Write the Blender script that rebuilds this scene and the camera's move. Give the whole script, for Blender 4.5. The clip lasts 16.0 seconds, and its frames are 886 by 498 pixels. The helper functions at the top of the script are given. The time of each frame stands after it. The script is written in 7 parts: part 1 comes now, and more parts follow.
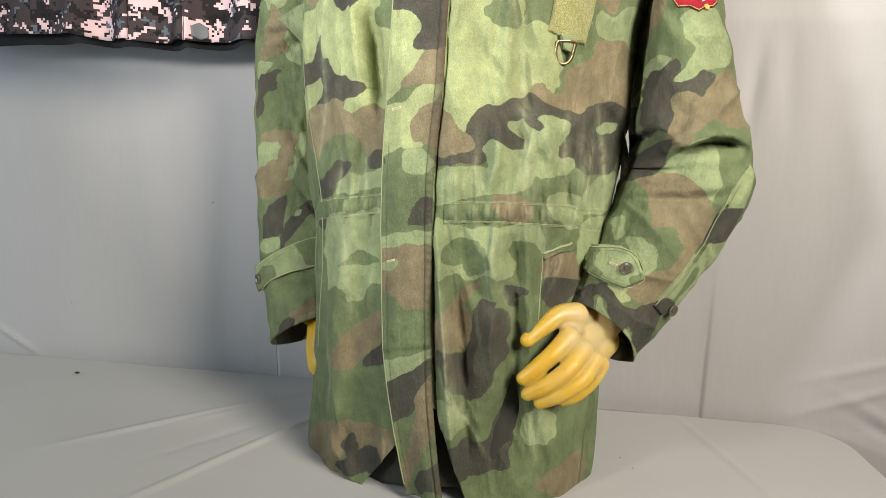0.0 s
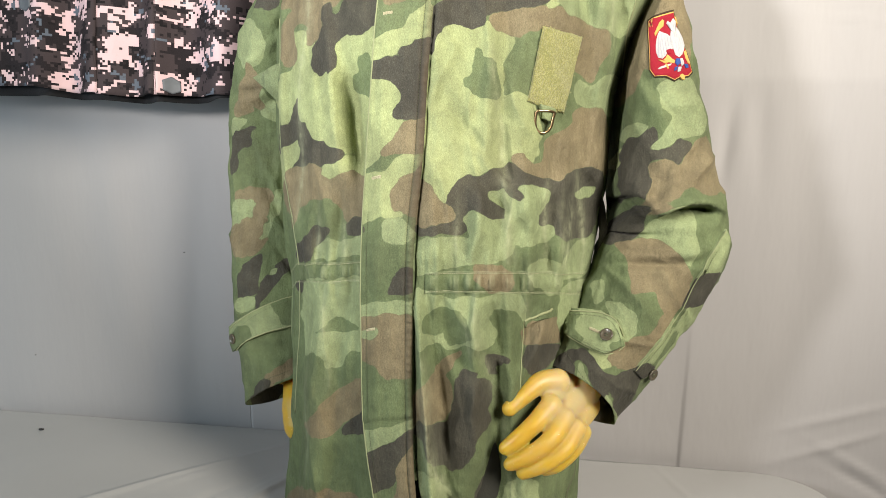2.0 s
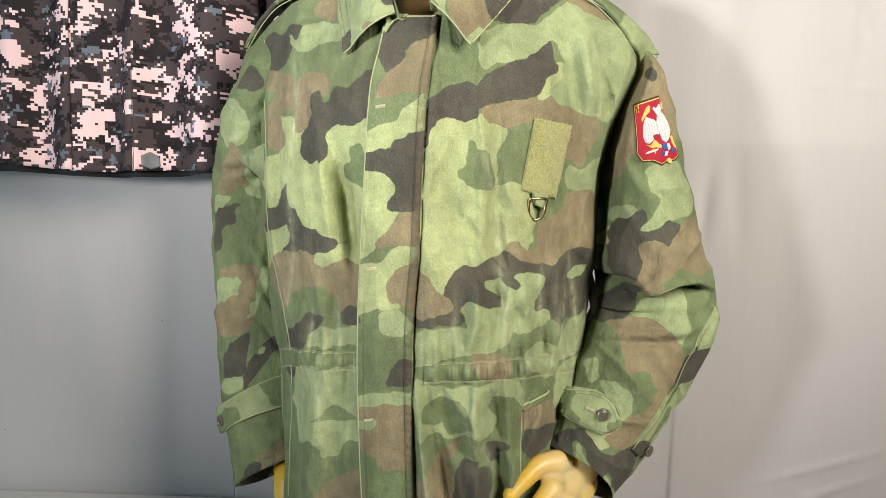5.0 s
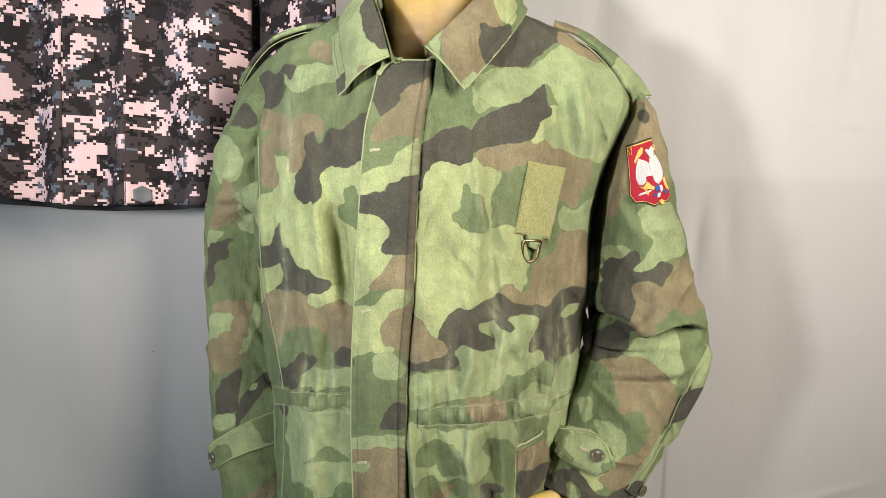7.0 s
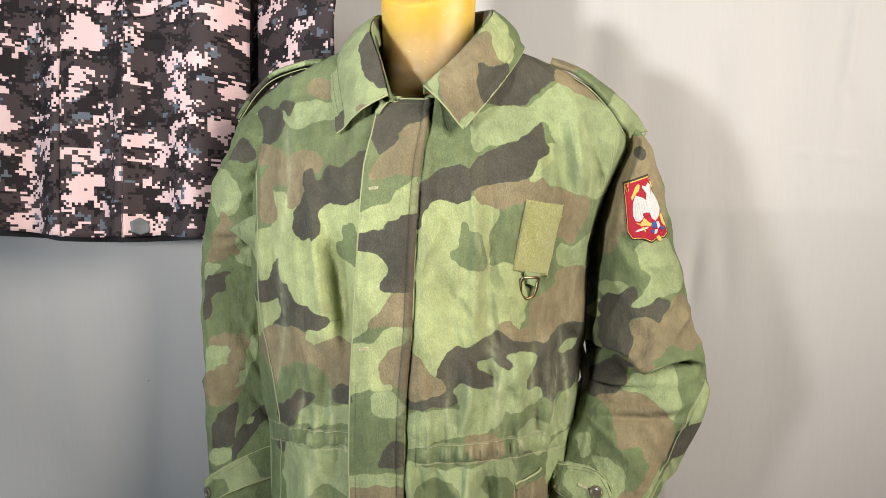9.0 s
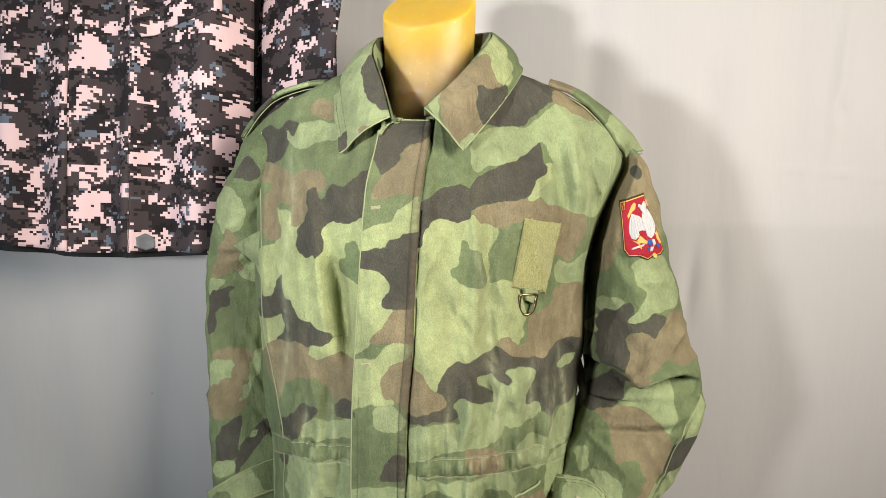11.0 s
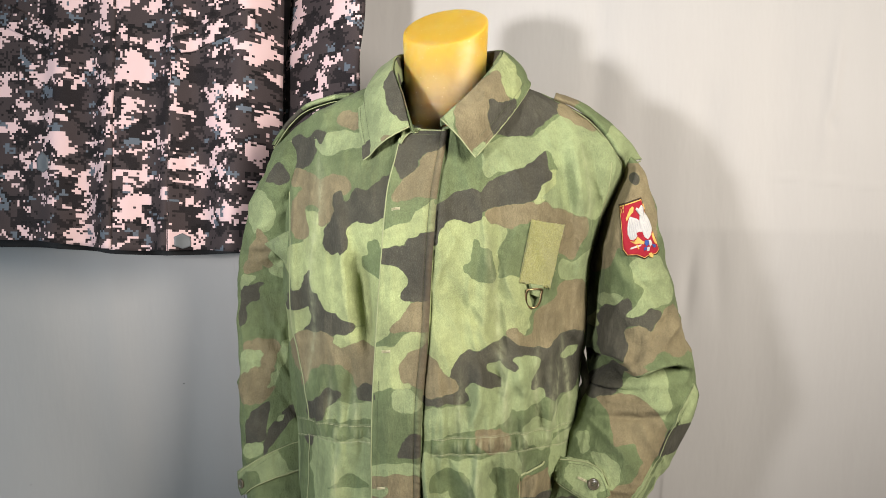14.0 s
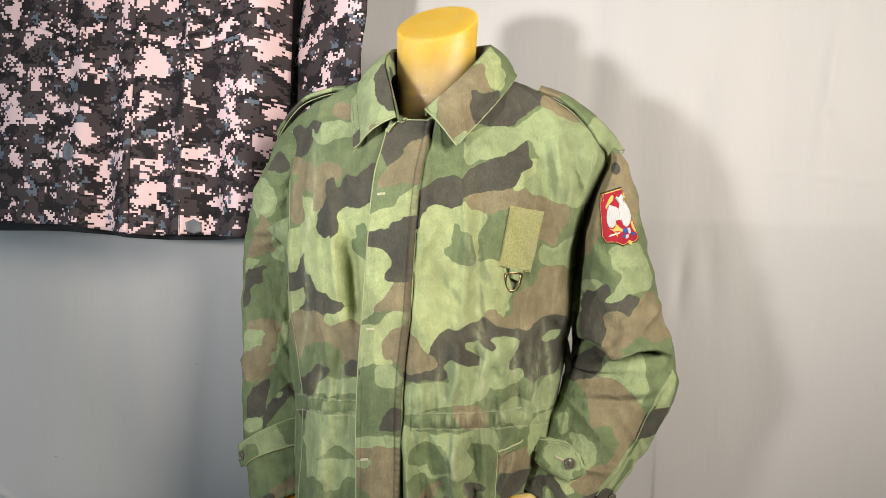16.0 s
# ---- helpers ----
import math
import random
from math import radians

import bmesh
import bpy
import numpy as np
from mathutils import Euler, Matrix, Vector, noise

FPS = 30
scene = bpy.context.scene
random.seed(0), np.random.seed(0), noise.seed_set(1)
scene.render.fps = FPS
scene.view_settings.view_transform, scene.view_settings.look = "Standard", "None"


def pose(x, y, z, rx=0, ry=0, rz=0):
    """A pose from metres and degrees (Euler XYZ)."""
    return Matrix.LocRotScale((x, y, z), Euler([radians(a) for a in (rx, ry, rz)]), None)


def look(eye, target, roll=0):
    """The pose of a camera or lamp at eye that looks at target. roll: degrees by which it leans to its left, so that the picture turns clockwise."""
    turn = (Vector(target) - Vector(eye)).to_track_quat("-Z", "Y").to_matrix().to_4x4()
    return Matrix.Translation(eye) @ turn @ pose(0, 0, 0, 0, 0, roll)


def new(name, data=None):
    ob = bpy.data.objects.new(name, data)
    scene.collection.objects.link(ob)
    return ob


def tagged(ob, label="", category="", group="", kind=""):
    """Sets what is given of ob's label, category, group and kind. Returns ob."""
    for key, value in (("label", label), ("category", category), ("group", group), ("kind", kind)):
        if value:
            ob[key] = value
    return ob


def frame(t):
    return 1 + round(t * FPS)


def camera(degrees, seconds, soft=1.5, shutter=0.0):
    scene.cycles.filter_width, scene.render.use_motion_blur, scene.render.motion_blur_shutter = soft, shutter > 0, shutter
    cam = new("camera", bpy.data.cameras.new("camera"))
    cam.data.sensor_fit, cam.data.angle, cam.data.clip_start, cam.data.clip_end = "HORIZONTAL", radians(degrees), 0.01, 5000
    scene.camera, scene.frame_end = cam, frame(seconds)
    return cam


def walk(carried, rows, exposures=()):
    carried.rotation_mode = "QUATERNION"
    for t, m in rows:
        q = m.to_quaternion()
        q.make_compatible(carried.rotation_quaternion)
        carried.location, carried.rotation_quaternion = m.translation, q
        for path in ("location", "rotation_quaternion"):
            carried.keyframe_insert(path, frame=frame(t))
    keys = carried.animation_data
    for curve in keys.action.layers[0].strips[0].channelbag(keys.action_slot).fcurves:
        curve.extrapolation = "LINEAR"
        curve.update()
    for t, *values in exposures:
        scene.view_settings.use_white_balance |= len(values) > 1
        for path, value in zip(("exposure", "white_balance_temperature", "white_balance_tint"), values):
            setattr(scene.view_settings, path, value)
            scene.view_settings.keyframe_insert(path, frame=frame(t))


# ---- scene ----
cam = camera(66.0, 16.0, soft=0.40)
PATH = [
    (0, (0.146, 0.049, 1.2), (-0.186, 2.01, 0.991), 1.7),
    (0.5, (0.141, 0.05, 1.219), (-0.174, 2.015, 1.019), 1.8),
    (1, (0.139, 0.055, 1.236), (-0.158, 2.024, 1.05), 1.7),
    (1.5, (0.136, 0.06, 1.255), (-0.138, 2.034, 1.081), 1.7),
    (2, (0.127, 0.062, 1.274), (-0.12, 2.04, 1.112), 1.5),
    (2.5, (0.116, 0.063, 1.292), (-0.106, 2.045, 1.141), 1.3),
    (3, (0.105, 0.063, 1.308), (-0.093, 2.048, 1.171), 1.0),
    (3.5, (0.096, 0.064, 1.326), (-0.082, 2.052, 1.198), 0.7),
    (4, (0.088, 0.063, 1.345), (-0.075, 2.052, 1.22), 0.5),
    (6.5, (0.072, 0.07, 1.415), (-0.041, 2.064, 1.31), 0.2),
    (7, (0.072, 0.067, 1.424), (-0.038, 2.062, 1.33), 0.3),
    (7.5, (0.07, 0.066, 1.434), (-0.037, 2.061, 1.35), 0.4),
    (8, (0.068, 0.067, 1.441), (-0.034, 2.063, 1.37), 0.4),
    (8.5, (0.068, 0.067, 1.449), (-0.031, 2.064, 1.388), 0.4),
    (9, (0.067, 0.066, 1.457), (-0.028, 2.063, 1.403), 0.3),
    (9.5, (0.066, 0.064, 1.463), (-0.025, 2.062, 1.418), 0.3),
    (10, (0.067, 0.06, 1.472), (-0.025, 2.058, 1.428), 0.3),
    (12.5, (0.065, 0.004, 1.471), (-0.036, 2.001, 1.46), 0.4),
    (13, (0.064, -0.014, 1.469), (-0.043, 1.983, 1.459), 0.5),
    (13.5, (0.066, -0.034, 1.463), (-0.054, 1.963, 1.456), 0.6),
    (14, (0.072, -0.052, 1.457), (-0.063, 1.944, 1.45), 0.7),
    (14.5, (0.091, -0.066, 1.448), (-0.067, 1.928, 1.443), 0.9),
    (15, (0.116, -0.081, 1.439), (-0.071, 1.911, 1.439), 1.2),
    (15.5, (0.141, -0.091, 1.434), (-0.077, 1.897, 1.434), 1.4),
    (16, (0.168, -0.095, 1.425), (-0.083, 1.889, 1.43), 1.6),
]
walk(cam, [(t, look(eye, target, roll)) for t, eye, target, roll in PATH], [(0, 0.30), (4, 0.20), (8, 0.12), (14, 0.06), (16, 0.08)])

# ---- light ----
world = bpy.data.worlds.new("room_air")
world.use_nodes = True
world.node_tree.nodes["Background"].inputs["Color"].default_value = (0.9, 0.95, 1.0, 1)
world.node_tree.nodes["Background"].inputs["Strength"].default_value = 0.003
scene.world = world
scene.view_settings.exposure = 0.0


def area_lamp(name, eye, target, size, watts, colour, spread=180):
    data = bpy.data.lights.new(name, "AREA")
    data.shape, data.size, data.energy, data.color = "DISK", size, watts, colour
    data.spread = radians(spread)
    ob = new(name, data)
    ob.matrix_world = look(eye, target)
    return ob


area_lamp("side_lamp", (1.56, -0.52, 2.16), (0.05, 1.3, 1.60), 1.0, 30.0, (1.0, 0.93, 0.83), 98)
area_lamp("low_lamp", (-0.86, -0.25, 1.48), (0.0, 1.2, 1.77), 0.19, 7.6, (0.98, 0.96, 0.95), 79)
# unseen cool source added to brighten the left side; no window is known
area_lamp("window_glow", (-2.2, 0.0, 1.36), (-0.95, 1.40, 1.10), 1.0, 19.0, (0.70, 0.87, 1.0), 180)


# ---- materials ----
class Nodes:
    """A short hand for node materials."""

    def __init__(self, name):
        self.mat = bpy.data.materials.new(name)
        self.mat.use_nodes = True
        self.tree = self.mat.node_tree
        self.bsdf = self.tree.nodes["Principled BSDF"]

    def add(self, kind, settings=None, **inputs):
        n = self.tree.nodes.new(kind)
        s = settings or {}
        if "operation" in s:
            n.operation = s["operation"]
        if "data_type" in s:
            n.data_type, n.blend_type = s["data_type"], s["blend_type"]
        if "interpolation_type" in s:
            n.interpolation_type = s["interpolation_type"]
        if "attribute_name" in s:
            n.attribute_name = s["attribute_name"]
        if "wave_type" in s:
            n.wave_type, n.bands_direction = s["wave_type"], s["bands_direction"]
        if "noise_dimensions" in s:
            n.noise_dimensions = s["noise_dimensions"]
        if "feature" in s:
            n.feature = s["feature"]
        for key, value in inputs.items():
            self.set(n, int(key[1:]) if key[0] == "_" and key[1:].isdigit() else key.replace("_", " "), value)
        return n

    def set(self, n, key, value):
        socket = n.inputs[key]
        if isinstance(value, bpy.types.NodeSocket):
            self.tree.links.new(value, socket)
        else:
            socket.default_value = value

    def math(self, op, a, b=0.0, c=0.0):
        return self.add("ShaderNodeMath", {"operation": op}, _0=a, _1=b, _2=c).outputs[0]

    def noise(self, vector, scale, detail=3.0, rough=0.55):
        n = self.add("ShaderNodeTexNoise", None, Vector=vector, Scale=scale, Detail=detail, Roughness=rough)
        return n.outputs["Fac"]

    def mix(self, fac, a, b, blend="MIX"):
        n = self.add("ShaderNodeMix", {"data_type": "RGBA", "blend_type": blend})
        self.set(n, 0, fac), self.set(n, 6, a), self.set(n, 7, b)
        return n.outputs[2]

    def span(self, value, a, b, lo=0.0, hi=1.0):
        n = self.add("ShaderNodeMapRange", {"interpolation_type": "SMOOTHSTEP"})
        for key, v in zip((0, 1, 2, 3, 4), (value, a, b, lo, hi)):
            self.set(n, key, v)
        return n.outputs[0]

    def place(self):
        return self.add("ShaderNodeTexCoord").outputs["Object"]

    def bump(self, height, strength, distance=0.001, under=None):
        n = self.add("ShaderNodeBump", None, Strength=strength, Distance=distance, Height=height)
        if under:
            self.set(n, "Normal", under)
        return n.outputs[0]

    def done(self, colour=None, rough=0.8, normal=None, metal=0.0, **more):
        if colour is not None:
            self.set(self.bsdf, "Base Color", colour)
        self.set(self.bsdf, "Roughness", rough), self.set(self.bsdf, "Metallic", metal)
        if normal:
            self.set(self.bsdf, "Normal", normal)
        for key, value in more.items():
            self.set(self.bsdf, key.replace("_", " "), value)
        return self.mat


def weave(m, place, size=0.0011):
    """The twill of a cloth: fine diagonal ribs, as a height."""
    w = m.add("ShaderNodeTexWave", {"wave_type": "BANDS", "bands_direction": "DIAGONAL"}, Vector=place, Scale=0.62 / size, Distortion=1.5, Detail=1.0)
    return w.outputs["Fac"]


LIGHT, MID, GREEN, BROWN, DARK = (0.252, 0.284, 0.136, 1), (0.204, 0.242, 0.124, 1), (0.106, 0.134, 0.064, 1), (0.166, 0.136, 0.080, 1), (0.052, 0.049, 0.038, 1)


def camo_cloth():
    m = Nodes("camouflage_twill")
    place = m.place()
    wob = m.math("MULTIPLY", m.math("SUBTRACT", m.noise(place, 320.0, 3.0, 0.7), 0.5), 0.0008)
    colour = GREEN
    for key, tone in (("light", LIGHT), ("mid", MID), ("brown", BROWN), ("dark", DARK)):
        field = m.add("ShaderNodeAttribute", {"attribute_name": key}).outputs["Fac"]
        colour = m.mix(m.span(m.math("ADD", field, wob), -0.0008, 0.0008), colour, tone)
    grain = m.noise(place, 1300.0, 2.0, 0.7)
    slub = m.add("ShaderNodeMapping", None, Vector=place, Scale=(1100.0, 1100.0, 420.0)).outputs[0]
    streak = m.noise(slub, 1.0, 2.0, 0.6)
    fine = m.math("ADD", m.math("MULTIPLY", grain, 0.5), m.math("MULTIPLY", streak, 0.5))
    tone = m.mix(m.span(fine, 0.36, 0.66), (0.76, 0.76, 0.76, 1), (1.22, 1.22, 1.21, 1))
    colour = m.mix(1.0, colour, tone, "MULTIPLY")
    colour = m.mix(m.span(fine, 0.50, 0.68, 0.0, 0.08), colour, (0.36, 0.36, 0.29, 1))
    worn = m.noise(place, 14.0, 5.0, 0.6)
    colour = m.mix(1.0, colour, m.mix(m.span(worn, 0.30, 0.72), (0.84, 0.84, 0.84, 1), (1.18, 1.18, 1.16, 1)), "MULTIPLY")
    rubbed = m.noise(place, 48.0, 4.0, 0.65)
    colour = m.mix(1.0, colour, m.mix(m.span(rubbed, 0.32, 0.70), (0.90, 0.90, 0.90, 1), (1.11, 1.11, 1.10, 1)), "MULTIPLY")
    colour = m.mix(m.span(m.noise(place, 5.0, 4.0), 0.45, 0.8, 0.0, 0.22), colour, (0.13, 0.12, 0.07, 1))
    # ridges of the folds are rubbed pale
    rub = m.add("ShaderNodeAttribute", {"attribute_name": "wear"}).outputs["Fac"]
    rub = m.math("MULTIPLY", rub, m.span(m.noise(place, 60.0, 4.0, 0.7), 0.3, 0.7, 0.10, 0.45))
    colour = m.mix(rub, colour, (0.40, 0.42, 0.26, 1))
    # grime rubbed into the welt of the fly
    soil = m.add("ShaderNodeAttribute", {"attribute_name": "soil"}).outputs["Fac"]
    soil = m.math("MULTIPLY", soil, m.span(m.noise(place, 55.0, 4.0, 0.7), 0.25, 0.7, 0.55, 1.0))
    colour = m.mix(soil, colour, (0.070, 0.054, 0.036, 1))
    crush = m.bump(m.noise(m.add("ShaderNodeMapping", None, Vector=place, Rotation=(0.0, 0.5, 0.0), Scale=(42.0, 42.0, 15.0)).outputs[0], 1.0, 4.0, 0.55), 0.9, 0.009)
    pucker = m.bump(m.noise(place, 110.0, 3.0, 0.6), 0.35, 0.0025, crush)
    normal = m.bump(weave(m, place), 0.3, 0.0005, pucker)
    return m.done(colour, 0.88, normal, Sheen_Weight=0.03, Sheen_Roughness=0.5, Specular_IOR_Level=0.15)


def plain_cloth(name, colour, other, rough=0.85, size=0.0011, amount=0.35):
    m = Nodes(name)
    place = m.place()
    c = m.mix(m.span(m.noise(place, 700.0, 2.0, 0.8), 0.3, 0.7, 0.0, amount), colour, other)
    c = m.mix(m.span(m.noise(place, 9.0, 5.0), 0.4, 0.75, 0.0, amount), c, other)
    normal = m.bump(weave(m, place, size), 0.4, 0.0006, m.bump(m.noise(place, 45.0, 4.0), 0.3, 0.004))
    return m.done(c, rough, normal, Specular_IOR_Level=0.25)


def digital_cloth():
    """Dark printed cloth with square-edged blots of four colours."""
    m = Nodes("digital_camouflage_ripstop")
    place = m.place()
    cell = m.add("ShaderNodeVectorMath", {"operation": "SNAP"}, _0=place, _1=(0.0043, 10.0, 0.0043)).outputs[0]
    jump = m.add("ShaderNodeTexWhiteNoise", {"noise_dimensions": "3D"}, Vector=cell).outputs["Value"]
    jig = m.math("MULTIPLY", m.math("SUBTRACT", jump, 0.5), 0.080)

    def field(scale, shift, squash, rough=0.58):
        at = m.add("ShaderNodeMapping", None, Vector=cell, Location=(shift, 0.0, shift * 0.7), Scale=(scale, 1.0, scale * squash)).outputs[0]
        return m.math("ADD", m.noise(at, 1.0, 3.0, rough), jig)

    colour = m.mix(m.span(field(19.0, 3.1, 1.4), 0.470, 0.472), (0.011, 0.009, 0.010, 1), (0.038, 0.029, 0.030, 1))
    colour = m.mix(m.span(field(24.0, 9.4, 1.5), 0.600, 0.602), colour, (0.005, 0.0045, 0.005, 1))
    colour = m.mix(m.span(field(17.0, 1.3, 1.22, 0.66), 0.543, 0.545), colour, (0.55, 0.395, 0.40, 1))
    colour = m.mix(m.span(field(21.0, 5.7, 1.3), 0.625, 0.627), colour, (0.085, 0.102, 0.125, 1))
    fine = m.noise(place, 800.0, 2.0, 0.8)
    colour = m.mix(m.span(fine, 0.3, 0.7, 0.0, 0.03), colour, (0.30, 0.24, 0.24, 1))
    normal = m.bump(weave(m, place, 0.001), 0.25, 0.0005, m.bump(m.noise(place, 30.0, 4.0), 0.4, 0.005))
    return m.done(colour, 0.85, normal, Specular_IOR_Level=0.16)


def backdrop_cloth():
    m = Nodes("grey_backdrop_cloth")
    place = m.place()
    c = m.mix(m.noise(place, 1.6, 4.0), (0.332, 0.318, 0.309, 1), (0.385, 0.370, 0.360, 1))
    long = m.add("ShaderNodeMapping", None, Vector=place, Scale=(40.0, 40.0, 2.5)).outputs[0]
    c = m.mix(m.span(m.noise(long, 1.0, 3.0), 0.4, 0.8, 0.0, 0.10), c, (0.40, 0.39, 0.38, 1))
    c = m.mix(m.span(m.noise(place, 420.0, 2.0), 0.7, 0.78, 0.0, 0.25), c, (0.22, 0.21, 0.21, 1))
    normal = m.bump(m.noise(place, 900.0, 2.0), 0.12, 0.0005, m.bump(m.noise(m.add("ShaderNodeMapping", None, Vector=place, Scale=(9.0, 9.0, 2.5)).outputs[0], 1.0, 4.0), 0.35, 0.012))
    return m.done(c, 0.72, normal, Sheen_Weight=0.1, Specular_IOR_Level=0.25)


def table_cloth():
    m = Nodes("pale_grey_table_cloth")
    place = m.place()
    c = m.mix(m.noise(place, 3.0, 4.0), (0.42, 0.415, 0.40, 1), (0.475, 0.47, 0.452, 1))
    c = m.mix(m.span(m.noise(place, 260.0, 2.0), 0.70, 0.8, 0.0, 0.25), c, (0.30, 0.29, 0.27, 1))
    normal = m.bump(m.noise(place, 700.0, 2.0), 0.12, 0.0005, m.bump(m.noise(place, 12.0, 4.0), 0.25, 0.004))
    return m.done(c, 0.7, normal, Specular_IOR_Level=0.25)


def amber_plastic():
    """Cloudy amber resin: clear and deep in the digits and the cap, frosted pale at the wrist; shade low on the neck is
    painted in.
    """
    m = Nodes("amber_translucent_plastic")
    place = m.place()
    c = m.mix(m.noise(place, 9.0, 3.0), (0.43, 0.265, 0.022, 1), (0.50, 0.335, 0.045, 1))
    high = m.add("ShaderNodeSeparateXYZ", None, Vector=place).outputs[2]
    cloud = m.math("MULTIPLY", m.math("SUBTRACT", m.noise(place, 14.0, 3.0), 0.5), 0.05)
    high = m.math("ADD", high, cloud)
    # shade low on the neck, painted into the colour as a smoky tone
    neck_shade = m.math("MULTIPLY", m.span(high, 1.805, 1.690), m.span(high, 1.45, 1.50))
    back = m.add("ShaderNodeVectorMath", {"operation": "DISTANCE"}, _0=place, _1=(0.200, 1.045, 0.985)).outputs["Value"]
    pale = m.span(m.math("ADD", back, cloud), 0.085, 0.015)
    c = m.mix(m.math("MULTIPLY", m.math("MAXIMUM", neck_shade, pale), 0.85), c, m.mix(m.span(high, 1.52, 1.62), (0.46, 0.37, 0.205, 1), (0.225, 0.165, 0.105, 1)))
    c = m.mix(m.span(m.noise(place, 26.0, 4.0), 0.46, 0.70, 0.0, 0.4), c, (0.42, 0.31, 0.13, 1))
    c = m.mix(m.span(m.noise(place, 300.0, 1.0), 0.75, 0.79, 0.0, 0.6), c, (0.9, 0.80, 0.58, 1))
    rough = m.span(m.noise(place, 25.0, 4.0), 0.3, 0.7, 0.34, 0.55)
    return m.done(c, rough, m.bump(m.noise(place, 120.0, 3.0), 0.1, 0.001), Subsurface_Weight=1.0, Subsurface_Radius=(0.9, 0.55, 0.16), Subsurface_Scale=0.045, IOR=1.42, Specular_IOR_Level=0.45)


def plain(name, colour, rough=0.5, metal=0.0, vary=0.25, scale=60.0):
    m = Nodes(name)
    dim = tuple(v * (1 - vary) for v in colour[:3]) + (1,)
    place = m.place()
    return m.done(m.mix(m.noise(place, scale, 4.0), colour, dim), rough, m.bump(m.noise(place, scale * 6, 3.0), 0.15, 0.0008), metal)


def fuzzy(name, colour, other):
    """Loop tape: a field of small curls."""
    m = Nodes(name)
    place = m.place()
    curl = m.add("ShaderNodeTexVoronoi", {"feature": "F1"}, Vector=place, Scale=600.0).outputs["Distance"]
    c = m.mix(m.span(curl, 0.15, 0.75), colour, other)
    c = m.mix(m.span(m.noise(place, 190.0, 4.0, 0.75), 0.42, 0.66, 0.0, 0.85), c, other)
    h = m.math("ADD", curl, m.noise(place, 300.0, 4.0, 0.7))
    return m.done(c, 0.95, m.bump(h, 1.0, 0.0032), Sheen_Weight=0.25, Specular_IOR_Level=0.1)


TWILL = camo_cloth()
EDGE = plain_cloth("worn_pale_edge", (0.29, 0.31, 0.165, 1), (0.17, 0.19, 0.10, 1))
THREAD = plain("olive_thread", (0.30, 0.30, 0.15, 1), 0.85)
THREAD_PALE = plain("pale_buttonhole_thread", (0.55, 0.50, 0.33, 1), 0.85)
THREAD_WORN = plain("worn_pale_thread", (0.40, 0.40, 0.24, 1), 0.9)
THREAD_DARK = plain("dark_thread", (0.09, 0.10, 0.05, 1), 0.85)
# near-black colour that stands in for shade in the skirt's gap
GAP_SHADE = plain_cloth("gap_shade_cloth", (0.030, 0.030, 0.024, 1), (0.05, 0.05, 0.04, 1))
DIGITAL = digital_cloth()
BLACK_CLOTH = plain_cloth("black_lining", (0.010, 0.010, 0.011, 1), (0.02, 0.02, 0.02, 1))
BACKDROP = backdrop_cloth()
TABLE = table_cloth()
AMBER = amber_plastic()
LOOP = fuzzy("yellow_green_loop_tape", (0.52, 0.49, 0.19, 1), (0.27, 0.27, 0.085, 1))
BRASS = plain("aged_brass", (0.32, 0.22, 0.12, 1), 0.32, 1.0)
BUTTON = plain("dark_brown_button", (0.085, 0.072, 0.050, 1), 0.22)
RED = plain_cloth("red_embroidery", (0.29, 0.012, 0.024, 1), (0.17, 0.008, 0.016, 1), size=0.0007)
WHITE = plain_cloth("white_embroidery", (0.48, 0.47, 0.455, 1), (0.25, 0.25, 0.26, 1), size=0.0008)
GOLD = plain_cloth("gold_embroidery", (0.60, 0.36, 0.10, 1), (0.42, 0.23, 0.06, 1), size=0.0008)
BLUE = plain_cloth("blue_embroidery", (0.03, 0.07, 0.25, 1), (0.03, 0.05, 0.18, 1), size=0.0008)
RIM = plain_cloth("dark_brown_overlock", (0.035, 0.022, 0.012, 1), (0.06, 0.04, 0.02, 1), size=0.0009)
# surfaces of the unseen room, coloured dark to hold back bounced light
ROOM = plain("plain_room_paint", (0.11, 0.105, 0.10, 1), 0.8, vary=0.08, scale=4.0)
FLOOR = plain("grey_room_floor", (0.13, 0.125, 0.12, 1), 0.6, vary=0.2, scale=8.0)
CEILING = plain("dim_ceiling_paint", (0.24, 0.235, 0.225, 1), 0.85, vary=0.05, scale=4.0)
METAL = plain("grey_painted_steel", (0.25, 0.25, 0.25, 1), 0.45, 0.6)
SPECK = plain("dark_lint", (0.03, 0.03, 0.03, 1), 0.9)


# ---- building helpers ----
def mesh_object(name, verts, faces, material, parent=None, label="", smooth=True):
    me = bpy.data.meshes.new(name)
    me.from_pydata([tuple(map(float, v)) for v in verts], [], faces)
    me.update()
    if smooth:
        me.shade_smooth()
    me.materials.append(material)
    ob = new(name, me)
    if parent is not None:
        ob.parent = parent
    if label:
        tagged(ob, label)
    return ob


def part(name, bm, material, parent=None, label="", smooth=True):
    bmesh.ops.recalc_face_normals(bm, faces=bm.faces)
    me = bpy.data.meshes.new(name)
    bm.to_mesh(me)
    bm.free()
    if smooth:
        me.shade_smooth()
    me.materials.append(material)
    ob = new(name, me)
    if parent is not None:
        ob.parent = parent
    if label:
        tagged(ob, label)
    return ob


def thing(name, label, category, group="", kind=""):
    return tagged(new(name), label, category, group, kind)


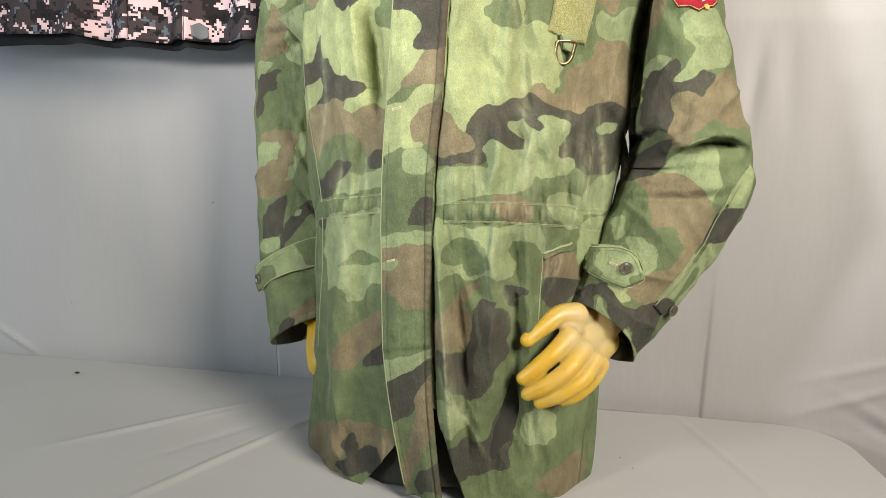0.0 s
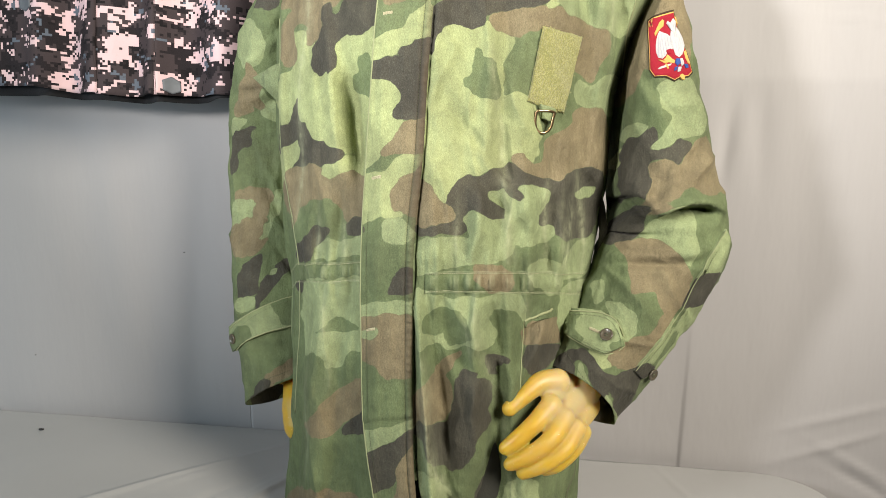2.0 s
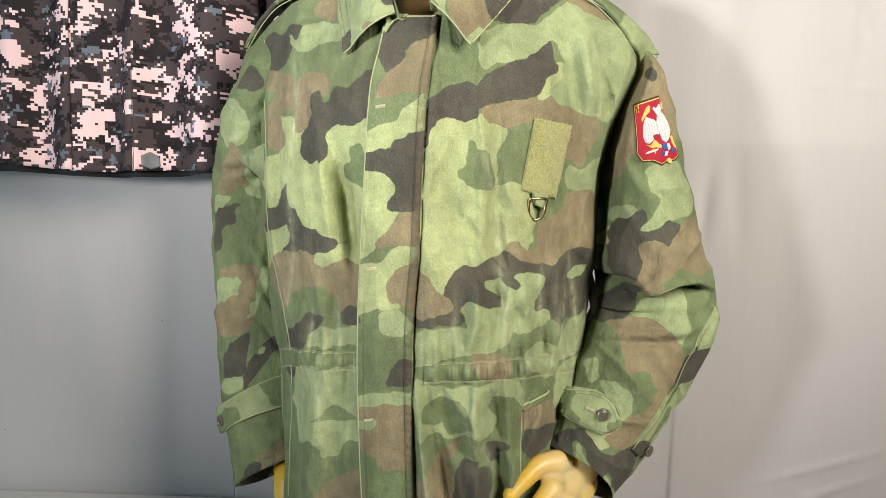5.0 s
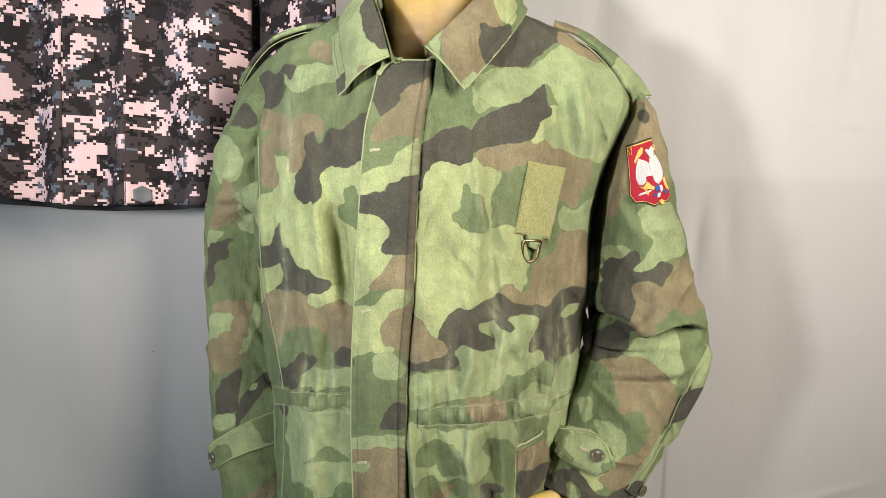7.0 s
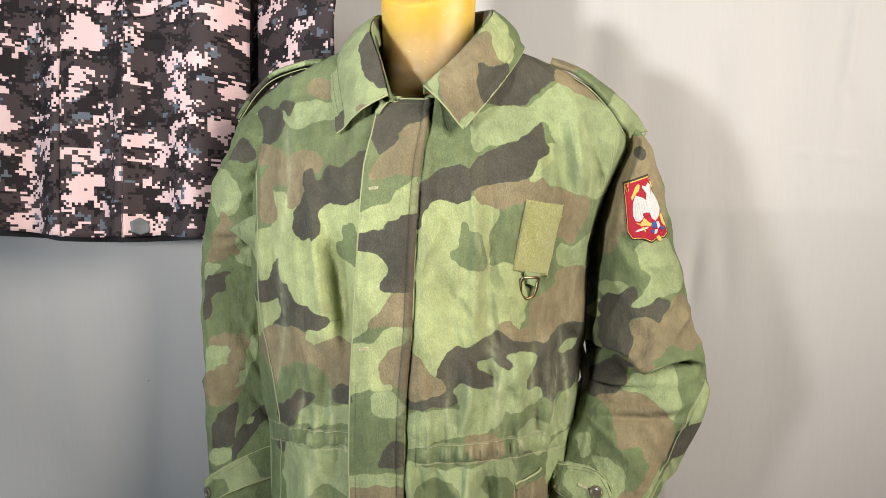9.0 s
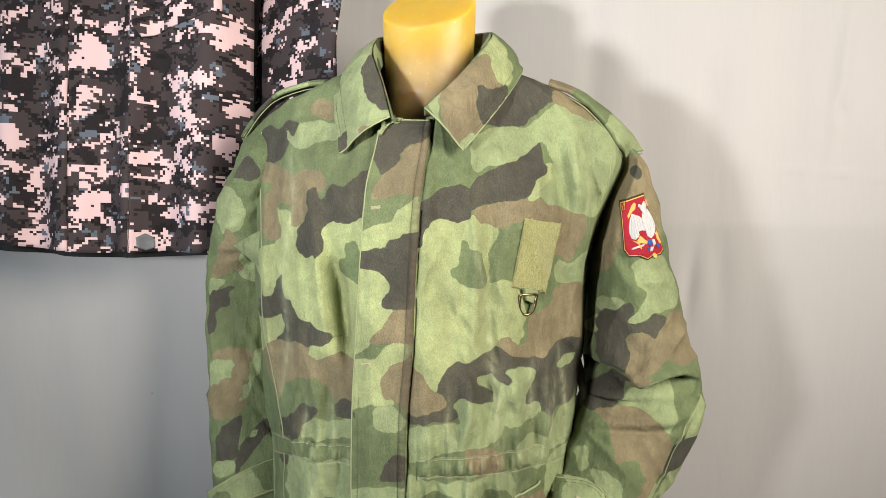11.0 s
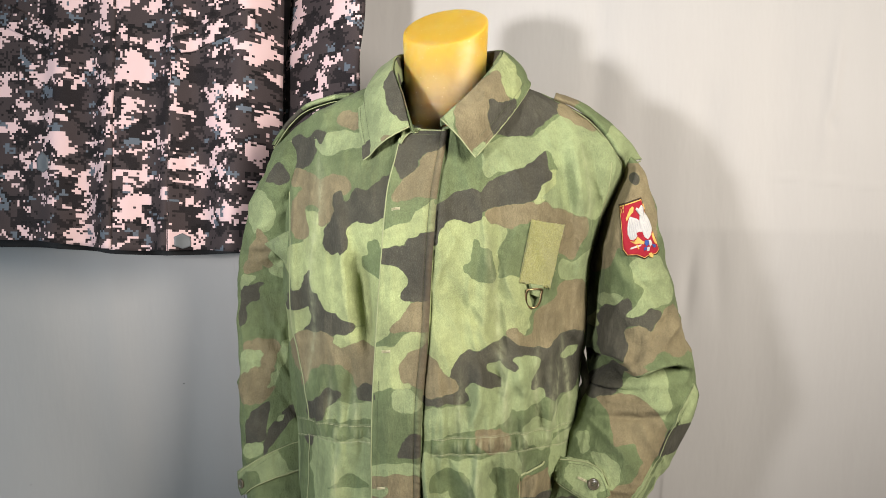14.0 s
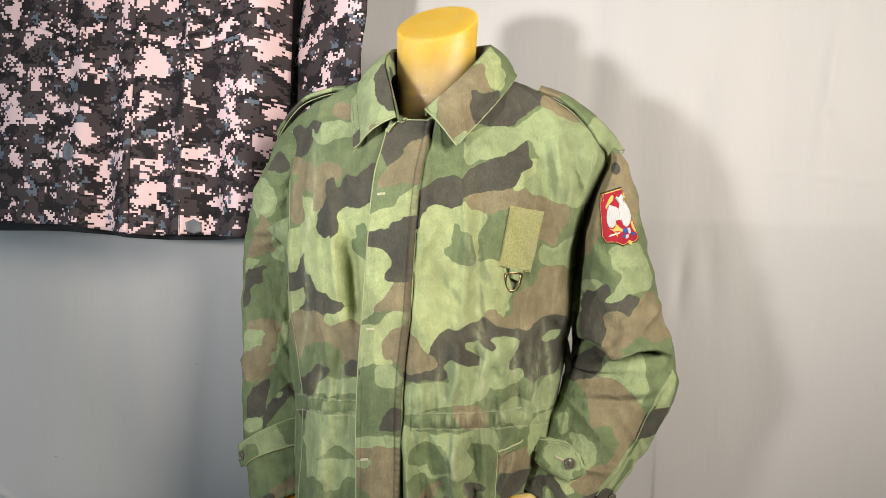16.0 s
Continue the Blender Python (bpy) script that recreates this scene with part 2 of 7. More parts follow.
def grid_faces(nu, nv, closed=False):
    cols = nu if closed else nu - 1
    return [(j * nu + i, j * nu + (i + 1) % nu, (j + 1) * nu + (i + 1) % nu, (j + 1) * nu + i) for j in range(nv - 1) for i in range(cols)]


def box_bm(x0, x1, y0, y1, z0, z1, bevel=0.0, bm=None):
    bm = bm or bmesh.new()
    geo = bmesh.ops.create_cube(bm, size=1.0)
    for v in geo["verts"]:
        v.co = Vector((x0 + (v.co.x + 0.5) * (x1 - x0), y0 + (v.co.y + 0.5) * (y1 - y0), z0 + (v.co.z + 0.5) * (z1 - z0)))
    if bevel:
        bmesh.ops.bevel(bm, geom=list({e for v in geo["verts"] for e in v.link_edges}), offset=bevel, segments=2, affect="EDGES", profile=0.5)
    return bm


def curve_through(points, count):
    """Points on a smooth curve (Catmull-Rom) through the given ones."""
    p = np.array(points, float)
    p = np.vstack([2 * p[0] - p[1], p, 2 * p[-1] - p[-2]])
    n = len(p) - 3
    out = []
    for s in np.linspace(0, n, count):
        i = min(int(s), n - 1)
        t = s - i
        a, b, c, d = p[i : i + 4]
        out.append(0.5 * (2 * b + (c - a) * t + (2 * a - 5 * b + 4 * c - d) * t**2 + (3 * b - a - 3 * c + d) * t**3))
    return np.array(out)


def row_blend(rows, z):
    """Values of a table of rows (first column rising) at z, smoothly."""
    r = np.array(rows, float)
    z = np.clip(np.asarray(z, float), r[0, 0], r[-1, 0])
    i = np.clip(np.searchsorted(r[:, 0], z, side="right") - 1, 0, len(r) - 2)
    t = (z - r[i, 0]) / (r[i + 1, 0] - r[i, 0])
    def slope(k):
        k0, k1 = np.maximum(k - 1, 0), np.minimum(k + 1, len(r) - 1)
        return (r[k1, 1:] - r[k0, 1:]) / (r[k1, 0] - r[k0, 0])[..., None]
    h = (r[i + 1, 0] - r[i, 0])[..., None]
    t = t[..., None]
    a, b, sa, sb = r[i, 1:], r[i + 1, 1:], slope(i) * h, slope(i + 1) * h
    return a * (2 * t**3 - 3 * t**2 + 1) + sa * (t**3 - 2 * t**2 + t) + b * (-2 * t**3 + 3 * t**2) + sb * (t**3 - t**2)


def wrinkle(points, scale, seed):
    return np.array([noise.noise(Vector((p[0] * scale[0] + seed, p[1] * scale[1], p[2] * scale[2]))) for p in points])


# ---- the room ----
def room_wall(name, x0, x1, y0, y1, z0, z1, material):
    return tagged(part(name, box_bm(x0, x1, y0, y1, z0, z1), material, smooth=False), kind="structure")


room_wall("floor", -2.7, 2.9, -2.5, 1.75, -0.1, 0.0, FLOOR)
room_wall("ceiling", -2.7, 2.9, -2.5, 1.75, 2.7, 2.8, CEILING)
room_wall("wall_north", -2.7, 2.9, 1.65, 1.75, 0.0, 2.7, ROOM)
room_wall("wall_south", -2.7, 2.9, -2.5, -2.4, 0.0, 2.7, ROOM)
room_wall("wall_west", -2.7, -2.6, -2.4, 1.65, 0.0, 2.7, ROOM)
room_wall("wall_east", 2.8, 2.9, -2.4, 1.65, 0.0, 2.7, ROOM)


def backdrop_y(x, z):
    """How far off the cloth hangs: slack folds, two stitched seams, dents and pulls."""
    y = 1.432 - 0.03 * np.tanh((x + 0.1) / 0.45) + 0.105 * np.clip((1.50 - z) / 0.78, 0, 1.0)
    y = y + 0.006 * np.sin(7.0 * x + 0.6 * z) + 0.0022 * np.sin(17.0 * x + 1.3 + 0.9 * z) * (0.4 + 0.6 * np.clip((z - 0.7) / 1.2, 0, 1))
    for x0, low, high, step in ((0.457, 0.2, 1.06, 0.0045), (-0.500, 0.2, 1.02, 0.006)):
        fade = np.clip((high - z) / 0.25, 0, 1)
        y = y + step * fade / (1 + np.exp(np.clip((x - x0) / 0.0018, -50, 50))) * np.exp(-(((x - x0) / 0.10) ** 2))
    # ridges and dents: x, z, length, slant, width, depth
    for cx, cz, ln, slant, wd, dp in ((0.60, 1.80, 0.4, 0.05, 0.05, -0.004), (0.52, 1.74, 0.06, 0.0, 0.030, 0.005), (0.491, 1.377, 0.075, 0.06, 0.016, 0.007), (0.551, 1.397, 0.10, -0.1, 0.022, 0.004), (0.775, 1.80, 0.14, 0.12, 0.012, -0.006),
                                      (0.772, 1.722, 0.02, 0.0, 0.009, 0.006), (0.40, 1.5, 0.35, -0.02, 0.035, 0.003), (0.66, 1.45, 0.5, 0.02, 0.05, 0.005),
                                      (0.95, 1.3, 0.6, 0.05, 0.05, -0.008), (-0.62, 1.05, 0.35, 0.05, 0.05, 0.006), (-0.80, 1.15, 0.35, -0.03, 0.05, -0.006), (0.30, 1.9, 0.3, 0.02, 0.03, 0.005)):
        u = (x - cx) - slant * (z - cz)
        y = y + dp * np.exp(-((u / wd) ** 2) - ((z - cz) / ln) ** 2)
    # pulls that run to the table's corners
    for cx, cz, dx, dz, ln, wd, dp in ((0.75, 0.785, 0.93, 0.36, 0.10, 0.008, -0.005), (0.82, 0.735, 0.88, -0.48, 0.10, 0.008, -0.005), (0.76, 0.85, 0.95, 0.30, 0.12, 0.008, -0.004),
                                       (-1.22, 0.765, 0.85, -0.53, 0.09, 0.005, -0.008), (0.83, 0.70, 0.88, -0.48, 0.09, 0.005, 0.006), (0.78, 1.60, 0.99, -0.1, 0.12, 0.003, -0.003)):
        s, u = (x - cx) * dx + (z - cz) * dz, -(x - cx) * dz + (z - cz) * dx
        y = y + dp * np.exp(-((u / wd) ** 2) - (s / ln) ** 2)
    return y


def backdrop():
    xs, zs = np.arange(-2.2, 2.21, 0.0065), np.arange(0.02, 2.56, 0.0085)
    xs = np.sort(np.r_[xs, 0.457 + np.linspace(-0.007, 0.007, 9), -0.500 + np.linspace(-0.007, 0.007, 9)])
    gx, gz = np.meshgrid(xs, zs)
    y = backdrop_y(gx, gz)
    ob = mesh_object("backdrop", np.stack([gx, y, gz], -1).reshape(-1, 3), grid_faces(len(xs), len(zs)), BACKDROP)
    mod = ob.modifiers.new("cloth", "SOLIDIFY")
    mod.thickness, mod.offset = 0.0012, 1.0
    return tagged(ob, "grey cloth backdrop hung with soft creases behind the table", "backdrop", kind="structure")


backdrop()


# ---- the table ----
def rounded_outline(x0, x1, y0, y1, r, steps=14):
    out = []
    for cx, cy, a in ((x1 - r, y1 - r, 0), (x0 + r, y1 - r, 90), (x0 + r, y0 + r, 180), (x1 - r, y0 + r, 270)):
        out += [(cx + r * math.cos(radians(a + 90 * k / steps)), cy + r * math.sin(radians(a + 90 * k / steps))) for k in range(steps + 1)]
    return out


def table_edge(points):
    """The long back edge, bent to fit where the camera sees it."""
    out = []
    for x, y in points:
        s = min(1.0, max(0.0, (0.3 - x) / 0.7))
        out.append((x, y + 0.046 * s * s * (3 - 2 * s) * max(0.0, (y - 0.95) / 0.53)))
    return out


def folding_table():
    top = thing("folding_table", "long folding table covered with a pale grey fitted cloth", "table")
    outline = table_edge(rounded_outline(-1.50, 0.703, 0.66, 1.486, 0.11))
    core = bmesh.new()
    low = [core.verts.new((x, y, 0.672)) for x, y in table_edge(rounded_outline(-1.48, 0.685, 0.68, 1.470, 0.10))]
    high = [core.verts.new((v.co.x, v.co.y, 0.714)) for v in low]
    core.faces.new(low), core.faces.new(high)
    for k in range(len(low)):
        core.faces.new((low[k], low[(k + 1) % len(low)], high[(k + 1) % len(low)], high[k]))
    part("tabletop", core, METAL, top, smooth=False)
    # the cloth: a top with soft fold lines and a skirt that hangs over the rim
    n = len(outline)
    mid = np.array([-0.40, 1.07])
    rim = np.array(outline)
    verts, faces = [], []
    folds = ((-0.375, 1.114, 0.35, 0.94, 0.30, 0.009, 0.0045), (-0.535, 1.25, 0.62, 0.78, 0.20, 0.010, 0.0045), (0.47, 1.22, -0.25, 0.97, 0.22, 0.008, 0.003), (-0.47, 1.30, 0.55, 0.83, 0.14, 0.014, 0.0022), (-0.43, 1.18, 0.50, 0.86, 0.16, 0.012, -0.0016), (-0.60, 1.16, 0.70, 0.71, 0.14, 0.012, 0.0016), (-0.33, 1.28, 0.40, 0.92, 0.12, 0.010, 0.0022))
    nx, ny, r = 420, 150, 0.11
    for y in np.linspace(0.66, 1.486, ny):
        inset = r - math.sqrt(max(0.0, r * r - max(0.0, 0.66 + r - y, y - 1.486 + r) ** 2))
        for x, y2 in table_edge([(x, y) for x in np.linspace(-1.50 + inset, 0.703 - inset, nx)]):
            z = 0.722 + 0.0012 * noise.noise(Vector((x * 7, y2 * 7, 1.0)))
            for cx, cy, dx, dy, ln, wd, dp in folds:
                along_it, off = (x - cx) * dx + (y2 - cy) * dy, -(x - cx) * dy + (y2 - cy) * dx
                z += dp * math.exp(-((off / wd) ** 2) - (along_it / ln) ** 2)
            verts.append((x, y2, z))
    faces += grid_faces(nx, ny)
    base = len(verts)
    verts += [(x, y, 0.7215) for x, y in outline]
    for k, (out, z) in enumerate(((0.004, 0.719), (0.006, 0.714), (0.007, 0.70), (0.006, 0.63), (0.004, 0.55))):
        for i, (x, y) in enumerate(outline):
            d = (rim[i] - mid) / np.linalg.norm(rim[i] - mid)
            sway = 0.006 * math.sin(i * 1.7) * (0.72 - z) / 0.1 if z < 0.67 else 0.0
            verts.append((x + d[0] * (out + sway), min(y + d[1] * (out + sway), y + 0.003 if y > 1.4 else 9.0), z))
        a, b = base + k * n, base + (k + 1) * n
        faces += [(a + i, a + (i + 1) % n, b + (i + 1) % n, b + i) for i in range(n)]
    cloth = mesh_object("table_cloth", verts, faces, TABLE, top, "pale grey fitted cloth with faint fold lines")
    for x in (-1.25, 0.5):
        for y in (0.78, 1.36):
            bm = bmesh.new()
            bmesh.ops.create_cone(bm, cap_ends=True, segments=16, radius1=0.016, radius2=0.016, depth=0.672, matrix=Matrix.Translation((x, y, 0.336)))
            part("leg", bm, METAL, top)
    return top


folding_table()


def lint(x, y, z, size, turn, upright=False):
    """A scrap of dark fluff."""
    bm = bmesh.new()
    bmesh.ops.create_icosphere(bm, subdivisions=2, radius=1.0)
    for v in bm.verts:
        v.co = Vector((v.co.x * size, v.co.y * size * 0.4 + 0.4 * size * v.co.x**2, v.co.z * size * 0.4))
    ob = part("lint_scrap", bm, SPECK)
    ob.matrix_world = pose(x, y, z, 90 if upright else 0, 0, turn)
    tagged(ob, "tiny dark scrap of lint " + ("caught on the backdrop" if upright else "lying on the table cloth"), "lint", "lint scraps")


# ---- the print of the field jacket ----
BLOTS = {}


def blot(piece, colour, *points):
    """One printed patch: a soft outline in centimetres (across, up)."""
    BLOTS.setdefault(piece, []).append((colour, np.array(points, float).reshape(-1, 2) / 100))


def inside_depth(points, outline, reach=0.02):
    """How far each point lies inside a closed outline (minus: outside), up to reach."""
    p = np.vstack([outline[-1:], outline, outline[:2]])
    fine = []
    for k in range(len(outline)):
        a, b, c, d = p[k : k + 4]
        for t in (0.0, 0.25, 0.5, 0.75):
            fine.append(0.5 * (2 * b + (c - a) * t + (2 * a - 5 * b + 4 * c - d) * t**2 + (3 * b - a - 3 * c + d) * t**3))
    q = np.array(fine)
    r = np.roll(q, -1, axis=0)
    out = np.full(len(points), -reach)
    near = np.all((points > q.min(0) - reach) & (points < q.max(0) + reach), axis=1)
    if not near.any():
        return out
    x = points[near]
    best = np.full(len(x), 1e9)
    odd = np.zeros(len(x), bool)
    for a, b in zip(q, r):
        ab = b - a
        t = np.clip(((x - a) @ ab) / max(ab @ ab, 1e-12), 0, 1)
        best = np.minimum(best, ((x - a - t[:, None] * ab) ** 2).sum(1))
        cross = (a[1] > x[:, 1]) != (b[1] > x[:, 1])
        if cross.any():
            odd ^= cross & (x[:, 0] < a[0] + (x[:, 1] - a[1]) * ab[0] / (ab[1] if abs(ab[1]) > 1e-12 else 1e-12))
    out[near] = np.where(odd, 1, -1) * np.minimum(np.sqrt(best), reach)
    return out


def noise_fields(points, seed, shift=0.0):
    """Blots for cloth without a print of its own."""
    f = []
    for k, (scale, cut) in enumerate(((9.0, 0.02), (8.0, 0.16), (8.5, 0.20))):
        f.append([(noise.noise(Vector((p[0] * scale + seed + 7 * k, p[1] * scale * 0.8, p[2] * scale * 1.5))) + 0.25 * noise.noise(Vector(p) * scale * 4 + Vector((seed, k, 0))) - cut) * 0.05 for p in points])
    light, brown, dark = np.array(f)
    brown = np.minimum(brown, -dark)
    light = np.minimum(light, np.minimum(-dark, -brown))
    mid = np.minimum(light + 0.006, np.minimum(-dark, -brown))
    return {"light": light - 0.004, "mid": mid, "brown": brown, "dark": dark}


def print_cloth(ob, piece="", seed=3.0, facing=None):
    """Give a mesh the fields of the print: the piece's own blots where it has them, else blots by chance."""
    me = ob.data
    co = np.empty(len(me.vertices) * 3)
    me.vertices.foreach_get("co", co)
    co = co.reshape(-1, 3)
    fields = noise_fields(co, seed)
    if piece in BLOTS:
        own = np.ones(len(co), bool) if facing is None else facing
        sway = np.array([(noise.noise(Vector((x * 62, y * 20, z * 62 + seed))), noise.noise(Vector((x * 62 + 9, y * 20, z * 62))), noise.noise(Vector((x * 150 + seed, 5, z * 150))), noise.noise(Vector((x * 150, 8, z * 150)))) for x, y, z in co])
        flat = co[:, (0, 2)] + 0.0045 * sway[:, :2] + 0.0018 * sway[:, 2:]
        done = {k: np.full(len(co), -0.02) for k in ("light", "mid", "brown", "dark")}
        # the light ground colour first, a little wide, so that the darker blots lie on it without a rim
        for colour, outline in sorted(BLOTS[piece], key=lambda b: b[0] != "light"):
            d = inside_depth(flat, outline) + {"light": 0.008, "brown": 0.002}.get(colour, 0.0)
            for k in done:
                done[k] = np.maximum(done[k], d) if k == colour else np.minimum(done[k], -d)
        for k in done:
            fields[k] = np.where(own, done[k], fields[k])
    for k, v in fields.items():
        me.attributes.new(k, "FLOAT", "POINT").data.foreach_set("value", v.astype(np.float32))
    return ob


blot("front", "dark", -25.5, 161.9, -23.7, 163.3, -21.9, 162.5, -20.5, 163.7, -18.6, 163.3, -17.9, 162.5, -18.6, 161.4, -19.5, 160.9, -20.0, 159.6, -20.5, 157.7, -22.5, 156.9, -24.7, 158.1, -25.1, 160.0)
blot("front", "brown", -17.4, 166.3, -16.1, 167.3, -13.5, 166.6, -12.6, 165.5, -13.7, 164.1, -15.6, 164.4, -16.9, 165.1)
blot("front", "mid", -20.8, 162.5, -19.0, 161.2, -18.8, 163.3, -17.1, 163.8, -13.1, 163.1, -12.9, 161.0, -15.6, 160.5, -17.4, 159.4, -19.4, 159.9)
blot("front", "brown", -23.4, 156.7, -20.7, 156.2, -19.1, 155.2, -16.9, 156.2, -14.4, 155.2, -14.2, 154.0, -16.5, 152.6, -16.8, 151.0, -17.2, 149.5, -18.8, 148.5, -19.0, 150.6, -19.6, 151.5, -20.7, 151.3, -21.3, 150.0, -20.6, 147.9, -20.6, 146.4, -21.9, 146.0, -23.3, 147.9, -23.5, 151.0, -22.1, 153.3, -22.2, 154.2, -23.3, 154.6)
blot("front", "light", -21.0, 149.6, -18.8, 149.1, -17.6, 147.6, -18.5, 145.3, -17.2, 143.7, -14.6, 144.0, -13.9, 148.2, -10.7, 148.5, -7.4, 150.0, -7.7, 131.7, -9.3, 132.3, -12.7, 134.0, -15.5, 135.2, -18.0, 136.3, -19.7, 137.9, -21.6, 137.9, -22.7, 139.5, -23.9, 142.7, -23.1, 144.2, -20.5, 144.9, -21.0, 146.9, -19.9, 147.9)
blot("front", "green", -11.2, 145.9, -10.0, 146.5, -9.6, 145.2, -8.8, 144.1, -8.5, 141.8, -9.3, 140.5, -11.1, 141.1, -12.5, 141.9, -12.6, 143.4, -11.7, 144.1)
blot("front", "dark", -9.0, 156.6, -10.0, 155.2, -11.6, 154.0, -13.2, 154.1, -14.1, 153.3, -14.9, 152.4, -15.3, 152.3, -15.5, 153.9, -16.4, 153.3, -16.7, 151.7, -16.9, 149.8, -17.6, 148.7, -18.2, 147.6, -18.3, 145.3, -17.6, 144.5, -16.8, 144.0, -16.0, 144.3, -15.4, 143.9, -14.5, 144.9, -14.6, 147.4, -13.9, 148.6, -12.3, 149.2, -10.7, 148.8, -9.5, 149.6, -8.0, 150.3, -6.4, 152.2, -6.2, 156.9)
blot("front", "dark", -24.0, 137.9, -22.0, 138.0, -21.1, 140.7, -20.5, 141.4, -20.2, 138.7, -18.9, 137.1, -18.0, 135.5, -16.3, 134.8, -14.2, 134.0, -13.1, 133.5, -13.2, 132.5, -14.6, 132.0, -16.3, 131.7, -18.1, 131.2, -20.4, 131.4, -21.6, 131.7, -20.4, 133.2, -20.5, 135.4, -22.3, 135.2, -24.2, 134.7)
blot("front", "light", -24.2, 134.7, -22.0, 135.4, -20.5, 134.9, -20.7, 132.8, -21.6, 131.9, -22.4, 130.8, -23.9, 131.1)
blot("front", "brown", -22.6, 129.0, -21.6, 131.4, -16.8, 131.5, -16.7, 130.2, -14.8, 129.3, -13.2, 130.3, -11.1, 129.9, -8.4, 128.6, -8.3, 123.6, -11.7, 122.7, -13.0, 123.8, -14.0, 126.0, -16.0, 127.3, -18.2, 126.7, -20.0, 126.0, -21.0, 123.6, -21.7, 125.2)
blot("front", "light", -16.8, 131.1, -14.2, 131.7, -10.2, 132.5, -7.7, 132.1, -8.1, 130.2, -11.8, 129.5, -13.2, 130.4, -14.0, 129.7, -15.6, 130.0)
blot("front", "dark", -12.5, 123.7, -10.8, 124.3, -8.3, 124.0, -8.3, 122.3, -11.2, 121.6, -12.9, 122.2)
blot("front", "dark", -21.0, 119.6, -20.4, 121.2, -18.9, 121.5, -18.2, 122.9, -17.0, 123.3, -15.6, 122.9, -15.5, 121.8, -17.1, 120.5, -17.8, 119.7, -18.2, 118.3, -20.3, 118.0)
blot("front", "mid", -17.1, 120.5, -15.5, 121.4, -13.7, 121.0, -9.8, 121.7, -9.9, 119.3, -16.5, 118.3, -17.7, 118.8)
blot("front", "dark", -21.1, 115.3, -16.5, 115.8, -18.1, 114.5, -20.7, 113.7)
blot("front", "brown", 6.9, 150.8, 8.3, 151.7, 10.5, 151.9, 13.5, 152.2, 14.2, 151.8, 16.1, 152.2, 17.7, 151.6, 19.3, 151.2, 21.1, 150.1, 22.2, 149.2, 21.9, 147.3, 20.8, 146.0, 20.4, 144.6, 19.6, 144.0, 18.8, 144.2, 18.0, 144.8, 17.8, 145.6, 18.1, 147.1, 18.3, 148.8, 13.4, 149.6, 12.8, 149.1, 9.8, 148.8, 8.3, 149.4, 7.2, 149.9)
blot("front", "mid", 18.0, 143.4, 20.6, 143.6, 23.4, 145.4, 24.2, 141.0, 21.0, 139.8, 18.2, 140.6)
blot("front", "light", -3.8, 144.0, 0.0, 147.7, 2.3, 149.3, 6.1, 149.4, 8.7, 148.8, 8.9, 147.5, 8.0, 145.9, 8.0, 141.0, 9.2, 140.3, 11.1, 140.3, 12.2, 139.6, 12.8, 137.3, 12.5, 133.5, 11.2, 132.3, 9.7, 133.1, 8.5, 131.8, 6.3, 131.4, 4.8, 130.4, 3.2, 129.8, 1.8, 127.9, 0.2, 126.3, -1.0, 128.8, -3.8, 128.7)
blot("front", "green", 4.7, 146.2, 5.5, 146.7, 6.0, 145.9, 7.6, 145.1, 7.9, 143.3, 8.4, 140.7, 6.5, 140.2, 4.6, 141.0, 3.4, 141.8, 3.5, 142.9, 4.5, 143.6)
blot("front", "dark", -3.7, 149.6, -0.4, 152.6, 1.5, 153.8, 2.6, 154.2, 4.5, 154.4, 6.0, 154.1, 6.9, 155.7, 8.2, 156.4, 10.1, 157.2, 11.6, 157.7, 13.1, 158.7, 13.9, 160.0, 14.9, 161.1, 15.9, 160.7, 16.2, 157.9, 17.0, 156.7, 16.1, 155.8, 15.0, 154.9, 14.6, 153.7, 13.5, 152.5, 12.0, 152.3, 10.5, 152.1, 9.0, 151.9, 7.5, 151.6, 6.4, 150.6, 5.9, 149.6, 3.8, 149.2, 2.3, 150.0, 0.8, 149.5, -0.3, 148.3, -0.9, 145.9, -3.7, 146.6)
blot("front", "light", 14.2, 153.3, 16.1, 155.8, 17.3, 156.8, 17.7, 155.2, 18.9, 154.2, 18.1, 152.8, 16.5, 151.8, 14.6, 152.1, 13.3, 152.3)
blot("front", "mid", 6.1, 161.0, 10.0, 162.9, 14.0, 163.3, 16.7, 165.4, 19.0, 166.8, 24.1, 165.2, 29.5, 162.0, 30.0, 156.0, 27.5, 152.0, 23.0, 149.8, 18.8, 151.0, 15.3, 152.7, 17.0, 155.1, 17.6, 157.9, 16.2, 160.8, 14.0, 159.2, 10.9, 157.5, 8.3, 157.1, 6.3, 156.5)
blot("front", "brown", 14.7, 135.8, 16.5, 136.6, 17.7, 138.1, 18.4, 139.7, 22.2, 139.8, 23.0, 132.7, 20.6, 132.4, 18.6, 132.0, 17.0, 131.2, 16.6, 130.4, 13.9, 130.4, 12.0, 130.8, 10.4, 131.9, 10.1, 133.0, 11.2, 133.3, 12.7, 132.0, 13.9, 132.3, 14.3, 134.3)
